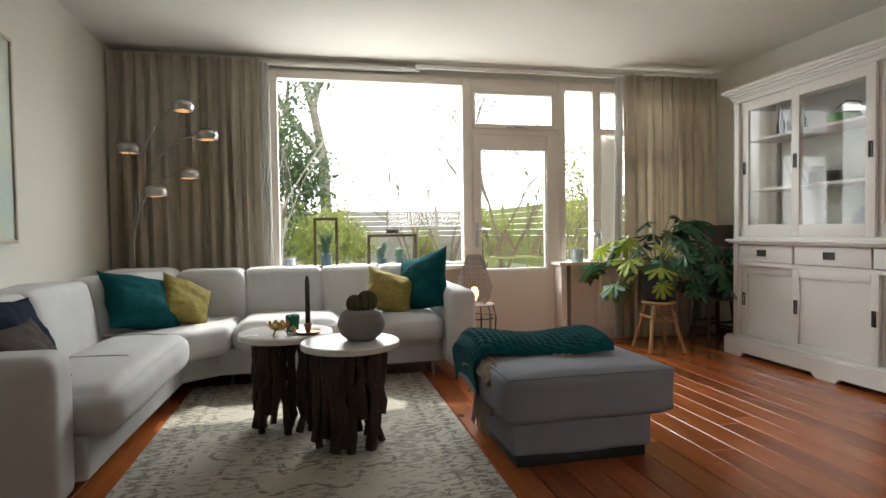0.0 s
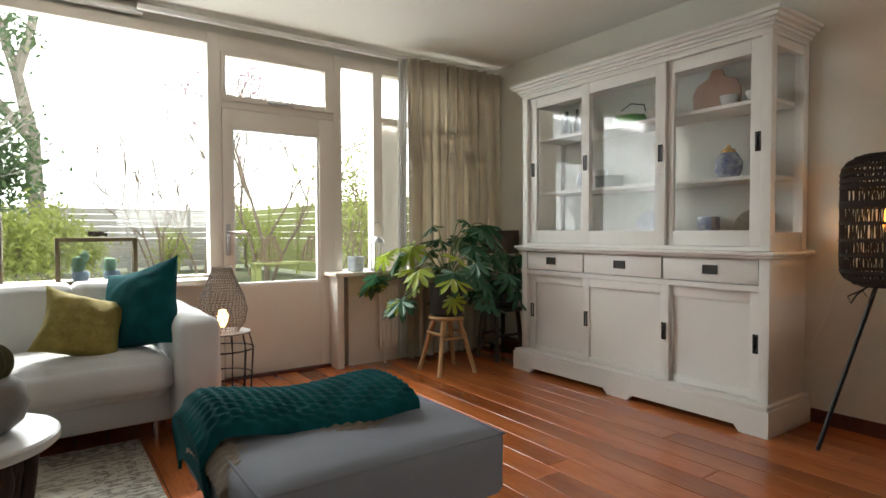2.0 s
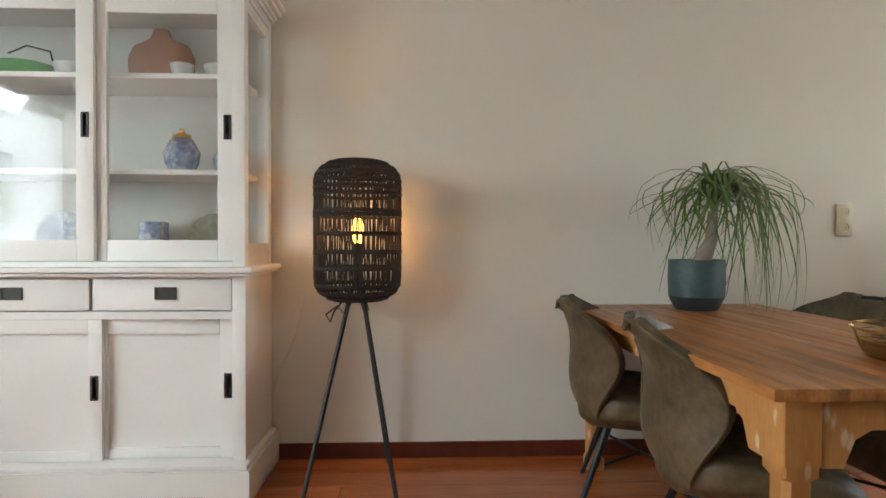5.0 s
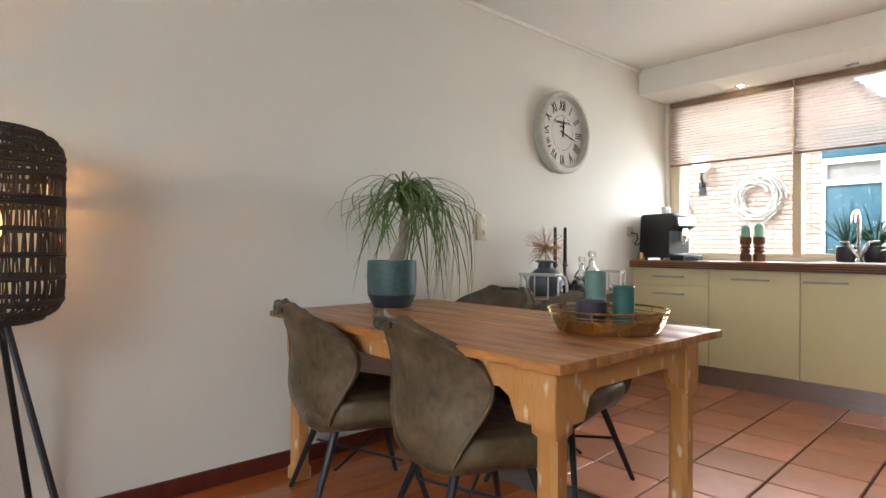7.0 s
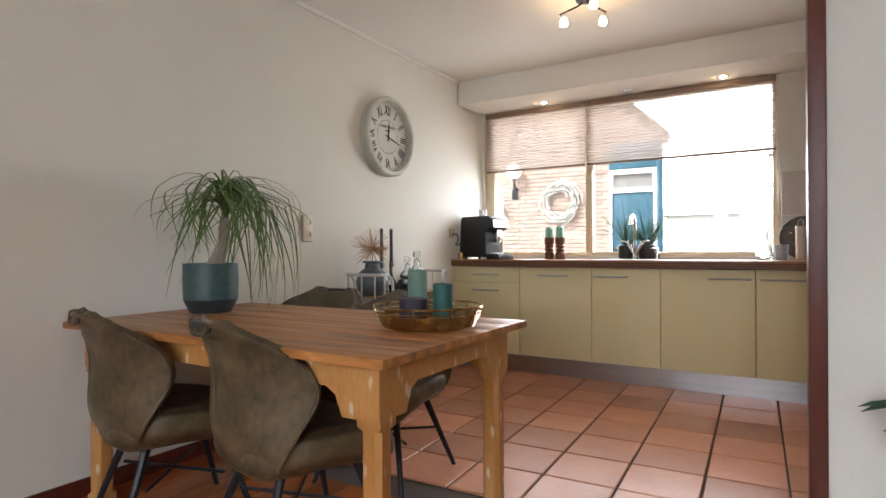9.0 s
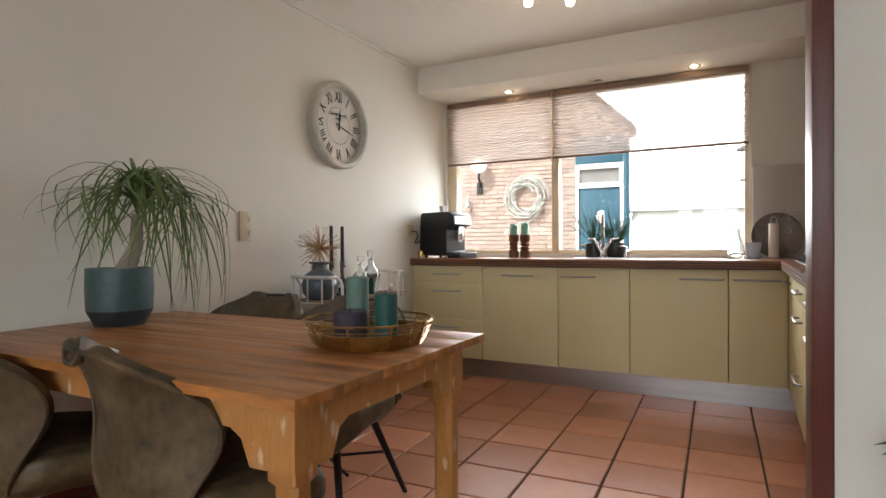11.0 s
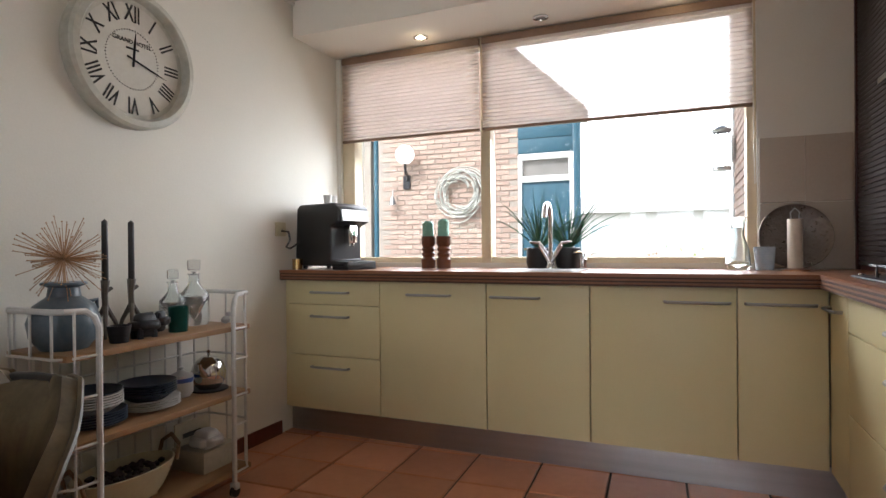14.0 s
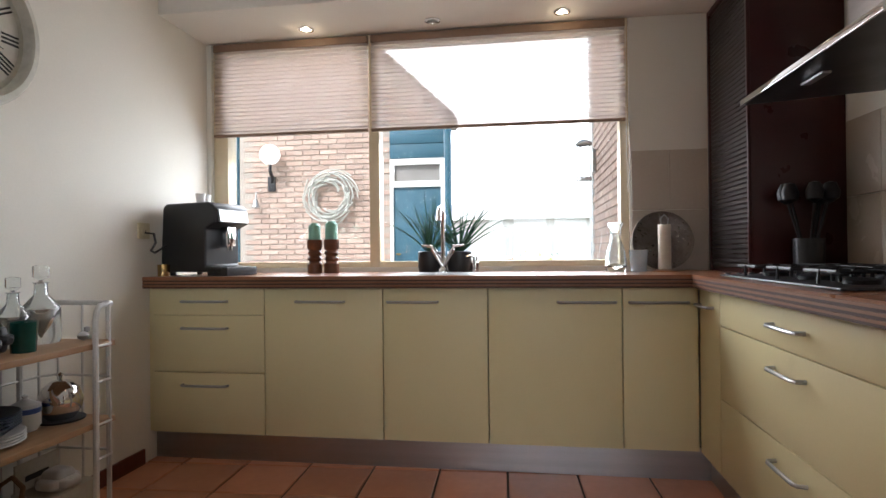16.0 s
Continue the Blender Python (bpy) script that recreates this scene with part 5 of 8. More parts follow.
# bench with wicker lanterns
be = thing("garden_bench", "weathered wooden garden bench", "bench", 5.4, 12.2, -0.16)
for i in range(3):
    part("slat", box(B(), -0.8, 0.8, -0.2 + i * 0.14, -0.08 + i * 0.14, 0.60, 0.64, 0.005), FENCEY, be)
for sx in (-0.7, 0.7):
    part("leg", box(B(), sx - 0.05, sx + 0.05, -0.16, 0.16, 0, 0.60, 0.005), FENCEY, be)
WICK = surf("pale_wicker", (0.32, 0.25, 0.17), (0.24, 0.18, 0.12), rough=0.8)
for x in (4.98, 5.82):
    wl = thing("wicker_lantern", "pale wicker lantern on the garden bench", "lantern", x, 12.2, 0.48, group="wicker lanterns")
    for k in range(14):
        a = k * 2 * math.pi / 14
        prof = [(0.20, 0), (0.22, 0.12), (0.16, 0.30), (0.09, 0.42), (0.10, 0.50)]
        part("cane", tube(B(), [(r * math.cos(a), r * math.sin(a), h) for r, h in prof], 0.012, 5), WICK, wl)
    part("ring", tube(B(), [(0.205 * math.cos(t * .42), 0.205 * math.sin(t * .42), 0.01) for t in range(16)], 0.014, 5), WICK, wl)

# shed wall opposite the kitchen
BRICK = surf("pale_red_brick", (0.40, 0.275, 0.22), (0.44, 0.335, 0.275), rough=0.9, scale=8, fine=70, bump=0.3, each=0.16)
MORTAR = surf("mortar", (0.38, 0.33, 0.28), (0.33, 0.29, 0.25), rough=0.95)
BLUE = surf("petrol_blue_paint", (0.022, 0.085, 0.125), (0.03, 0.10, 0.145), rough=0.5, bump=0.05)
SY = -5.5
shed = thing("shed", "brick outbuilding with a petrol blue door", "shed")
part("wall", box(B(), 4.62, 6.50, SY - 0.3, SY - 0.012, -0.16, 2.50), MORTAR, shed, smooth=False)
part("side_wall", box(B(), 6.62, 8.2, SY - 0.3, SY - 0.012, -0.16, 2.50), MORTAR, shed, smooth=False)
part("gable", prism(B(), [(3.86, 2.50), (8.2, 2.50), (8.2, 2.62), (6.06, 4.65), (3.86, 2.56)], "y", SY - 0.3, SY - 0.064), MORTAR, shed, smooth=False)
for xa, xb in ((3.85, 6.06), (8.30, 6.06)):
    za = 2.545
    part("roof", prism(B(), [(xa, za), (xb, 4.635), (xb, 4.72), (xa, za + 0.085)], "y", SY - 0.32, SY + 0.05), BARK, shed, "dark sloping roof")
part("gable_board", box(B(), 3.98, 4.62, SY - 0.06, SY, 2.13, 2.50, 0.004), BLUE, shed, "petrol blue boards over the door")
for i in range(2):
    part("board", box(B(), 3.98, 4.62, SY, SY + 0.014, 2.14 + i * 0.17, 2.30 + i * 0.17, 0.004), BLUE, shed)
dd = part("door", box(B(), 4.02, 4.58, SY - 0.06, SY - 0.01, -0.1, 1.80, 0.004), BLUE, shed, "petrol blue door")
part("handle", rod(B(), (4.55, SY, 1.02), (4.50, SY + 0.04, 1.02), 0.012), BRASS, dd)
bm = B()
for q in ((3.98, 4.62, 1.80, 1.87), (3.98, 4.62, 2.06, 2.13), (3.98, 4.03, 1.87, 2.06), (4.57, 4.62, 1.87, 2.06), (3.98, 4.02, -0.1, 1.80), (4.58, 4.62, -0.1, 1.80)):
    box(bm, q[0], q[1], SY - 0.06, SY + 0.02, q[2], q[3], 0.003)
part("door_frame", bm, WHITE, shed, "white door frame")
part("fanlight", box(B(), 4.03, 4.57, SY - 0.04, SY - 0.03, 1.87, 2.06), CONCRETE, shed)
part("drainpipe", tube(B(), [(3.93, SY + 0.03, -0.1), (3.93, SY + 0.03, 2.45)], 0.04, 10), BLUE, shed)
part("drainpipe", tube(B(), [(6.55, SY - 0.05, -0.1), (6.55, SY - 0.05, 2.5)], 0.04, 10), BLUE, shed)
bme = finish(box(B(), -0.101, 0.101, -0.006, 0.006, -0.0255, 0.0255, 0.003, 1), "brick", BRICK)
ww = [o for o in shed.children if o.name.startswith("wall")][0]
for r in range(34):
    for c in range(9):
        x = 4.73 + c * 0.213 + (0.106 if r % 2 else 0)
        if x < 6.42:
            ob = new("brick", bme)
            ob.parent = ww
            ob.location = (x, SY - 0.006, 0.62 + r * 0.0625)
bm = B()
for r in range(34, 62):
    z = 0.62 + r * 0.0625 - 0.17
    for c in range(20):
        x = 4.1 + c * 0.213 + (0.106 if r % 2 else 0)
        if z < 2.56 + (min(x - 3.9, 8.2 - x) - 0.14) * 0.95 and 2.53 < z:
            box(bm, x - 0.101, x + 0.101, SY - 0.064, SY - 0.052, z - 0.0255, z + 0.0255)
tagged(part("gable_bricks", bm, BRICK, shed, smooth=False), kind="stuff")
gl = thing("wall_lamp", "white globe wall lamp on a curled iron bracket", "lamp", 6.03, SY, 2.21)
part("globe", lathe(B(), [(0, -0.12), (0.06, -0.105), (0.105, -0.06), (0.12, 0), (0.105, 0.06), (0.06, 0.105), (0, 0.12)], 0, 0.16, 0, 24), glow("milk_glass", (1, 0.98, 0.93), 0.9), gl, "milky glass globe")
part("bracket", tube(B(), [(0.05, 0.0, -0.32), (0.02, 0.05, -0.26), (0, 0.12, -0.24), (0, 0.16, -0.2), (0, 0.16, -0.11)], 0.018), BLACKM, gl)
part("plate", box(B(), 0.0, 0.1, 0.0, 0.02, -0.42, -0.24, 0.008), BLACKM, gl)
wr = thing("wreath", "grey-white twig wreath hanging on the brick wall", "wreath", 5.34, SY + 0.06, 1.70)
rnd = random.Random(9)
TW = surf("grey_twig", (0.55, 0.55, 0.50), (0.40, 0.40, 0.36), rough=0.9)
for k in range(70):
    a0 = rnd.uniform(0, 6.28)
    r0, dr, dz = rnd.uniform(0.19, 0.30), rnd.uniform(-.06, .06), rnd.uniform(-.03, .05)
    pts = [((r0 + dr * t / 5) * math.cos(a0 + t * .22), 0.01 + dz * math.sin(t), (r0 + dr * t / 5) * math.sin(a0 + t * .22)) for t in range(7)]
    part("twig", tube(B(), pts, 0.008, 5), TW, wr)
bl = B()
lathe(bl, [(0.05, -0.06), (0.035, -0.03), (0.02, 0.03), (0.0, 0.04)], 0, 0.08, 0, 14)
tube(bl, [(0, 0, 0.12), (0, 0.07, 0.12), (0, 0.08, 0.03)], 0.008)
single("door_bell", bl, STEEL, "small metal bell on the brick wall", "bell").location = (6.25, SY, 1.66)
hw = thing("house_wing", "brick wing wall of the house beside the drive", "wall", kind="structure")
part("wall", box(B(), 2.15, 2.434, -4.35, -2.50, -0.16, 3.4), MORTAR, hw, smooth=False)
bm2 = finish(box(B(), -0.006, 0.006, -0.101, 0.101, -0.0255, 0.0255, 0.003, 1), "brick", BRICK)
for r in range(40):
    for c in range(8):
        y = -4.23 + c * 0.213 + (0.106 if r % 2 else 0)
        if y < -2.6:
            ob = new("brick", bm2)
            ob.parent = hw
            ob.location = (2.44, y, 0.5 + r * 0.0625)
part("corner_trim", box(B(), 2.43, 2.49, -2.62, -2.50, 0.5, 3.0, 0.004), surf("pale_blue_paint", (0.35, 0.47, 0.52), rough=0.5), hw, "pale blue window surround")
ol = thing("outdoor_lantern", "grey metal wall lantern on the brick wing", "lantern", 2.45, -4.10, 1.82)
part("cap", lathe(B(), [(0.07, 0.14), (0.075, 0.16), (0.03, 0.19), (0, 0.19)], 0.10, 0, 0, 16), STEEL, ol)
part("base", lathe(B(), [(0, -0.17), (0.07, -0.17), (0.07, -0.14), (0, -0.14)], 0.10, 0, 0, 16), STEEL, ol)
for k in range(4):
    a = k * math.pi / 2 + .4
    part("bar", rod(B(), (0.10 + 0.06 * math.cos(a), 0.06 * math.sin(a), -0.14), (0.10 + 0.06 * math.cos(a), 0.06 * math.sin(a), 0.14), 0.006, 6), STEEL, ol)
part("bracket", box(B(), 0.0, 0.03, -0.03, 0.03, -0.1, 0.1, 0.004), STEEL, ol)
tree("shrub", "low green shrub by the drive", 2.9, -7.5, [(0.3, 0, 0.45, 0.02), (-0.4, 0.2, 0.5, 0.02)], None, LEAFY1, 500, 0.15, 0.05, 71, 2)
tree("shrub", "low copper-coloured hedge plant by the drive", 3.9, -9.0, [(0.6, 0, 0.3, 0.02), (-0.7, 0.2, 0.3, 0.02)], None, leafy("copper_leaf", (0.42, 0.20, 0.10), (0.32, 0.17, 0.08), 0.3), 500, 0.2, 0.05, 72, 2)


def far_house(x, y, w, h, label):
    fh = thing("house", label, "house", x, y, -0.16)
    RENDERED = surf("pale_render", (0.62, 0.60, 0.57), (0.56, 0.54, 0.51), rough=0.9, scale=1, fine=8)
    part("wall", box(B(), 0, w, -6, 0, 0, h, 0.02), RENDERED, fh, smooth=False)
    # Roof takes the pale wall tone to imitate bleaching by glare.
    part("roof", prism(B(), [(-6.4, h - 0.1), (0.4, h - 0.1), (-3, h + 0.9)], "x", -0.3, w + 0.3), RENDERED, fh, smooth=False)
    # Pane colour is lightened to look washed out by bright haze.
    CUPG = surf("washed_out_pane", (0.44, 0.48, 0.52), rough=0.2, bump=0)
    n = int(w / 2.2)
    for i in range(n):
        for z in (0.9, 3.4):
            xa = 0.6 + i * w / n
            if z + 1.3 > h:
                continue
            wd = part("window", box(B(), xa, xa + 1.2, 0.0, 0.05, z, z + 1.3, 0.01), WHITE, fh)
            for k in (0, 1):
                part("pane", box(B(), xa + 0.08 + k * 0.55, xa + 0.57 + k * 0.55, 0.05, 0.06, z + 0.1, z + 1.2), CUPG, wd, smooth=False)


far_house(-2.0, -24.0, 9.0, 2.7, "pale rendered house across the street")
hg = random.Random(77)
bm = B()
leaves(bm, [Vector((2.4 + 0.02 * i, -11.5, 0.2 + 0.35 * hg.random())) for i in range(160)], 2600, 0.12, 0.05, hg)
single("hedge", bm, bpy.data.materials["copper_leaf"], "low copper-coloured clipped hedge along the drive", "hedge", kind="stuff", smooth=False)
part("rain_pipe", tube(B(), [(2.43, -4.40, -0.1), (2.43, -4.40, 3.3)], 0.04, 10), STEEL, hw, "grey rain pipe at the wall end")


# ---- rug ----
def rug_material():
    mt = surf("faded_rug", (0.52, 0.49, 0.42), (0.43, 0.40, 0.34), rough=0.95, scale=5, fine=260, bump=0.5, spec=0.1)
    nt = mt.node_tree
    N, L = nt.nodes.new, nt.links.new
    bs = nt.nodes["Principled BSDF"]
    base = bs.inputs["Base Color"].links[0].from_socket
    tc, sx = N("ShaderNodeTexCoord"), N("ShaderNodeSeparateXYZ")
    L(tc.outputs["Object"], sx.inputs[0])

    def M(op, a, b=None, c=None):
        n = N("ShaderNodeMath")
        n.operation = op
        for i, v in enumerate((a, b, c)):
            if v is None:
                continue
            if isinstance(v, (int, float)):
                n.inputs[i].default_value = v
            else:
                L(v, n.inputs[i])
        return n.outputs[0]
    x, y = sx.outputs[0], sx.outputs[1]
    r = M('SQRT', M('ADD', M('MULTIPLY', x, x), M('MULTIPLY', M('MULTIPLY', y, y), 0.55)))
    th = M('ARCTAN2', y, x)
    wob = M('MULTIPLY', M('COSINE', M('MULTIPLY', th, 12)), 0.035)
    rings = None
    for q in (0.13, 0.24, 0.27, 0.42):
        d = M('LESS_THAN', M('ABSOLUTE', M('SUBTRACT', M('ADD', r, wob), q)), 0.011)
        rings = d if rings is None else M('MAXIMUM', rings, d)
    bx = M('ABSOLUTE', x)
    by = M('ABSOLUTE', y)
    for q, w in ((0.60, 0.012), (0.70, 0.02)):
        rings = M('MAXIMUM', rings, M('LESS_THAN', M('ABSOLUTE', M('SUBTRACT', bx, q)), w))
        rings = M('MAXIMUM', rings, M('LESS_THAN', M('ABSOLUTE', M('SUBTRACT', by, q + 0.42)), w))
    vo = N("ShaderNodeTexVoronoi")
    vo.feature = 'DISTANCE_TO_EDGE'
    vo.inputs["Scale"].default_value = 17
    L(tc.outputs["Object"], vo.inputs["Vector"])
    flo = M('LESS_THAN', vo.outputs["Distance"], 0.06)
    band = M('GREATER_THAN', M('MAXIMUM', M('SUBTRACT', bx, 0.0), M('SUBTRACT', by, 0.42)), 0.52)
    pat = M('MAXIMUM', rings, M('MULTIPLY', flo, band))
    nz, nf, mp = N("ShaderNodeTexNoise"), N("ShaderNodeTexNoise"), N("ShaderNodeMapping")
    mp.inputs["Scale"].default_value = (20, 46, 1)
    L(tc.outputs["Object"], mp.inputs["Vector"])
    L(mp.outputs[0], nz.inputs["Vector"])
    nz.inputs["Scale"].default_value, nz.inputs["Detail"].default_value = 1.0, 6
    L(tc.outputs["Object"], nf.inputs["Vector"])
    nf.inputs["Scale"].default_value, nf.inputs["Detail"].default_value = 3, 3
    wear = M('GREATER_THAN', nz.outputs["Fac"], 0.49)
    pat = M('MULTIPLY', pat, wear)
    specks = M('MULTIPLY', M('GREATER_THAN', M('ADD', M('MULTIPLY', nz.outputs["Fac"], 0.7), M('MULTIPLY', nf.outputs["Fac"], 0.45)), 0.615), 0.7)
    pat = M('MULTIPLY', M('MAXIMUM', pat, specks), 0.75)
    mx = N("ShaderNodeMix")
    mx.data_type = 'RGBA'
    L(pat, mx.inputs[0])
    L(base, mx.inputs[6])
    mx.inputs[7].default_value = (0.13, 0.118, 0.105, 1)
    L(mx.outputs[2], bs.inputs["Base Color"])
    return mt


bm = box(B(), -0.775, 0.775, -1.17, 1.17, 0, 0.012, 0.004)
rug = single("rug", bm, rug_material(), "faded cream and grey oriental rug with worn medallion", "rug")
rug.location = (1.05, 3.55, 0.0015)

# ---- tripod lamp with a rope shade ----
fl2 = thing("floor_lamp", "black tripod floor lamp with a woven rope shade, lit", "lamp", 4.755, 2.507, 0)


def shade_r(h):
    t = min(h, 0.595 - h)
    return 0.189 if t > 0.085 else 0.189 - 0.085 * (1 - math.sqrt(max(0, 1 - (1 - t / 0.085) ** 2)))


LEVELS = [0.0, 0.028, 0.06, 0.135, 0.205, 0.285, 0.365, 0.382, 0.455, 0.485, 0.515, 0.545, 0.572, 0.595]
for h in LEVELS:
    for dh in (-0.004, 0.004):
        r = shade_r(min(0.595, max(0, h + dh))) + 0.002
        part("ring", tube(B(), [(r * math.cos(k * .1745), r * math.sin(k * .1745), 0.787 + h + dh) for k in range(37)], 0.0046 if 0 < h < .59 else 0.008, 6, False), ROPE, fl2)
rnd = random.Random(4)
for h0, h1 in zip(LEVELS, LEVELS[1:]):
    bm = B()
    n = 100
    hm = (h0 + h1) / 2
    for k in range(n):
        a = (k + rnd.uniform(-.3, .3)) * 6.2832 / n
        b = a + (0.35 if k % 2 else -0.35) * 6.2832 / n + rnd.uniform(-.012, .012)
        tube(bm, [(shade_r(h) * math.cos(g), shade_r(h) * math.sin(g), 0.787 + h) for h, g in ((h0, a), (hm, (a + b) / 2 + rnd.uniform(-.008, .008)), (h1, b))], rnd.uniform(0.0024, 0.0040), 4, False)
    tagged(part("weave", bm, ROPE, fl2, "band of black paper rope"), kind="stuff")
for fx, fy in ((-0.225, 0.196), (-0.33, -0.19), (0.14, -0.13)):
    part("leg", rod(B(), (fx * 0.12, fy * 0.12, 0.83), (fx, fy, 0.0), 0.010, 8), BLACKM, fl2)
part("socket", lathe(B(), [(0.02, 0.83), (0.022, 0.98), (0.02, 1.03), (0, 1.03)], seg=14), BLACKM, fl2)
FIL = glow("filament_bulb", (1.0, 0.40, 0.06), 6)
part("bulb", lathe(B(), [(0.014, 1.03), (0.024, 1.06), (0.026, 1.10), (0.018, 1.135), (0, 1.145)], seg=18), FIL, fl2, "glowing filament bulb")
bulb_light("floor_lamp_light", 4.755, 2.507, 1.12, 15, (1.0, 0.42, 0.12), 0.035)
bm = B()
tube(bm, [(-0.05, 0.05, 0.79), (-0.10, 0.09, 0.74), (-0.14, 0.10, 0.70), (-0.12, 0.12, 0.73), (-0.07, 0.08, 0.76), (-0.10, 0.04, 0.72), (-0.06, 0.02, 0.78)], 0.004, 6)
tube(bm, [(-0.02, -0.01, 0.79), (-0.04, -0.03, 0.73), (-0.01, -0.05, 0.735), (0.0, -0.03, 0.79)], 0.003, 6)
part("cable", bm, BLACKP, fl2, "black coiled cable")
single("lamp_cable", tube(B(), [(4.93, 2.78, 0.79), (4.94, 2.82, 0.60), (4.945, 2.90, 0.42), (4.945, 2.93, 0.30)], 0.003, 5), WHITE, "thin white cable on the wall", "cable")

# ---- five-armed arc lamp behind the sofa ----
arc = thing("arc_lamp", "steel arc floor lamp with five bowl shades, lit", "lamp", -0.27, 5.44, 0)
part("base", lathe(B(), [(0.0, 0.0), (0.13, 0.0), (0.13, 0.025), (0.02, 0.035), (0, 0.035)]), STEEL, arc)
part("pole", rod(B(), (0, 0, 0.03), (0, 0, 0.80), 0.015, 10), STEEL, arc)
GLOWY = glow("warm_shade_glow", (1.0, 0.55, 0.25), 2.5)
for x, y, z in ((0.30, 5.315, 1.78), (-0.05, 5.23, 1.345), (0.165, 5.15, 1.96), (0.15, 5.36, 1.49), (-0.25, 5.31, 1.67)):
    p = Vector((x + 0.27, y - 5.44, z))
    pts = []
    for k in range(13):
        t = k / 12
        q = Vector((0, 0, 0.78)).lerp(Vector((p.x * 0.05, p.y * 0.05, p.z + 0.06)), t) + Vector((p.x, p.y, 0)) * (t ** 2.4)
        q.z = 0.78 + (p.z + 0.03 - 0.78) * (1 - (1 - t) ** 1.7)
        pts.append(q)
    part("arm", tube(B(), pts, 0.005, 6), STEEL, arc)
    sh = part("shade", lathe(B(), [(0.012, 0.055), (0.05, 0.05), (0.078, 0.025), (0.082, 0.0), (0.072, -0.03), (0.068, -0.03), (0.077, 0.0), (0.07, 0.022), (0.045, 0.044), (0.0, 0.046)], p.x, p.y, p.z, 24), STEEL, arc, "brushed steel bowl shade")
    part("lamp", lathe(B(), [(0, -0.006), (0.045, -0.01), (0.05, 0.005), (0, 0.02)], p.x, p.y, p.z, 16), GLOWY, sh, "warm lit lamp")

# ---- map in a frame ----
mapf = thing("framed_map", "pale framed wall map in a thin wooden frame", "picture", LX, 3.62, 1.0)
FRW = surf("pale_frame", (0.50, 0.44, 0.34), rough=0.5)
bm = B()
for a in ((-0.5, 0.5, 0, 0.018), (-0.5, 0.5, 1.05, 1.07)):
    box(bm, 0, 0.025, a[0], a[1], a[2], a[3], 0.003)
for a in (-0.5, 0.482):
    box(bm, 0, 0.025, a, a + 0.018, 0.018, 1.05, 0.003)
part("frame", bm, FRW, mapf)
MAPM = surf("map_print", (0.62, 0.58, 0.46), (0.42, 0.56, 0.52), rough=0.4, scale=3, fine=24, bump=0)
part("print", box(B(), 0.004, 0.014, -0.482, 0.482, 0.018, 1.05), MAPM, mapf, "faded printed map", smooth=False)


# ---- lobed-leaf plant on a wooden stool ----
def lobed_leaf(size):
    """A deeply cut leaf that lies along +y and droops a little."""
    bm = B()
    n = 9
    outline = []
    for k in range(n):
        a = radians(-140 + 280 * k / (n - 1))
        L0 = size * (1.0 - 0.35 * abs(a) / 2.44)
        for da, r in ((-0.28, 0.40), (-0.19, 0.80), (0, 1.0), (0.19, 0.80), (0.28, 0.40)):
            outline.append((a + da, L0 * r))
    c = bm.verts.new((0, 0, 0.012))
    vs = [bm.verts.new((r * math.sin(a), r * math.cos(a) + size * 0.1, -0.9 * r * r / size * 0.45 + 0.10 * r * math.cos(4.5 * a))) for a, r in outline]
    for i in range(len(vs) - 1):
        bm.faces.new((c, vs[i], vs[i + 1]))
    return bm


LEAFMESH = [finish(lobed_leaf(s), "leaf", PLANT, recalc=False) for s in (0.15, 0.175, 0.125)]
YLEAF = leafy("young_leaf", (0.36, 0.44, 0.05), (0.26, 0.36, 0.04), trans=0.5)
YMESH = finish(lobed_leaf(0.135), "leaf", YLEAF, recalc=False)
STEM = surf("plant_stem", (0.12, 0.17, 0.05), (0.09, 0.12, 0.04), rough=0.6)


def stool(name, label, x, y, r, h, mt, splay, ring):
    st = thing(name, label, "stool", x, y, 0)
    part("seat", lathe(B(), [(0, h - 0.028), (r, h - 0.028), (r + 0.008, h - 0.014), (r, h), (0, h)], seg=32), mt, st)
    for k in range(4):
        a = k * math.pi / 2 + 0.70
        part("leg", rod(B(), (r * 0.72 * math.cos(a), r * 0.72 * math.sin(a), h - 0.02), (splay * math.cos(a), splay * math.sin(a), 0), 0.019, 10, 0.016), mt, st)
    for k in range(4):
        a, b = k * math.pi / 2 + 0.70, (k + 1) * math.pi / 2 + 0.70
        q = 0.5 * (r * 0.72 + splay) * 0.97
        zz = ring + (0.03 if k % 2 else 0)
        part("stretcher", rod(B(), (q * math.cos(a), q * math.sin(a), zz), (q * math.cos(b), q * math.sin(b), zz), 0.011, 8), mt, st)
    return st


stool("wooden_stool", "light wooden four-legged stool under the plant", 3.905, 4.985, 0.13, 0.42, CAMEL, 0.215, 0.26)


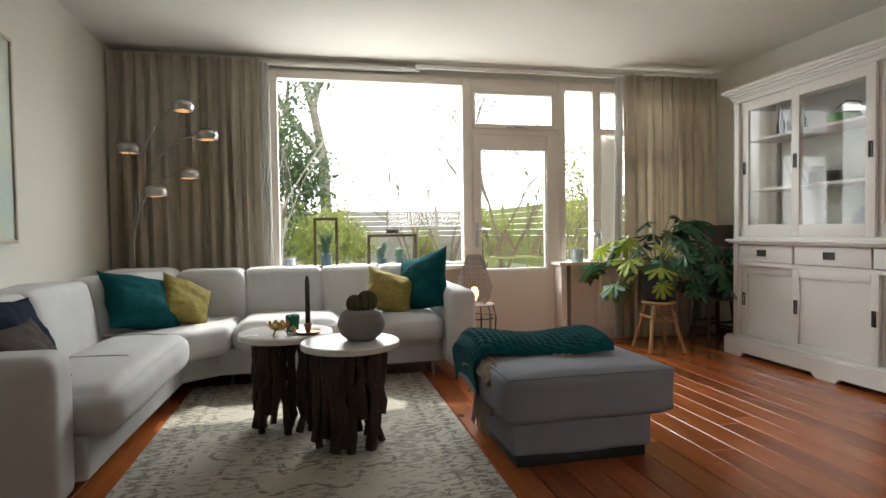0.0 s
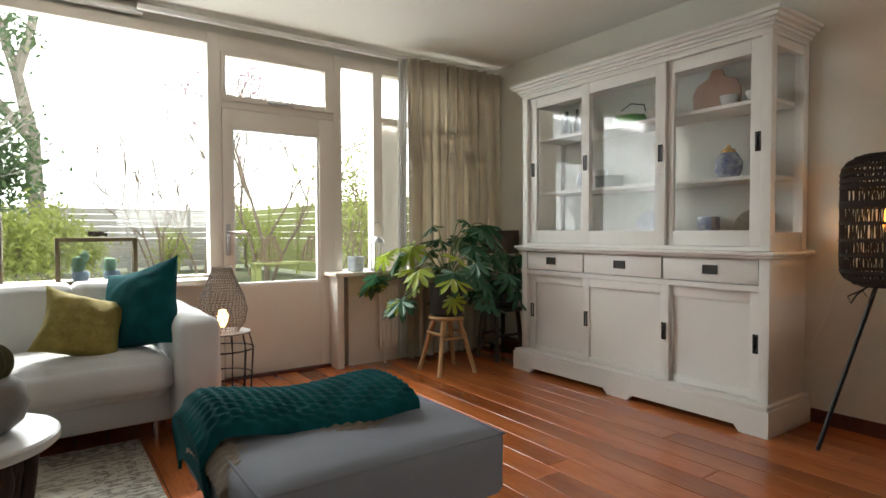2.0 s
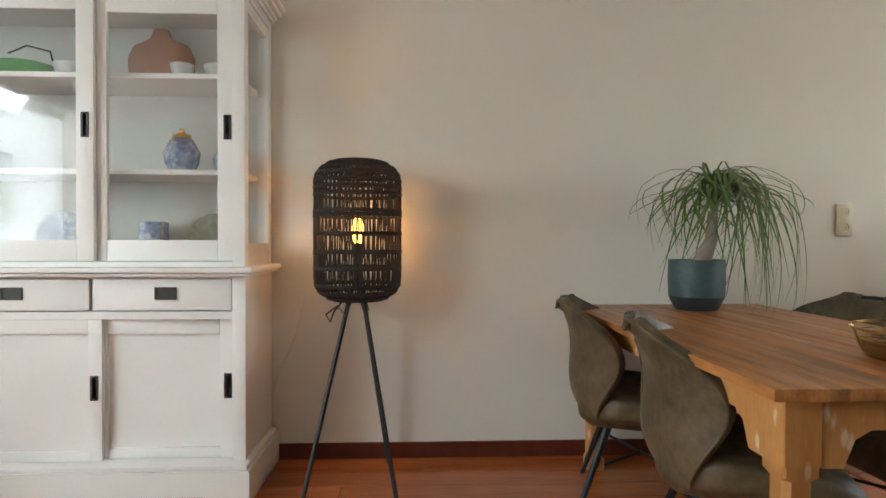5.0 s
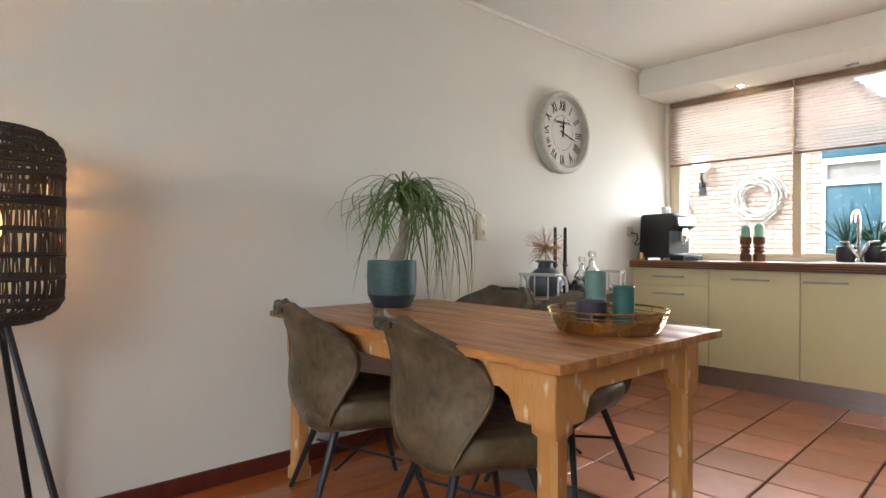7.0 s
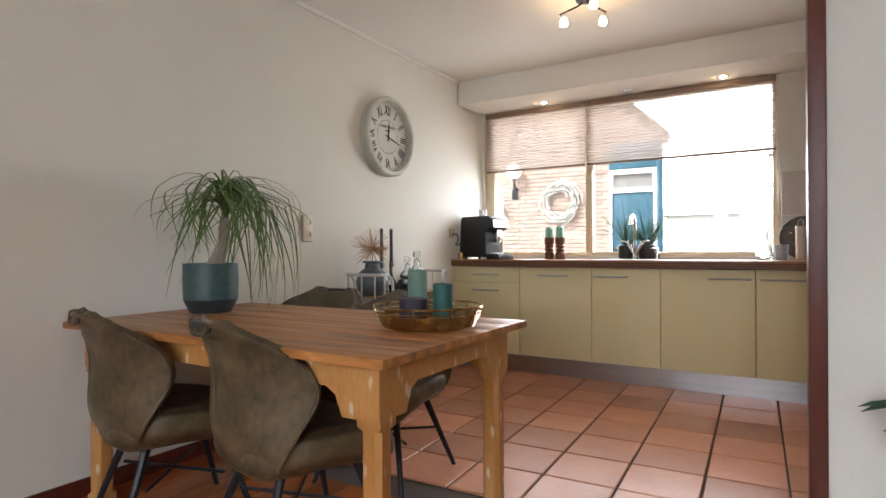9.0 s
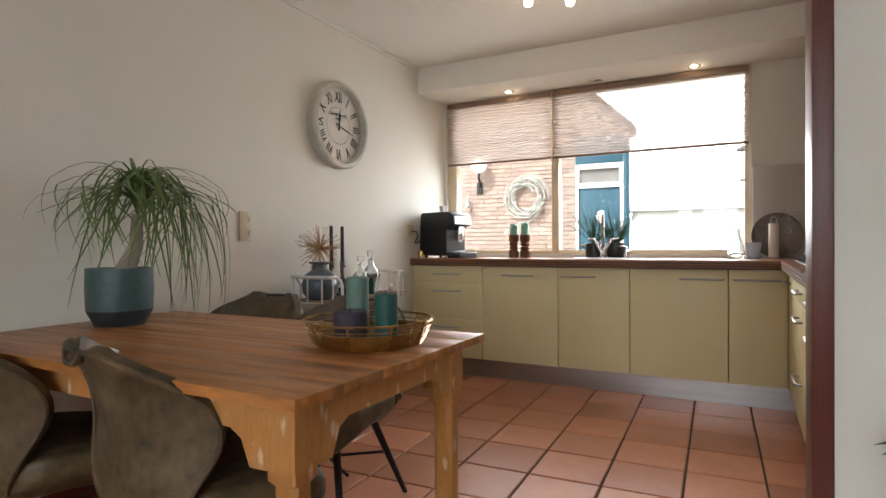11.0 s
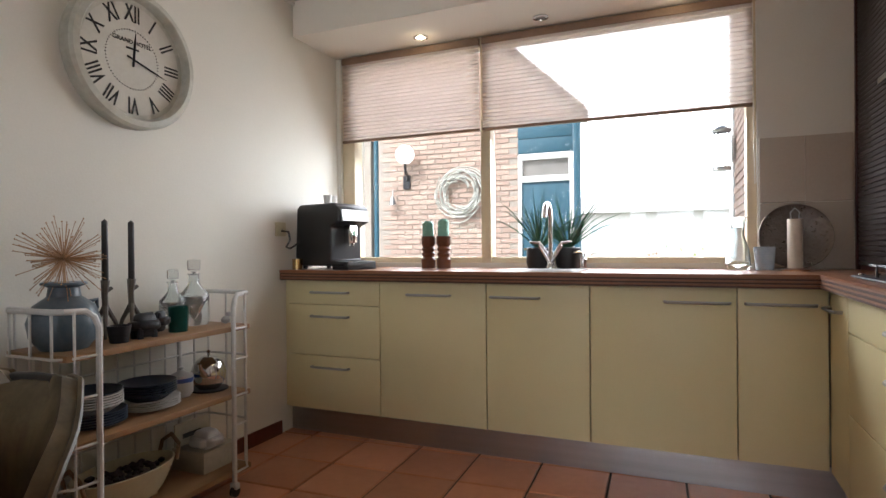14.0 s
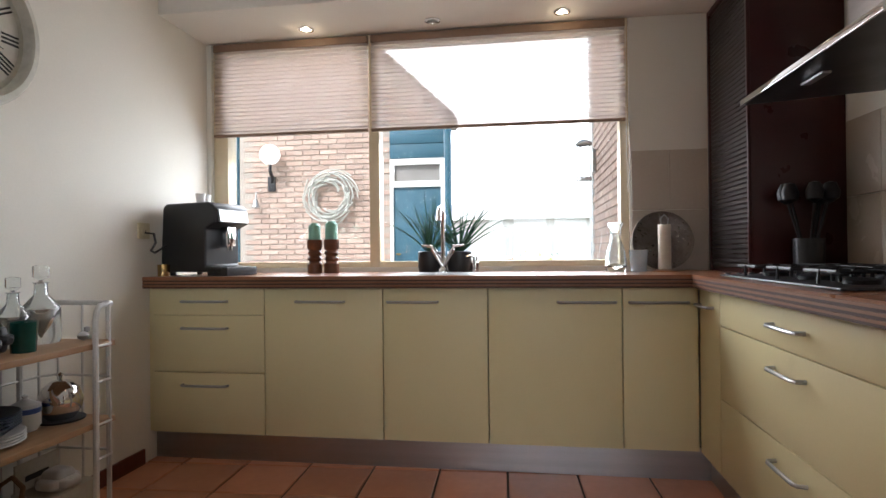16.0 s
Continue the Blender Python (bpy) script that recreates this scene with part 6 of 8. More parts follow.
def potted_lobed(x, y, z, pr, ph, n, reach, seed, label, potmt, yellow, lo=-0.25, hi=0.5):
    t = thing("potted_plant", label, "plant", x, y, z)
    rnd = random.Random(seed)
    part("pot", lathe(B(), [(0, 0), (pr * 0.85, 0), (pr, 0.02), (pr * 1.03, ph), (pr * 0.96, ph), (pr * 0.94, ph - 0.03), (0, ph - 0.03)], seg=32), potmt, t)
    for k in range(n):
        a = k * 2.399 + rnd.uniform(-.3, .3)
        q = (k + 0.5) / n
        el = lo + (hi - lo) * rnd.random()
        rr = reach * rnd.uniform(0.5, 1.0) * (1 - 0.35 * abs(el) / 0.55)
        if yellow and math.cos(a) < -0.4:
            rr, el = rr * 1.25, el * 0.6
        tip = Vector((rr * math.cos(a), rr * math.sin(a), ph + el))
        mid = Vector((tip.x * 0.45, tip.y * 0.45, ph + max(0.12, el + 0.14)))
        st = Vector((rnd.uniform(-.03, .03), rnd.uniform(-.03, .03), ph - 0.03))
        pts = [(1 - s) ** 2 * st + 2 * s * (1 - s) * mid + s * s * tip for s in [i / 8 for i in range(9)]]
        stem = part("stem", tube(B(), pts, 0.004, 5), STEM, t)
        lf = new("leaf", YMESH if (yellow and math.cos(a) < -0.25 and k % 5 < 3) else LEAFMESH[k % 3])
        lf.parent = stem
        d = (pts[-1] - pts[-3]).normalized()
        rot = Matrix.Rotation(math.atan2(d.y, d.x) - math.pi / 2, 4, 'Z') @ Matrix.Rotation(radians(rnd.uniform(-50, 5)), 4, 'X') @ Matrix.Rotation(radians(rnd.uniform(-35, 35)), 4, 'Y')
        lf.matrix_basis = Matrix.Translation(tip) @ rot @ Matrix.Scale(rnd.uniform(.85, 1.25), 4)
    return t


potted_lobed(3.905, 4.985, 0.42, 0.125, 0.24, 46, 0.50, 6, "large split-leaf plant in a black pot on a stool", BLACKP, True, -0.22, 0.46)
potted_lobed(4.55, 5.02, 0.42, 0.07, 0.12, 16, 0.22, 16, "small dark split-leaf plant on the dark stool", BLACKP, False, -0.02, 0.34)
DARKW = surf("dark_stained_wood", (0.045, 0.038, 0.034), (0.07, 0.058, 0.05), rough=0.55, bump=0.15)
ds = thing("small_stool", "low dark wooden stool behind the plant", "stool", 4.53, 5.10, 0)
part("seat", box(B(), -0.15, 0.15, -0.13, 0.13, 0.39, 0.42, 0.006), DARKW, ds)
for sx in (-1, 1):
    for sy in (-1, 1):
        part("leg", rod(B(), (sx * 0.11, sy * 0.09, 0.39), (sx * 0.14, sy * 0.12, 0), 0.018, 8), DARKW, ds)
    part("stretcher", rod(B(), (sx * 0.13, -0.10, 0.14), (sx * 0.13, 0.10, 0.14), 0.011, 8), DARKW, ds)
    part("stretcher", rod(B(), (-0.12, sx * 0.105, 0.20), (0.12, sx * 0.105, 0.20), 0.011, 8), DARKW, ds)
tl2 = thing("table_lamp", "dark turned table lamp with a taupe drum shade", "lamp", 4.60, 5.17, 0.42)
part("foot", lathe(B(), [(0, 0), (0.06, 0), (0.05, 0.03), (0.02, 0.06), (0.03, 0.13), (0.018, 0.22), (0.025, 0.30), (0.012, 0.42), (0, 0.42)]), DARKW, tl2)
part("shade", lathe(B(), [(0.15, 0.44), (0.15, 0.63), (0.147, 0.63), (0.147, 0.44), (0.15, 0.44)], seg=32), surf("taupe_shade", (0.13, 0.105, 0.085), rough=0.85, bump=0.2), tl2)

# ---- wire lamp on a wire table ----
wt2 = thing("wire_side_table", "small round black wire side table", "table", 2.35, 5.15, 0)
part("top", lathe(B(), [(0, 0.425), (0.15, 0.425), (0.152, 0.435), (0, 0.435)], seg=32), CONCRETE, wt2, "grey round top")
for k in range(12):
    a = k * math.pi / 6
    part("wire", tube(B(), [(0.145 * math.cos(a), 0.145 * math.sin(a), 0.425), (0.17 * math.cos(a), 0.17 * math.sin(a), 0.33), (0.15 * math.cos(a), 0.15 * math.sin(a), 0)], 0.004, 5), BLACKM, wt2)
for z, r in ((0.33, 0.17), (0.17, 0.16), (0.01, 0.15)):
    part("ring", tube(B(), [(r * math.cos(k * .262), r * math.sin(k * .262), z) for k in range(25)], 0.005, 5, False), BLACKM, wt2)
ml = thing("wire_mesh_lamp", "drop-shaped wire mesh lamp with a lit bulb", "lamp", 2.335, 5.13, 0.435)
MESHW = surf("grey_wire", (0.20, 0.17, 0.15), rough=0.5, metal=0.6, bump=0)
prof = [(0.09, 0.0), (0.13, 0.06), (0.145, 0.14), (0.125, 0.22), (0.09, 0.30), (0.062, 0.37), (0.055, 0.40)]
bm = B()
for k in range(36):
    for s in (1, -1):
        tube(bm, [(r * math.cos(k * .1745 + s * h * 2), r * math.sin(k * .1745 + s * h * 2), h) for r, h in prof], 0.0013, 4, False)
for i in range(26):
    h = 0.4 * i / 25
    r = np.interp(h, [p[1] for p in prof], [p[0] for p in prof])
    tube(bm, [(r * math.cos(k * .262), r * math.sin(k * .262), h) for k in range(25)], 0.0013, 4, False)
tagged(part("mesh", bm, MESHW, ml), kind="stuff")
part("bulb", lathe(B(), [(0.012, 0.03), (0.03, 0.07), (0.035, 0.10), (0.02, 0.135), (0, 0.14)], seg=16), glow("amber_bulb", (1.0, 0.55, 0.22), 9), ml, "lit amber bulb")

# ---- window sill things ----
GOLDW = surf("antique_gold_wood", (0.10, 0.07, 0.03), (0.15, 0.11, 0.05), rough=0.5, bump=0.15)
CACT = surf("cactus_green", (0.10, 0.19, 0.12), (0.14, 0.25, 0.16), rough=0.7, bump=0.3)
BLUEPOT = surf("blue_grey_pot", (0.16, 0.24, 0.31), rough=0.5)


def glass_box(x0, x1, z1, label):
    g = thing("glass_display_box", label, "display box", 0, 0, 0.735, group="framed glass boxes")
    y0, y1, t = 5.47, 5.57, 0.023
    h = z1 - 0.735
    for y in (y0, y1 - t):
        for a in ((x0, x0 + t, 0, h), (x1 - t, x1, 0, h), (x0 + t, x1 - t, 0, t), (x0 + t, x1 - t, h - t, h)):
            part("bar", box(B(), a[0], a[1], y, y + t, a[2], a[3], 0.002), GOLDW, g)
    bm = B()
    for x in (x0, x1 - t):
        box(bm, x, x + t, y0 + t, y1 - t, 0, t)
        box(bm, x, x + t, y0 + t, y1 - t, h - t, h)
    part("side_bar", bm, GOLDW, g)
    part("pane", box(B(), x0 + t, x1 - t, y0 + 0.008, y0 + 0.010, t, h - t), GLASS, g, smooth=False).visible_shadow = False
    return g


glass_box(1.068, 1.266, 1.155, "tall gold-framed glass box with an aloe")
glass_box(1.507, 1.925, 1.012, "wide gold-framed glass box with small cacti")
al = thing("aloe", "small aloe in a blue-grey pot inside the box", "plant", 1.167, 5.522, 0.754)
part("pot", lathe(B(), [(0, 0), (0.04, 0), (0.05, 0.10), (0.044, 0.10), (0, 0.09)]), BLUEPOT, al)
for k in range(11):
    a = k * 2.4
    part("leaf", tube(B(), [(0.01 * math.cos(a), 0.01 * math.sin(a), 0.09), (0.03 * math.cos(a), 0.022 * math.sin(a), 0.19), (0.062 * math.cos(a), 0.03 * math.sin(a), 0.27 + 0.02 * (k % 3))], [0.012, 0.009, 0.001], 6), CACT, al)
for x, h in ((1.63, 0.0), (1.79, -0.01)):
    ca = thing("small_cactus", "small cactus in a blue-grey bowl inside the box", "plant", x, 5.522, 0.754)
    part("pot", lathe(B(), [(0, 0), (0.035, 0), (0.048, 0.03), (0.04, 0.06), (0, 0.055)]), BLUEPOT, ca)
    part("body", lathe(B(), [(0.0, 0.05), (0.03, 0.06), (0.038, 0.10), (0.028, 0.14), (0, 0.15)], -0.01, 0, h), CACT, ca)
    if h == 0:
        part("pad", lathe(B(), [(0.0, 0.10), (0.02, 0.12), (0.025, 0.16), (0, 0.19)], 0.022, 0, 0), CACT, ca)
bm = B()
rnd = random.Random(11)
for k in range(26):
    a = rnd.uniform(0, 6.28)
    tube(bm, [(1.72 + 0.05 * math.cos(a + t * .5), 5.52 + 0.035 * math.sin(a + t * .5), 1.018 + 0.02 * rnd.random() + 0.006 * t * (k % 2)) for t in range(5)], 0.002, 4)
single("twig_nest", bm, BARK, "small twig nest on the glass box", "nest", kind="stuff")
CUPW = surf("white_pattern_ceramic", (0.66, 0.68, 0.69), (0.38, 0.46, 0.55), rough=0.3, scale=30, bump=0)
for x, y, r, h, lab in ((0.87, 5.55, 0.045, 0.09, "small striped white pot on the window sill"), (3.44, 5.55, 0.062, 0.115, "white patterned tealight glass on the side sill"), (2.13, 5.56, 0.03, 0.05, "small pale dried flower bowl on the sill")):
    single("ceramic_pot", lathe(B(), [(0, 0), (r * 0.85, 0), (r, 0.01), (r, h), (r * 0.9, h), (r * 0.88, 0.015), (0, 0.015)], seg=24), CUPW, lab, "pot").location = (x, y, 0.7355)
mlan = thing("metal_lantern", "slender grey metal lantern with a ring handle", "lantern", 3.62, 5.53, 0.7355)
part("base", lathe(B(), [(0, 0), (0.065, 0), (0.065, 0.02), (0, 0.02)]), STEEL, mlan)
for k in range(4):
    a = k * math.pi / 2 + .7
    part("bar", rod(B(), (0.05 * math.cos(a), 0.05 * math.sin(a), 0.02), (0.05 * math.cos(a), 0.05 * math.sin(a), 0.22), 0.004, 6), STEEL, mlan)
part("cap", lathe(B(), [(0.06, 0.22), (0.045, 0.25), (0.015, 0.27), (0, 0.27)]), STEEL, mlan)
part("ring", tube(B(), [(0.055 * math.sin(k * .4), 0, 0.325 - 0.055 * math.cos(k * .4)) for k in range(17)], 0.003, 5), STEEL, mlan)

# ---- on the coffee tables ----
pot = thing("cactus_pot", "squat grey concrete bowl with two ball cacti", "plant", 1.30, 3.44, 0.515)
part("bowl", lathe(B(), [(0, 0), (0.065, 0), (0.10, 0.03), (0.115, 0.075), (0.10, 0.125), (0.075, 0.145), (0.06, 0.145), (0.06, 0.12), (0, 0.12)], seg=36), CONCRETE, pot)
BALL = surf("ball_cactus", (0.06, 0.065, 0.03), (0.11, 0.10, 0.05), rough=0.9, scale=20, bump=0.8)
for x, y, r in ((-0.03, 0.0, 0.038), (0.03, 0.005, 0.047)):
    bm = B()
    sheet(bm, lambda u, v: (x + r * (1 + .09 * math.cos(u * 6.2832 * 14)) * math.sin(v * 3.1416) * math.cos(u * 6.2832), y + r * (1 + .09 * math.cos(u * 6.2832 * 14)) * math.sin(v * 3.1416) * math.sin(u * 6.2832), 0.135 + r * 1.0 - r * 1.15 * math.cos(v * 3.1416)), 84, 10, 0, True)
    part("cactus", bm, BALL, pot, "ribbed ball cactus")
cs = thing("candlestick", "brass chamber candlestick with a tall black candle", "candle", 1.045, 3.68, 0.515)
COPPER = surf("aged_copper", (0.45, 0.26, 0.15), rough=0.3, metal=1)
part("dish", lathe(B(), [(0, 0), (0.05, 0), (0.068, 0.012), (0.064, 0.014), (0.045, 0.005), (0.012, 0.006), (0.016, 0.03), (0.024, 0.055), (0.018, 0.055), (0, 0.03)]), COPPER, cs)
part("handle", tube(B(), [(-0.06, 0, 0.01), (-0.09, 0, 0.03), (-0.075, 0, 0.04), (-0.06, 0, 0.02)], 0.004), COPPER, cs)
part("candle", lathe(B(), [(0.013, 0.04), (0.012, 0.27), (0.006, 0.295), (0, 0.30)], seg=16), BLACKP, cs, "tall black candle")
GREENG = surf("green_glass", (0.02, 0.20, 0.12), (0.03, 0.25, 0.15), rough=0.15, bump=0, trans=0.4)
single("tealight_glass", lathe(B(), [(0, 0), (0.032, 0), (0.038, 0.085), (0.034, 0.085), (0.029, 0.01), (0, 0.01)]), GREENG, "green glass tealight holder on the table", "glass").location = (0.965, 3.77, 0.515)
bw = thing("brass_bowl", "small brass lotus bowl on three feet", "bowl", 0.90, 3.66, 0.515)
bm = B()
sheet(bm, lambda u, v: ((0.02 + 0.035 * v ** .7) * math.cos(u * 6.2832), (0.02 + 0.035 * v ** .7) * math.sin(u * 6.2832), 0.025 + 0.038 * v + 0.010 * v * math.cos(u * 6.2832 * 10)), 60, 6, 0.002, True)
part("bowl", bm, BRASS, bw)
for k in range(3):
    a = k * 2.1
    part("foot", tube(B(), [(0.025 * math.cos(a), 0.025 * math.sin(a), 0.03), (0.04 * math.cos(a), 0.04 * math.sin(a), 0.015), (0.045 * math.cos(a), 0.045 * math.sin(a), 0.0)], 0.004, 6), BRASS, bw)

# ---- on the dining table ----
dp = thing("ponytail_palm", "ponytail palm with long arching leaves in a blue-green pot", "plant", 4.69, 1.01, TH)
DPOT = surf("glazed_teal_pot", (0.022, 0.062, 0.07), (0.075, 0.12, 0.115), rough=0.45, scale=5, fine=50, bump=0.2)
DPOTB = surf("glazed_dark_pot", (0.02, 0.028, 0.035), (0.03, 0.04, 0.05), rough=0.5, bump=0.2)
part("pot", lathe(B(), [(0.116, 0.06), (0.119, 0.14), (0.117, 0.22), (0.108, 0.22), (0.106, 0.19), (0, 0.19)], seg=36), DPOT, dp)
part("pot_foot", lathe(B(), [(0, 0), (0.088, 0), (0.115, 0.056), (0.116, 0.06)], seg=36), DPOTB, dp, "dark glazed pot base")
part("trunk", tube(B(), [(0.0, -0.01, 0.18), (-0.005, -0.035, 0.24), (-0.01, -0.062, 0.31), (-0.01, -0.068, 0.43)], [0.045, 0.034, 0.026, 0.020], 10), TRUNK, dp)
rnd = random.Random(8)
for k in range(125):
    a = rnd.uniform(0, 6.2832)
    hang = k % 5 < 2
    if hang:
        a = rnd.gauss(-1.65, 0.6)
    rise = rnd.uniform(0.07, 0.20)
    reach = rnd.uniform(0.10, 0.33)
    drop = rnd.uniform(0.30, 0.60) if hang else rnd.uniform(0.08, 0.30)
    tip_out = rnd.uniform(0.0, 0.10)
    twist = rnd.uniform(-1.1, 1.1)
    q0 = Vector((-0.01, -0.068, 0.40 + rnd.uniform(0, 0.05)))
    pts = []
    for i in range(15):
        t = i / 14
        # an arch up and over, then a long hanging tail
        if t < 0.5:
            w = t / 0.5
            out, up = reach * (1 - math.cos(w * math.pi / 2 * 1.25)) / (1 - math.cos(math.pi / 2 * 1.25)), rise * math.sin(w * math.pi * 0.80) / math.sin(math.pi * 0.5)
        else:
            w = (t - 0.5) / 0.5
            out, up = reach + tip_out * w ** 1.5 * 0.6 + 0.02 * math.sin(w * 3), rise * math.sin(math.pi * 0.80) - drop * w ** 1.15
        b = a + twist * t * t
        q = q0 + Vector((out * math.cos(b), out * math.sin(b), up))
        q.x = min(q.x, 0.25)
        q.z = max(q.z, 0.006)
        pts.append(q)
    side = Vector((-math.sin(a), math.cos(a), 0))
    bm = B()
    prev = None
    for i, q in enumerate(pts):
        w = 0.0052 * (1 - (i / 14) ** 3) + 0.0006
        cur = (bm.verts.new(q - side * w), bm.verts.new(q + Vector((0, 0, 0.002))), bm.verts.new(q + side * w))
        if prev:
            bm.faces.new((prev[0], prev[1], cur[1], cur[0]))
            bm.faces.new((prev[1], prev[2], cur[2], cur[1]))
        prev = cur
    part("leaf", bm, GRASSLEAF, dp, smooth=True)
tr = thing("wire_tray", "round brass wire tray with candles on the dining table", "tray", 3.565, 0.94, TH)
part("base", lathe(B(), [(0, 0.004), (0.15, 0.004), (0.155, 0.008), (0, 0.008)], seg=40), surf("dark_tray", (0.05, 0.04, 0.035), rough=0.3), tr, "dark plate in the tray")
for z in [0.006 + 0.0042 * i for i in range(11)] + [0.058, 0.074, 0.0775]:
    r = 0.155 + 0.042 * (z / 0.078) ** .6
    part("wire", tube(B(), [(r * math.cos(k * .1309), r * math.sin(k * .1309), z) for k in range(49)], 0.0019, 5, False), BRASS, tr)
for k in range(10):
    a = k * .6283
    part("binding", tube(B(), [((0.157 + 0.042 * (i / 6) ** .6) * math.cos(a), (0.157 + 0.042 * (i / 6) ** .6) * math.sin(a), 0.004 + 0.075 * i / 6) for i in range(7)], 0.003, 5), BRASS, tr)


def candle(x, y, z, r, h, mt, label):
    c = thing("pillar_candle", label, "candle", x, y, z)
    part("wax", lathe(B(), [(0, 0), (r, 0), (r, h - 0.004), (r - 0.005, h), (r * 0.4, h - 0.003), (0, h - 0.005)], seg=28, wob=0.008), mt, c)
    part("wick", rod(B(), (0, 0, h - 0.006), (0.001, 0, h + 0.01), 0.0015, 5), BLACKP, c)


MINT = surf("mint_wax", (0.14, 0.24, 0.20), (0.10, 0.185, 0.155), rough=0.5, scale=14, bump=0.2)
PURP = surf("plum_wax", (0.05, 0.042, 0.062), (0.03, 0.026, 0.04), rough=0.6, scale=14, bump=0.4)
TEALW = surf("teal_wax", (0.022, 0.098, 0.082), (0.016, 0.072, 0.062), rough=0.5, scale=14, bump=0.2)
candle(3.655, 0.875, TH + 0.009, 0.037, 0.19, MINT, "tall mint green pillar candle in the tray")
candle(3.60, 0.985, TH + 0.009, 0.050, 0.095, PURP, "wide dark plum pillar candle in the tray")
candle(3.525, 0.905, TH + 0.009, 0.036, 0.145, TEALW, "ribbed teal pillar candle in the tray")


# ---- clock ----
def letters(text, size, material, bold=0.0):
    cu = bpy.data.curves.new("text", 'FONT')
    cu.body, cu.size, cu.align_x, cu.align_y, cu.extrude = text, size, 'CENTER', 'CENTER', 0.0006
    cu.offset = bold
    tmp = bpy.data.objects.new("text", cu)
    scene.collection.objects.link(tmp)
    me = bpy.data.meshes.new_from_object(tmp.evaluated_get(bpy.context.evaluated_depsgraph_get()))
    bpy.data.objects.remove(tmp)
    me.materials.append(material)
    return me


ck = thing("wall_clock", "large round weathered white clock with Roman numerals", "clock")
ck.matrix_basis = pose(WX, -0.655, 1.835, 90, 0, -90)
CLF = surf("weathered_white_metal", (0.56, 0.55, 0.48), (0.40, 0.39, 0.33), rough=0.6, scale=7, fine=40, bump=0.3)
CFACE = surf("clock_face", (0.60, 0.58, 0.52), (0.53, 0.51, 0.45), rough=0.7, scale=4, bump=0.05)
part("rim", lathe(B(), [(0.225, 0.0), (0.285, 0.0), (0.288, 0.055), (0.278, 0.068), (0.255, 0.072), (0.248, 0.062), (0.245, 0.03), (0.225, 0.03)], seg=64), CLF, ck)
part("dial", lathe(B(), [(0, 0.026), (0.247, 0.026), (0.247, 0.022), (0, 0.022)], seg=48), CFACE, ck)
INK = surf("black_ink", (0.02, 0.02, 0.02), rough=0.7, bump=0)
for k, s in enumerate(("XII", "I", "II", "III", "IIII", "V", "VI", "VII", "VIII", "IX", "X", "XI")):
    ob = new("numeral", letters(s, 0.108, INK, 0.0016))
    ob.parent = ck
    a = k * math.pi / 6
    ob.matrix_basis = pose(0.190 * math.sin(a), 0.190 * math.cos(a), 0.0275, 0, 0, -30 * k)
    ob.scale = (0.56, 1.0, 1)
bm = B()
for k in range(60):
    a = k * math.pi / 30
    rod(bm, (0.118 * math.sin(a), 0.118 * math.cos(a), 0.0275), (0.124 * math.sin(a), 0.124 * math.cos(a), 0.0275), 0.0015, 4)
part("minute_marks", bm, INK, ck)
part("small_print", box(B(), -0.03, 0.03, 0.041, 0.049, 0.0268, 0.0274), INK, ck)
ob = new("lettering", letters("GRAND HOTEL", 0.026, INK))
ob.parent = ck
ob.location = (0, 0.072, 0.0275)
for a, r, w in ((radians(5), 0.11, 0.005), (radians(106), 0.165, 0.004)):
    bm = B()
    tube(bm, [(-0.03 * math.sin(a), -0.03 * math.cos(a), 0.034), (r * 0.55 * math.sin(a), r * 0.55 * math.cos(a), 0.034), (r * math.sin(a), r * math.cos(a), 0.034)], [w, w, 0.001], 6)
    part("pointer", bm, BLACKM, ck)

# sockets
SOCK = surf("cream_plastic", (0.62, 0.56, 0.38), rough=0.4, bump=0)


def socket(y, z, n, label):
    s = thing("wall_socket", label, "socket", WX, y, z)
    part("plate", box(B(), -0.012, 0, -0.041, 0.041, -0.04 * n, 0.04 * n, 0.004), SOCK, s)
    for k in range(n):
        zc = (k - (n - 1) / 2) * 0.075
        sk2 = part("cup", lathe(B(), [(0.022, 0), (0.024, 0.003), (0.020, 0.003), (0.018, -0.004), (0, -0.004)], seg=20), SOCK, s)
        sk2.matrix_basis = pose(-0.012, 0, zc, 0, -90, 0)
        part("pin_hole", box(B(), -0.0125, -0.0115, -0.008, -0.004, zc - 0.003, zc + 0.003), BLACKP, s)
    return s


socket(0.135, 1.149, 2, "cream double wall socket beside the dining table")
socket(-1.607, 1.16, 1, "cream wall socket with a black plug")
single("coffee_machine_cable", tube(B(), [(4.945, -1.607, 1.15), (4.90, -1.61, 1.145), (4.89, -1.61, 1.10), (4.91, -1.60, 1.06), (4.93, -1.66, 1.05), (4.92, -1.72, 1.08), (4.90, -1.78, 1.10)], 0.006, 6), BLACKP, "black curled power cable with plug", "cable")

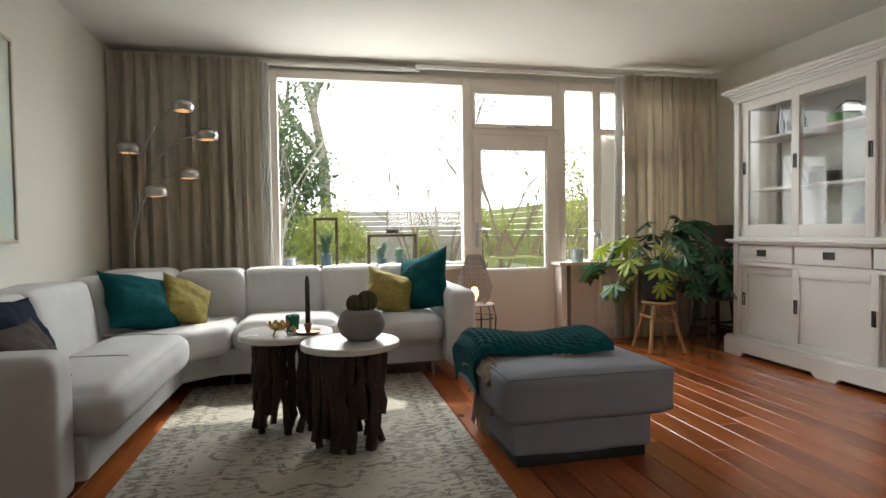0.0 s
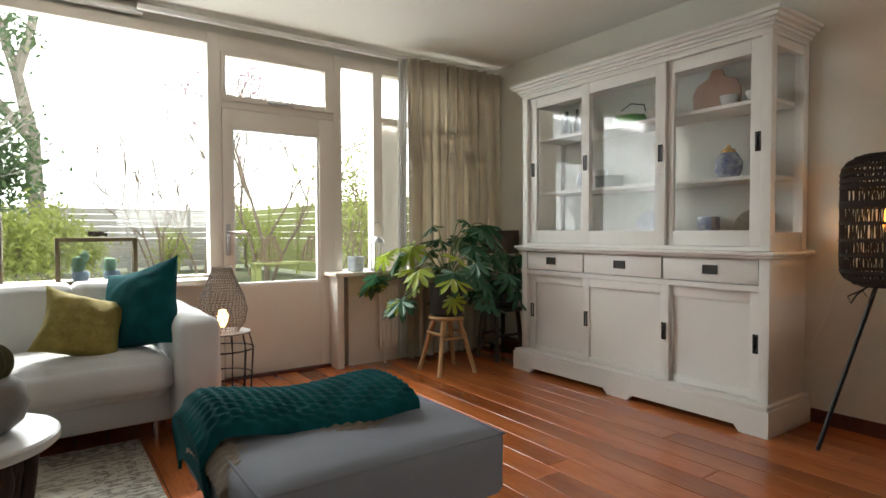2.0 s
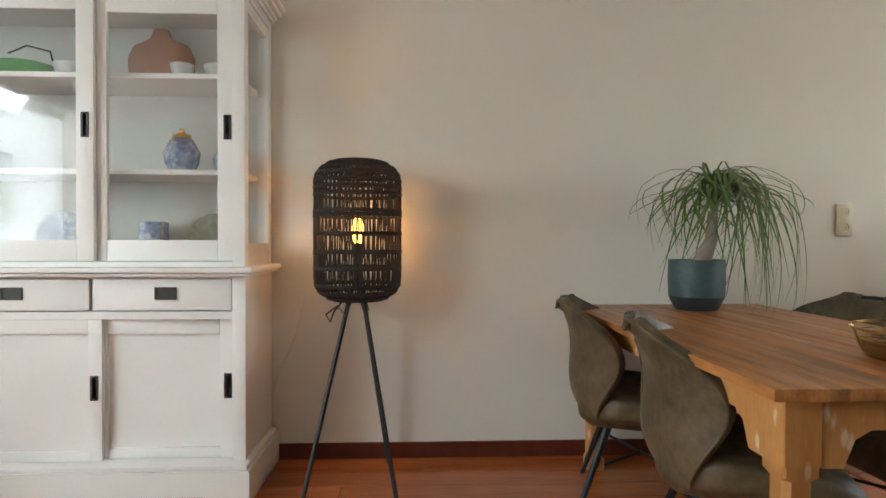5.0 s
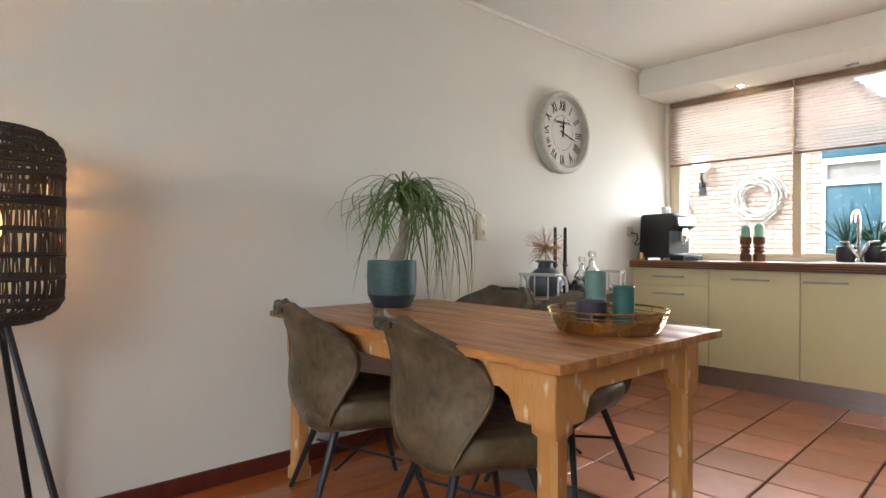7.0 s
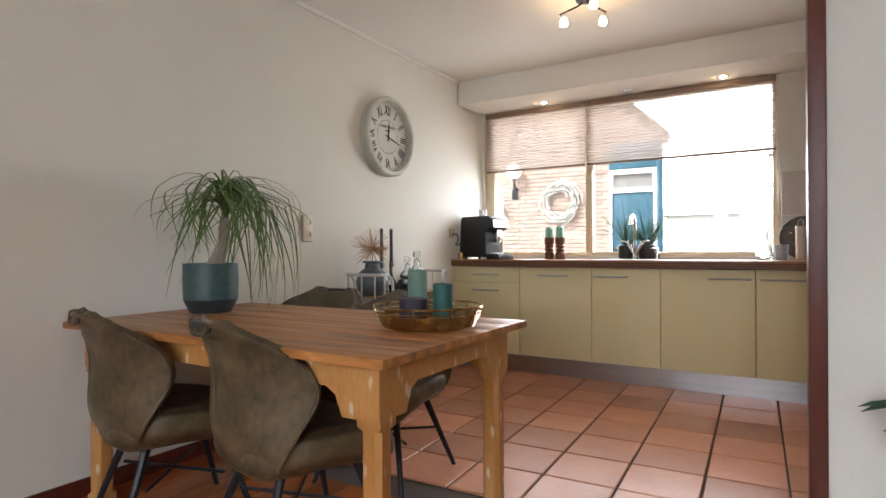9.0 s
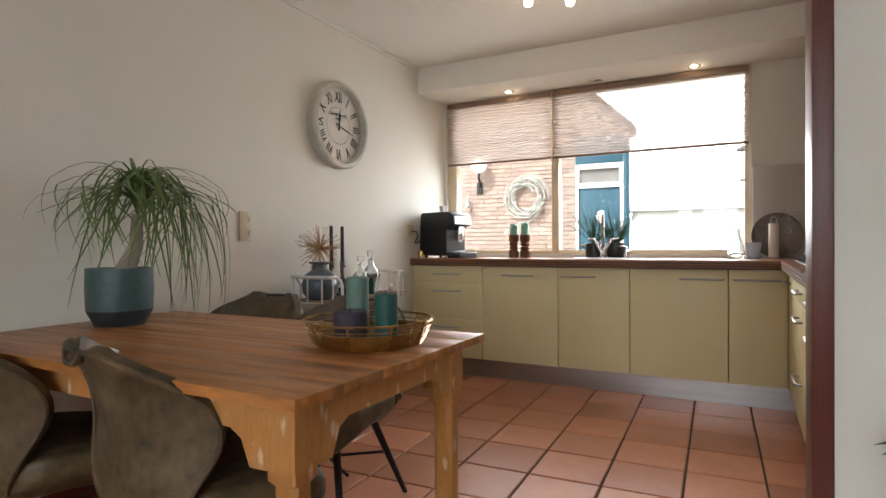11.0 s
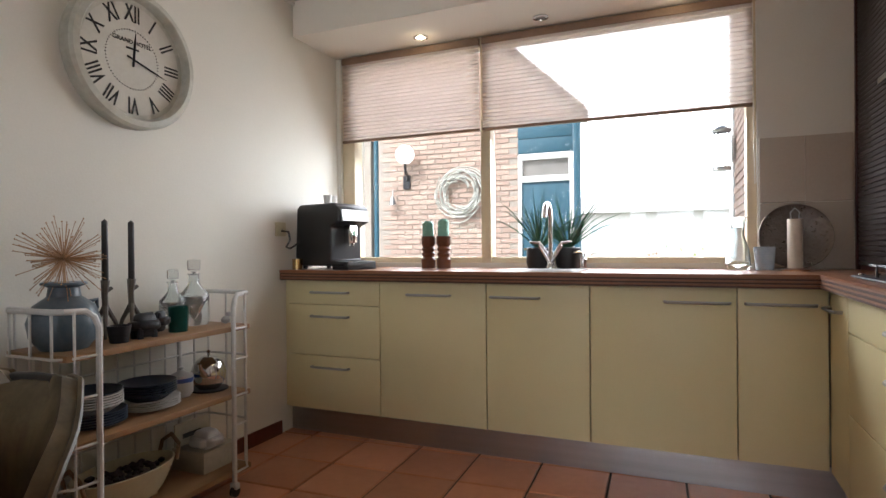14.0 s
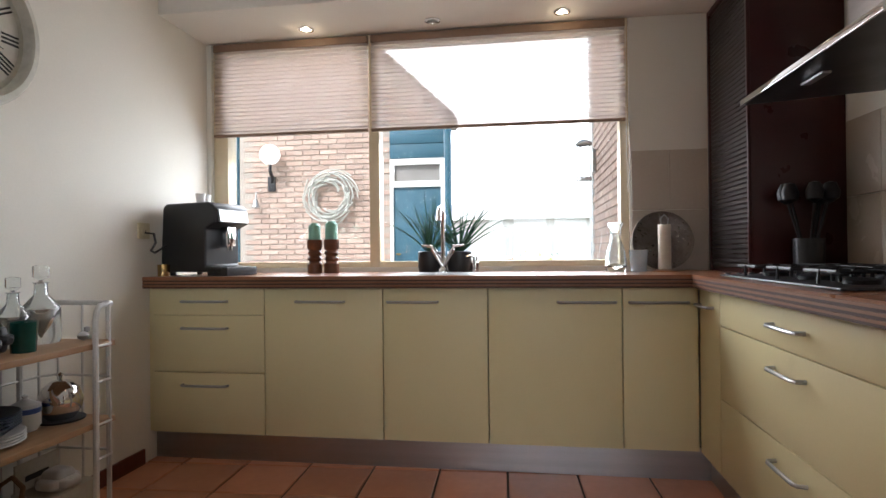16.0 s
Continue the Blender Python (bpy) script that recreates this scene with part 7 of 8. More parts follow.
# ---- worktop things ----
WZ = 0.9295
cm = thing("coffee_machine", "black automatic coffee machine with a steel front", "coffee machine", 4.73, -1.93, WZ)
part("body", prism(B(), [(-0.20, 0.02), (0.20, 0.02), (0.205, 0.08), (0.19, 0.355), (0.165, 0.375), (-0.12, 0.375), (-0.16, 0.35), (-0.17, 0.27), (-0.10, 0.24), (-0.10, 0.05), (-0.20, 0.045)][::-1], "x", -0.12, 0.12), BLACKP, cm)
mod = cm.children[0].modifiers.new("bevel", 'BEVEL')
mod.width, mod.segments = 0.010, 3
cm.matrix_basis = pose(4.728, -1.81, WZ, 0, 0, -104)
part("panel", prism(B(), [(-0.135, 0.345), (-0.172, 0.335), (-0.182, 0.275), (-0.172, 0.272)], "x", -0.10, 0.10), STEEL, cm, "steel control panel")
bm = B()
box(bm, -0.03, 0.03, -0.16, -0.11, 0.15, 0.25, 0.006)
rod(bm, (-0.012, -0.145, 0.13), (-0.012, -0.145, 0.16), 0.006)
rod(bm, (0.012, -0.145, 0.13), (0.012, -0.145, 0.16), 0.006)
part("spout", bm, CHROME, cm)
part("drip_tray", box(B(), -0.11, 0.11, -0.23, -0.10, 0.0, 0.045, 0.006), BLACKP, cm)
for sx in (-0.09, 0.09):
    part("foot", rod(B(), (sx, 0.15, 0), (sx, 0.15, 0.022), 0.014), BLACKP, cm)
for x, y in ((-0.03, 0.02), (0.03, 0.04)):
    part("cup", lathe(B(), [(0, 0.376), (0.02, 0.376), (0.026, 0.43), (0.024, 0.43), (0.018, 0.38), (0, 0.38)], x, y, 0, 16), WHITE, cm, "small white cup on the machine")
single("brass_cup", lathe(B(), [(0, 0), (0.028, 0), (0.03, 0.06), (0.027, 0.06), (0.025, 0.004), (0, 0.004)]), BRASS, "small brass cup beside the coffee machine", "cup").location = (4.91, -1.70, WZ)
TURN2 = surf("turned_brown_wood", (0.15, 0.055, 0.025), (0.10, 0.035, 0.016), rough=0.4, bump=0.1)
GCAND = surf("pale_green_wax", (0.22, 0.45, 0.35), rough=0.5)
for x, y, h in ((4.218, -2.02, 0.0), (4.125, -2.03, 0.01)):
    ch = thing("candle_holder", "turned brown wooden candle holder with a pale green candle", "candle holder", x, y, WZ, group="turned candle holders")
    part("stem", lathe(B(), [(0, 0), (0.04, 0), (0.042, 0.05), (0.03, 0.065), (0.042, 0.08), (0.03, 0.095), (0.042, 0.11), (0.032, 0.125), (0.042, 0.14), (0.042, 0.185), (0, 0.185)]), TURN2, ch)
    part("candle", lathe(B(), [(0.033, 0.185), (0.033, 0.26 + h), (0.02, 0.275 + h), (0, 0.265 + h)], wob=0.03), GCAND, ch)
for x, sd in ((3.59, 1), (3.425, 2)):
    gp = thing("grass_pot", "dark ceramic pot with long grassy leaves behind the tap", "plant", x, -2.13, WZ, group="grass pots")
    part("pot", lathe(B(), [(0, 0), (0.06, 0), (0.068, 0.03), (0.066, 0.11), (0.06, 0.115), (0.056, 0.10), (0, 0.10)]), BLACKP, gp)
    rnd = random.Random(sd)
    for k in range(34):
        a = rnd.uniform(0, 6.28)
        R, H = rnd.uniform(0.03, 0.30), rnd.uniform(0.18, 0.40)
        bm = B()
        tube(bm, [(R * s * math.cos(a), max(-0.03, R * s * math.sin(a) * .4), 0.10 + H * s * (1 - 0.35 * s * R * 4)) for s in (0, .25, .5, .75, 1)], [0.004, 0.004, 0.0035, 0.0025, 0.0008], 4)
        part("leaf", bm, PLANT, gp)
CLEARG = surf("clear_glass", (0.9, 0.93, 0.93), (0.88, 0.92, 0.92), rough=0.03, rvar=0.01, bump=0, trans=0.95)
single("carafe", lathe(B(), [(0, 0.004), (0.048, 0), (0.056, 0.03), (0.05, 0.10), (0.026, 0.17), (0.03, 0.22), (0.042, 0.25), (0.039, 0.25), (0.027, 0.22), (0.022, 0.17), (0.045, 0.10), (0.05, 0.03), (0, 0.012)]), CLEARG, "clear glass water carafe on the worktop", "carafe").location = (2.60, -2.06, WZ)
single("tealight_glass", lathe(B(), [(0, 0), (0.04, 0), (0.047, 0.11), (0.043, 0.11), (0.037, 0.012), (0, 0.012)]), surf("frosted_glass", (0.72, 0.77, 0.82), rough=0.2, bump=0, trans=0.6), "pale frosted drinking glass on the worktop", "glass").location = (2.49, -2.04, WZ)
ht = thing("hammered_tray", "round hammered metal tray leaning on the wall", "tray")
bm = lathe(B(), [(0, 0.0), (0.135, 0.0), (0.15, 0.012), (0.157, 0.014), (0.155, 0.018), (0.135, 0.006), (0, 0.006)], seg=48)
HAMM = surf("hammered_steel", (0.17, 0.14, 0.12), (0.11, 0.09, 0.078), rough=0.3, metal=1, scale=60, fine=70, bump=1.0)
part("plate", bm, HAMM, ht)
ht.matrix_basis = pose(2.35, -2.14, WZ + 0.157, 80, 0, 180)
pc = thing("pillar_candle", "white pillar candle on a wire stand", "candle", 2.375, -1.98, WZ)
part("wax", lathe(B(), [(0, 0.012), (0.031, 0.012), (0.031, 0.235), (0, 0.232)]), surf("ivory_wax", (0.68, 0.62, 0.52), rough=0.5), pc)
part("stand", lathe(B(), [(0, 0), (0.06, 0), (0.06, 0.006), (0.03, 0.012), (0, 0.012)]), COPPER, pc)
part("loop", tube(B(), [(-0.015, 0, 0.23), (-0.018, 0, 0.265), (0, 0, 0.285), (0.018, 0, 0.265), (0.015, 0, 0.23)], 0.003, 6), STEEL, pc)
ut = thing("utensil_holder", "black pot holding dark kitchen utensils", "utensils", 1.90, -1.56, WZ)
part("pot", lathe(B(), [(0, 0), (0.055, 0), (0.06, 0.15), (0.055, 0.15), (0.05, 0.01), (0, 0.01)]), BLACKP, ut)
rnd = random.Random(3)
for k in range(7):
    a = rnd.uniform(0, 6.28)
    x, y = 0.09 * math.cos(a), 0.07 * math.sin(a)
    bm = rod(B(), (0, 0, 0.02), (x, y, 0.33), 0.005, 6)
    lathe(bm, [(0, -0.05), (0.03, -0.03), (0.034, 0), (0.02, 0.035), (0, 0.04)], x, y, 0.34, 12)
    part("utensil", bm, BLACKM, ut)

# ---- white wire trolley ----
tro = thing("trolley", "white metal wire trolley with three wooden shelves", "trolley")
TXA, TXB, TYA, TYB = 4.60, 4.91, -0.985, -0.385
WMET = surf("white_metal_rod", (0.62, 0.61, 0.58), rough=0.45, bump=0.03)
for y, o in ((TYA, -0.12), (TYB, 0.12)):
    part("end_frame", tube(B(), [(TXA, y, 0.05), (TXA, y, 0.80), (TXA + 0.004, y + o * 0.1, 0.835), (TXA + 0.012, y + o * 0.3, 0.855), (TXA + 0.02, y + o * 0.85, 0.858), (TXA + 0.05, y + o, 0.858), (TXB - 0.05, y + o, 0.858), (TXB - 0.02, y + o * 0.85, 0.858), (TXB, y + o * 0.3, 0.85), (TXB, y, 0.80), (TXB, y, 0.05)], 0.010, 8), WMET, tro)
    for z in (0.10, 0.30, 0.425, 0.58, 0.71):
        part("basket_rail", tube(B(), [(TXA, y, z), (TXA + 0.006, y + o * 0.7, z), (TXA + 0.04, y + o, z), (TXB - 0.04, y + o, z), (TXB - 0.006, y + o * 0.7, z), (TXB, y, z)], 0.005, 6), WMET, tro)
    for x, k in ((TXA + 0.006, 0.65), (TXA + 0.05, 1.0), (TXA + 0.155, 1.0), (TXB - 0.05, 1.0), (TXB - 0.006, 0.65)):
        part("bar", rod(B(), (x, y + o * k, 0.10), (x, y + o * k, 0.857), 0.005, 6), WMET, tro)
for z in (0.58, 0.30):
    part("back_rail", rod(B(), (TXB, TYA, z), (TXB, TYB, z), 0.005, 6), WMET, tro)
for i in range(1, 8):
    y = TYA + (TYB - TYA) * i / 8
    part("back_bar", rod(B(), (TXB, y, 0.10), (TXB, y, 0.70), 0.004, 6), WMET, tro)
SHELF = surf("oak_shelf", (0.30, 0.175, 0.085), (0.22, 0.12, 0.055), rough=0.5, scale=3, fine=30, stretch=(6, 0.5, 3), bump=0.1)
for z in (0.70, 0.415, 0.09):
    part("shelf", box(B(), TXA + 0.004, TXB - 0.006, TYA - 0.105, TYB + 0.105, z, z + 0.022, 0.004), SHELF, tro, "brown wooden shelf")
for x in (TXA, TXB):
    for y in (TYA, TYB):
        bm = B()
        box(bm, x - 0.018, x + 0.018, y - 0.012, y + 0.012, 0.035, 0.06, 0.004)
        part("fork", bm, WMET, tro)
        w = lathe(B(), [(0, -0.008), (0.024, -0.008), (0.024, 0.008), (0, 0.008)], seg=18)
        ob = part("wheel", w, BLACKP, tro, "small black castor wheel")
        ob.matrix_basis = pose(x, y, 0.024, 0, 90, 0)
S1, S2, S3 = 0.7225, 0.4375, 0.1125
vs = thing("vase", "round blue-grey stoneware vase with a dried seed head", "vase", 4.755, -0.375, S1)
VAS = surf("blue_grey_stoneware", (0.05, 0.08, 0.105), (0.105, 0.12, 0.13), rough=0.36, scale=6, bump=0.2)
part("body", lathe(B(), [(0, 0), (0.07, 0), (0.10, 0.04), (0.108, 0.09), (0.09, 0.145), (0.05, 0.175), (0.045, 0.205), (0.068, 0.215), (0.066, 0.222), (0.035, 0.215), (0.03, 0.17), (0, 0.16)], seg=36), VAS, vs)
part("ear", tube(B(), [(0.0, -0.085, 0.15), (0.0, -0.115, 0.155), (0.0, -0.115, 0.125), (0, -0.10, 0.11)], 0.007), VAS, vs)
DRY = surf("dried_flower", (0.46, 0.28, 0.15), (0.34, 0.19, 0.10), rough=0.9)
rnd = random.Random(21)
part("stalk", rod(B(), (0, 0, 0.15), (0.0, 0.0, 0.30), 0.003, 5), DRY, vs)
bm = B()
for k in range(190):
    d = Vector((rnd.gauss(0, 1), rnd.gauss(0, 1), rnd.gauss(0.15, 0.8))).normalized() * rnd.uniform(0.07, 0.155)
    rod(bm, (0, 0, 0.30), Vector((0, 0, 0.30)) + d, 0.0011, 4)
    lathe(bm, [(0, -0.003), (0.003, 0), (0, 0.003)], d.x, d.y, 0.30 + d.z, 5)
tagged(part("seed_head", bm, DRY, vs, "spiky dried seed head"), kind="stuff")
PEWT = surf("dark_pewter", (0.16, 0.145, 0.13), (0.10, 0.09, 0.08), rough=0.4, metal=0.8, bump=0.3)
for y in (-0.585, -0.695):
    an = thing("candlestick", "branch-shaped pewter candlestick with a tall black candle", "candle", 4.84, y, S1, group="branch candlesticks")
    for k in range(3):
        a = k * 2.1 + 0.4
        part("prong", tube(B(), [(0.055 * math.cos(a), 0.055 * math.sin(a), 0), (0.035 * math.cos(a), 0.035 * math.sin(a), 0.06), (0, 0, 0.12)], [0.006, 0.008, 0.010], 7), PEWT, an)
    part("stem", tube(B(), [(0, 0, 0.115), (0.004, 0, 0.16), (0, 0, 0.215)], [0.011, 0.011, 0.016], 8), PEWT, an)
    part("knot", tube(B(), [(0, 0, 0.17), (0.0, -0.026, 0.185)], 0.007, 6), PEWT, an)
    part("candle", lathe(B(), [(0.012, 0.21), (0.011, 0.435), (0, 0.445)], seg=12), BLACKP, an, "tall black candle")
bm = cushion(B(), -0.03, 0.03, -0.05, 0.045, 0.025, 0.075, r=0.025, n=6)
cushion(bm, -0.018, 0.018, -0.095, -0.045, 0.035, 0.075, r=0.016, n=5)
for sx in (-0.017, 0.017):
    for sy in (-0.03, 0.03):
        rod(bm, (sx, sy, 0), (sx, sy, 0.04), 0.011, 8)
    rod(bm, (sx, -0.05, 0.07), (sx * 1.2, -0.05, 0.09), 0.006, 6)
single("animal_figurine", bm, BLACKM, "small dark cast animal figurine on the trolley", "figurine").location = (4.70, -0.635, S1)
single("small_pot", lathe(B(), [(0, 0), (0.03, 0), (0.04, 0.06), (0.036, 0.06), (0.028, 0.006), (0, 0.006)]), BLACKM, "small dark pot on the trolley", "pot").location = (4.69, -0.525, S1)
single("tealight_glass", lathe(B(), [(0, 0), (0.036, 0), (0.042, 0.10), (0.038, 0.10), (0.033, 0.01), (0, 0.01)]), surf("dark_green_glass", (0.006, 0.05, 0.04), rough=0.12, bump=0), "dark green tealight glass on the trolley", "glass").location = (4.71, -0.80, S1)
for x, y, s, lab in ((4.84, -0.89, 1.12, "cut-glass decanter with stopper on the trolley"), (4.82, -0.985, 1.30, "tall cut-glass decanter with stopper on the trolley")):
    d = thing("decanter", lab, "decanter", x, y, S1, group="decanters")
    part("body", lathe(B(), [(0, 0), (0.045 * s, 0), (0.05 * s, 0.02), (0.048 * s, 0.10 * s), (0.018 * s, 0.135 * s), (0.016 * s, 0.165 * s), (0.022 * s, 0.17 * s), (0.012 * s, 0.17 * s), (0.014 * s, 0.135 * s), (0.040 * s, 0.095 * s), (0, 0.02)], seg=12), CLEARG, d)
    part("stopper", lathe(B(), [(0.0, 0.165 * s), (0.01, 0.175 * s), (0.021 * s, 0.185 * s), (0.021 * s, 0.215 * s), (0, 0.22 * s)], seg=10), CLEARG, d)
bm = lathe(B(), [(0, 0.0), (0.018, 0.008), (0.02, 0.02), (0.01, 0.032), (0, 0.034)], 0, 0, 0, 14)
lathe(bm, [(0, 0.028), (0.011, 0.034), (0.01, 0.048), (0, 0.052)], 0, -0.018, 0, 12)
single("bird_figurine", bm, STEEL, "tiny metal bird figurine on the trolley", "figurine").location = (4.70, -1.045, S1)
PLATEB = surf("dark_blue_glaze", (0.02, 0.028, 0.045), (0.035, 0.045, 0.065), rough=0.3, bump=0.05)
PLATEW = surf("white_glaze", (0.55, 0.54, 0.51), (0.5, 0.49, 0.46), rough=0.3, bump=0.03)
for y, n0, n1, r0, lab in ((-0.47, 5, 6, 0.115, "stack of white and dark plates on the trolley"), (-0.70, 4, 5, 0.118, "stack of blue-black bowls over white plates on the trolley")):
    st = thing("plate_stack", lab, "plates", 4.765, y, S2, group="plate stacks")
    for k in range(n0 + n1):
        lowp = k < n0
        r = r0 if lowp else r0 * 0.9
        z = 0.009 * k
        hh = 0.014 if lowp else 0.03
        part("plate", lathe(B(), [(0, z), (r * 0.6, z), (r, z + hh), (r - 0.004, z + hh + 0.003), (r * 0.6, z + 0.005), (0, z + 0.005)], seg=32), (PLATEW if lowp else PLATEB) if y < -0.6 else (PLATEB if lowp or k == n0 + n1 - 1 else PLATEW), st)
cj = thing("lidded_jar", "small white and blue lidded porcelain jar", "jar", 4.78, -0.875, S2)
part("body", lathe(B(), [(0, 0), (0.035, 0), (0.047, 0.02), (0.046, 0.07), (0.042, 0.08), (0, 0.08)]), PLATEW, cj)
part("lid", lathe(B(), [(0.048, 0.08), (0.046, 0.09), (0.015, 0.105), (0.008, 0.11), (0.011, 0.12), (0, 0.125)]), PLATEW, cj)
part("band", lathe(B(), [(0.0475, 0.062), (0.0480, 0.066), (0.0480, 0.078), (0.046, 0.08)]), surf("cobalt_glaze", (0.05, 0.10, 0.30), rough=0.3), cj, "cobalt blue band")
tp = thing("teapot", "polished egg-shaped steel teapot on a dark mat", "teapot", 4.76, -1.005, S2 + 0.008)
part("body", lathe(B(), [(0, 0), (0.045, 0), (0.07, 0.035), (0.074, 0.07), (0.06, 0.11), (0.03, 0.135), (0, 0.14)], seg=32), CHROME, tp)
part("knob", lathe(B(), [(0.006, 0.138), (0.006, 0.15), (0.012, 0.158), (0, 0.168)]), CHROME, tp)
part("spout", tube(B(), [(-0.03, 0.055, 0.07), (-0.04, 0.085, 0.10), (-0.045, 0.095, 0.125)], [0.018, 0.011, 0.008], 8), CHROME, tp)
part("mat", lathe(B(), [(0, -0.007), (0.08, -0.007), (0.08, -0.001), (0, -0.001)]), BLACKM, tp)
bk = thing("oval_basket", "cream oval bowl with rope handles, filled with shells", "basket", 4.765, -0.60, S3)
CREAMB = surf("cream_basket", (0.50, 0.43, 0.27), (0.44, 0.37, 0.23), rough=0.6, bump=0.2)
bm = B()
sheet(bm, lambda u, v: ((0.07 + 0.05 * v ** .6) * math.cos(u * 6.2832), (0.12 + 0.08 * v ** .6) * math.sin(u * 6.2832), 0.005 + 0.12 * v), 48, 8, 0.006, True)
part("wall", bm, CREAMB, bk)
part("bottom", box(B(), -0.055, 0.055, -0.10, 0.10, 0.0, 0.012, 0.01), CREAMB, bk)
rnd = random.Random(33)
bm = B()
for k in range(110):
    a, q = rnd.uniform(0, 6.28), rnd.random() ** .5
    lathe(bm, [(0, -0.012), (0.012, -0.005), (0.013, 0.004), (0, 0.012)], 0.10 * q * math.cos(a), 0.17 * q * math.sin(a), 0.085 + rnd.uniform(0, .018), 6)
tagged(part("shells", bm, BARK, bk, "small dark shells"), kind="stuff")
for s in (-1, 1):
    part("handle", tube(B(), [(-0.05, s * 0.19, 0.10), (-0.045, s * 0.205, 0.16), (0, s * 0.21, 0.19), (0.045, s * 0.205, 0.16), (0.05, s * 0.19, 0.10)], 0.008, 6), surf("jute_rope", (0.20, 0.12, 0.06), rough=0.9), bk)
bx = thing("cardboard_box", "pale cardboard box with printed side on the trolley", "box", 4.77, -0.985, S3)
CARD = surf("pale_card", (0.46, 0.41, 0.32), rough=0.8)
part("box", box(B(), -0.09, 0.09, -0.10, 0.09, 0, 0.09, 0.003), CARD, bx)
part("flap", box(B(), 0.07, 0.078, -0.10, 0.09, 0.09, 0.19, 0.002), CARD, bx)
part("print", box(B(), 0.0685, 0.0699, -0.05, 0.05, 0.12, 0.14), INK, bx)
single("wrapped_soap", cushion(B(), -0.05, 0.05, -0.05, 0.05, 0, 0.055, r=0.03, n=8), PLATEW, "white cloth-wrapped bundle on the box", "bundle").location = (4.74, -0.97, S3 + 0.091)

tro.location.y = 0.13
for ob in [o for o in scene.objects if o.parent is None and o != tro and o.type in ('MESH', 'EMPTY')]:
    if 4.6 < ob.location.x < 4.9 and -1.2 < ob.location.y < -0.2 and 0.1 < ob.location.z < 0.75:
        ob.location.y += 0.13

# ---- in the display cabinet ----
C0, C1, C2, CX = 0.956, 1.3375, 1.7375, 4.69
BW = surf("blue_white_china", (0.55, 0.57, 0.60), (0.06, 0.10, 0.26), rough=0.25, scale=26, bump=0)
GREENP = surf("green_enamel", (0.10, 0.33, 0.08), rough=0.3)
BOARD = surf("brown_board", (0.34, 0.16, 0.085), (0.26, 0.115, 0.06), rough=0.5)
DARKG = surf("dark_bottle", (0.02, 0.025, 0.015), rough=0.15, bump=0)


def jar(x, y, z, s, mt, label, lid=BRASS):
    j = thing("ginger_jar", label, "jar", x, y, z, group="china jars")
    part("body", lathe(B(), [(0, 0), (0.05 * s, 0), (0.075 * s, 0.05 * s), (0.08 * s, 0.10 * s), (0.05 * s, 0.155 * s), (0.04 * s, 0.16 * s), (0, 0.16 * s)]), mt, j)
    part("lid", lathe(B(), [(0.042 * s, 0.16 * s), (0.04 * s, 0.18 * s), (0.012 * s, 0.19 * s), (0.012 * s, 0.205 * s), (0, 0.21 * s)]), lid, j)


def bowl(x, y, z, r, h, mt, label):
    return single("bowl", lathe(B(), [(0, 0), (r * 0.45, 0), (r * 0.85, h * 0.5), (r, h), (r * 0.96, h), (r * 0.8, h * 0.5), (0, h * 0.12)]), mt, label, "bowl", group="china bowls")


def plate_up(y, z, r, mt, label, x=4.775):
    p = single("plate", lathe(B(), [(0, 0), (r * 0.6, 0), (r, 0.014), (r, 0.018), (r * 0.6, 0.006), (0, 0.006)], seg=36), mt, label, "plate", group="standing plates")
    p.matrix_basis = pose(x, y, z + r * 0.98, 0, -78, 0)


jar(CX, 3.285, C1, 0.95, BW, "blue and white ginger jar with a brass lid")
jar(CX, 3.09, C1, 0.7, BW, "small blue and white china teapot jar", BW)
jar(CX, 4.33, C1, 0.9, BW, "blue and white ginger jar in the cabinet")
for x, y, z, r, h, mt, lab in ((CX, 3.11, C2, 0.075, 0.07, PLATEW, "white china bowl on the cabinet shelf"), (CX - .03, 3.27, C2, 0.05, 0.07, PLATEW, "small white china cup on the cabinet shelf"), (CX, 3.75, C2, 0.08, 0.07, PLATEW, "white china bowl on the cabinet shelf"), (CX, 4.2, C0, 0.10, 0.05, PLATEW, "white oval dish in the cabinet"), (CX, 4.42, C0, 0.08, 0.05, PLATEW, "white bowl in the cabinet"), (CX, 4.22, C1, 0.07, 0.13, PLATEW, "stack of white cups in the cabinet")):
    bowl(x, y, z, r, h, mt, lab).location = (x, y, z)
plate_up(3.18, C0, 0.105, surf("beige_pattern_plate", (0.34, 0.33, 0.25), (0.16, 0.155, 0.11), rough=0.4, scale=30, bump=0), "patterned beige plate standing in the cabinet")
plate_up(3.85, C0, 0.11, BW, "blue patterned plate standing in the cabinet")
single("storage_tin", box(B(), -0.045, 0.045, -0.05, 0.05, 0, 0.17, 0.012), BW, "blue-grey patterned storage tin", "tin").location = (CX + 0.05, 3.43, C0)
single("metal_can", lathe(B(), [(0, 0), (0.035, 0), (0.035, 0.10), (0.02, 0.12), (0, 0.12)]), STEEL, "small metal can in the cabinet", "can").location = (CX - 0.1, 3.64, C0)
bm = B()
prism(bm, [(-0.14, 0), (0.14, 0), (0.15, 0.14), (0.12, 0.20), (0.045, 0.225), (0.03, 0.275), (-0.03, 0.275), (-0.045, 0.225), (-0.12, 0.20), (-0.15, 0.14)], "x", -0.012, 0.012)
bmesh.ops.bevel(bm, geom=list(bm.edges), offset=0.004, segments=2, affect='EDGES')
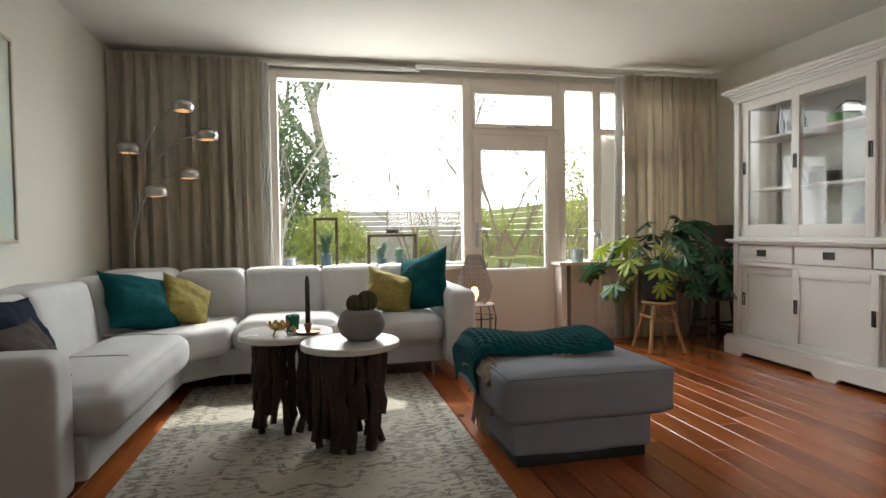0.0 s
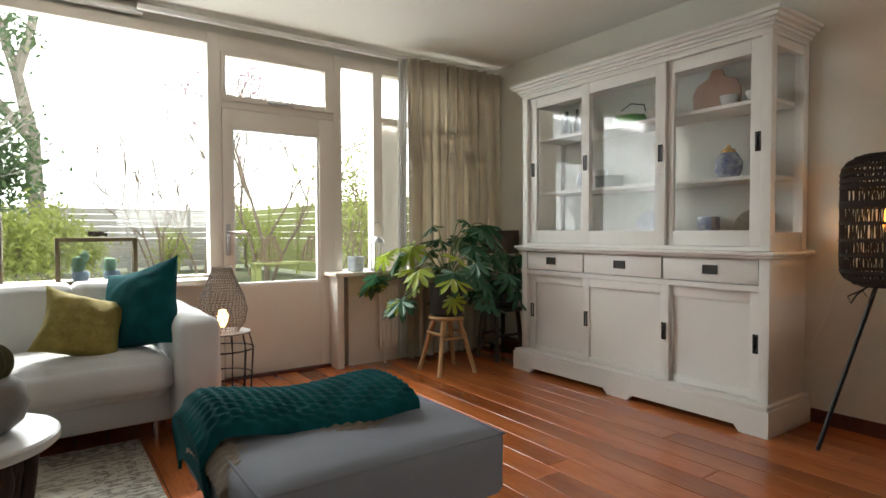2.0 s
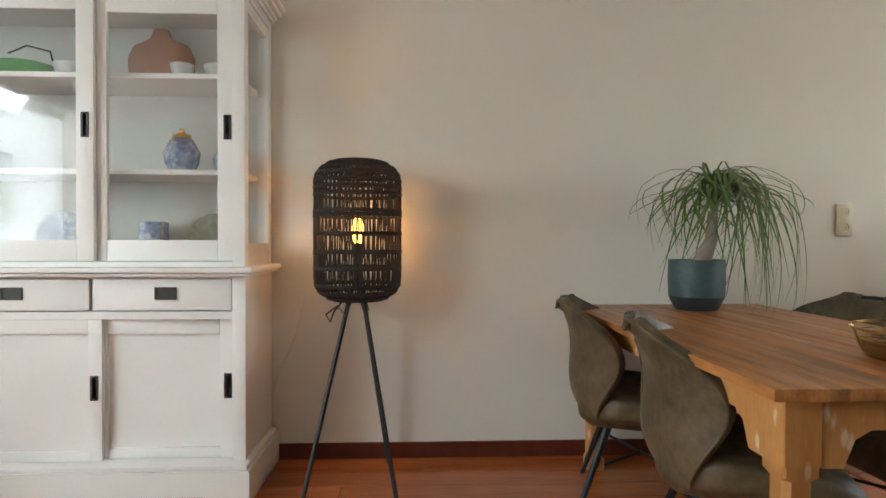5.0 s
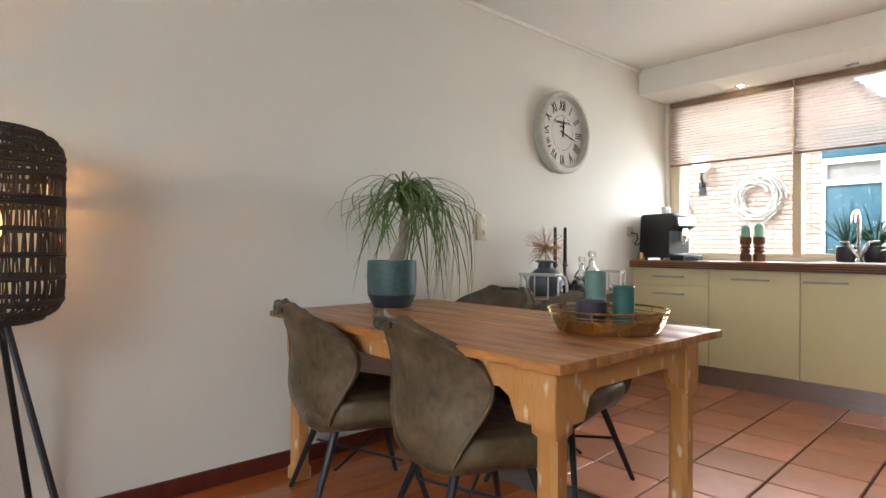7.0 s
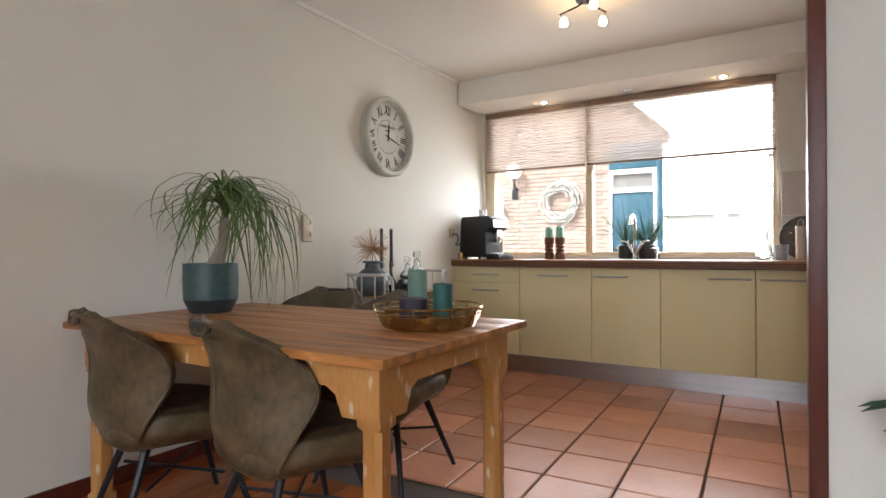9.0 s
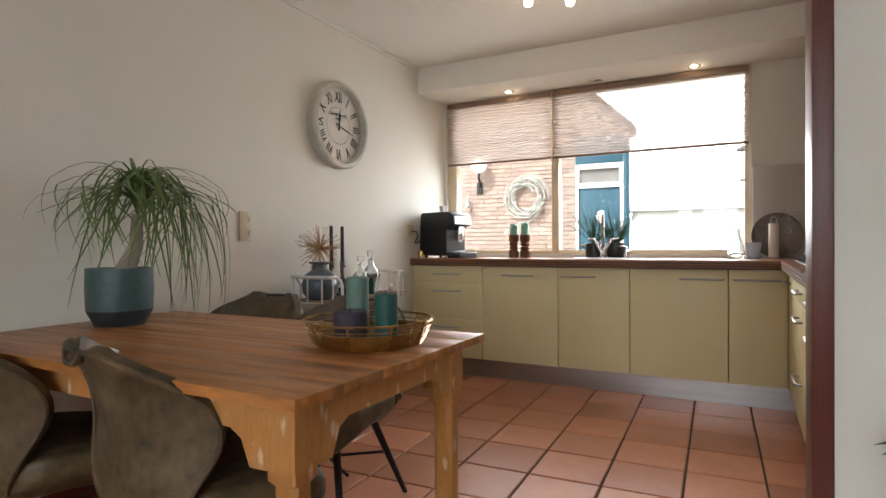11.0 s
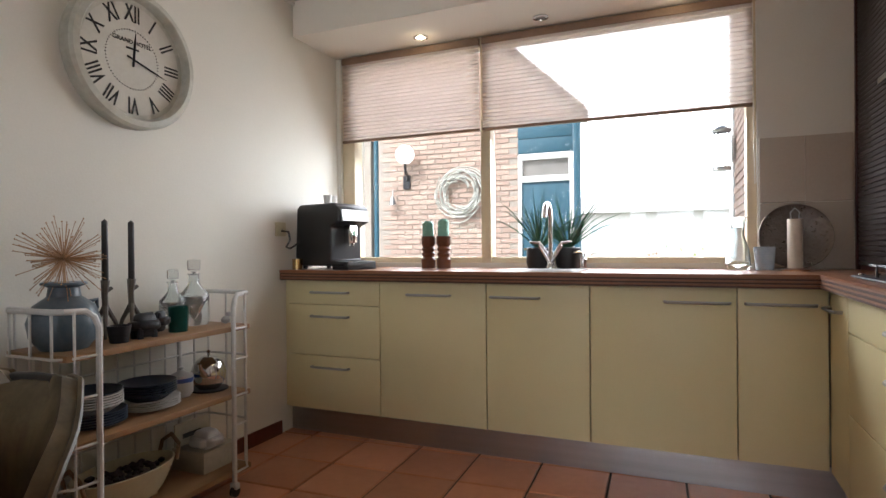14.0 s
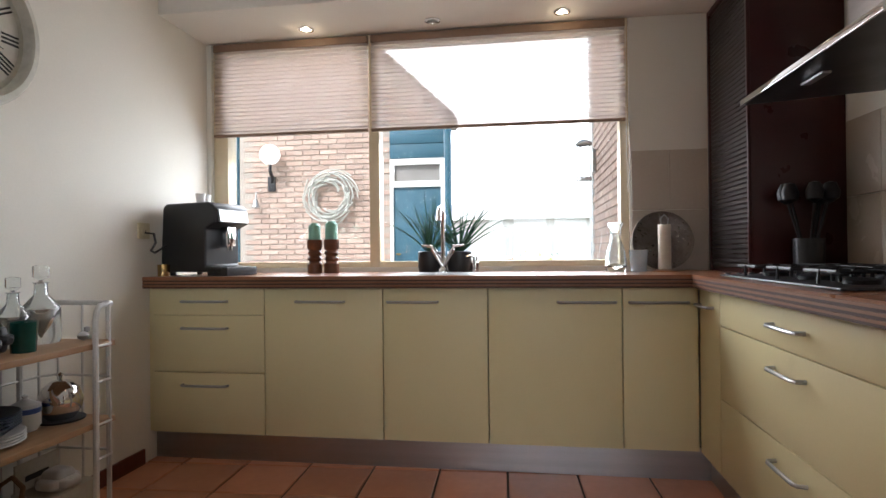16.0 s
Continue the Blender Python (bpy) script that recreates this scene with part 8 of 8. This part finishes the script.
single("cutting_board", bm, BOARD, "brown wooden board leaning in the cabinet", "board").location = (4.80, 3.42, C2)
gp2 = thing("enamel_pan", "green enamel pan with a wire handle", "pan", CX, 3.95, C2)
part("pan", lathe(B(), [(0, 0), (0.11, 0), (0.12, 0.05), (0.115, 0.065), (0.05, 0.08), (0, 0.085)]), GREENP, gp2)
part("handle", tube(B(), [(0, -0.12, 0.05), (0, -0.10, 0.13), (0, 0.0, 0.155), (0, 0.08, 0.12)], 0.004), BLACKM, gp2)
for y in (4.32, 4.42, 4.52):
    single("bottle", lathe(B(), [(0, 0), (0.032, 0), (0.032, 0.10), (0.012, 0.15), (0.012, 0.20), (0, 0.20)]), DARKG, "small dark glass bottle in the cabinet", "bottle", group="cabinet bottles").location = (CX, y, C2)
gs = thing("plate_stack", "stack of white plates in the cabinet", "plates", CX, 4.05 + 0.08, C1)
for k in range(7):
    part("plate", lathe(B(), [(0, 0.012 * k), (0.06, 0.012 * k), (0.10, 0.012 * k + 0.012), (0.06, 0.012 * k + 0.006), (0, 0.012 * k + 0.006)]), PLATEW, gs)

# ---- plant by the partition ----
stool("plant_stool", "small dark wooden plant stool by the partition", 1.98, 1.02, 0.13, 0.45, DARKW, 0.18, 0.2)
potted_lobed(1.98, 1.02, 0.45, 0.08, 0.13, 14, 0.22, 44, "small green potted plant beside the partition wall", CONCRETE, False, -0.02, 0.2)


# the living room's furnishing and window wall stand a little further along
KEEP = {"wall_east", "ceiling", "floor_living", "upper_storey", "backdrop", "ground", "baseboard", "lamp_cable"}


def middle_y(ob):
    """Mean y of all the meshes of a thing."""
    bpy_meshes = [o for o in [ob, *ob.children_recursive] if o.type == 'MESH']
    ys = [(o.matrix_world @ Vector(c)).y for o in bpy_meshes for c in o.bound_box]
    return sum(ys) / len(ys) if ys else 0


bpy.context.view_layer.update()
for ob in [o for o in scene.objects if o.parent is None and o.type in ('MESH', 'EMPTY') and o.name not in KEEP]:
    if middle_y(ob) > 2.6:
        ob.location.x += 0.10


# ---- floor pieces ----
PW = 0.142
rnd = random.Random(2)
fl = bpy.data.objects["floor_living"]
x = -0.47
while x < WX - 0.01:
    w = min(PW, WX - x)
    cuts = [0.767, rnd.uniform(2.2, 4.2), 5.70]
    for y0, y1 in zip(cuts, cuts[1:]):
        bm = box(B(), 0, w - 0.003, 0, y1 - y0 - 0.002, -0.012, 0.0, 0.0022, 1)
        part("plank", bm, PLANK, fl, smooth=False).location = (x, y0, 0)
    x += PW
fk = bpy.data.objects["floor_kitchen"]
P = 0.322
tile_me = finish(box(B(), -P / 2 + 0.005, P / 2 - 0.005, -P / 2 + 0.005, P / 2 - 0.005, -0.012, 0.0, 0.004, 1), "tile", TILE)
turn = radians(2.3)
for i in range(-4, 10):
    for j in range(-4, 9):
        cx, cy = 2.80 + (i + 0.5) * P, -1.071 + (j + 0.5) * P
        px = 2.80 + (cx - 2.80) * math.cos(turn) - (cy + 0.8) * math.sin(turn)
        py = -0.8 + (cx - 2.80) * math.sin(turn) + (cy + 0.8) * math.cos(turn)
        if 1.9 < px < 5.08 and -1.95 < py < 0.62:
            ob = new("tile", tile_me)
            ob.parent = fk
            ob.matrix_basis = pose(px, py, 0, 0, 0, 2.3)
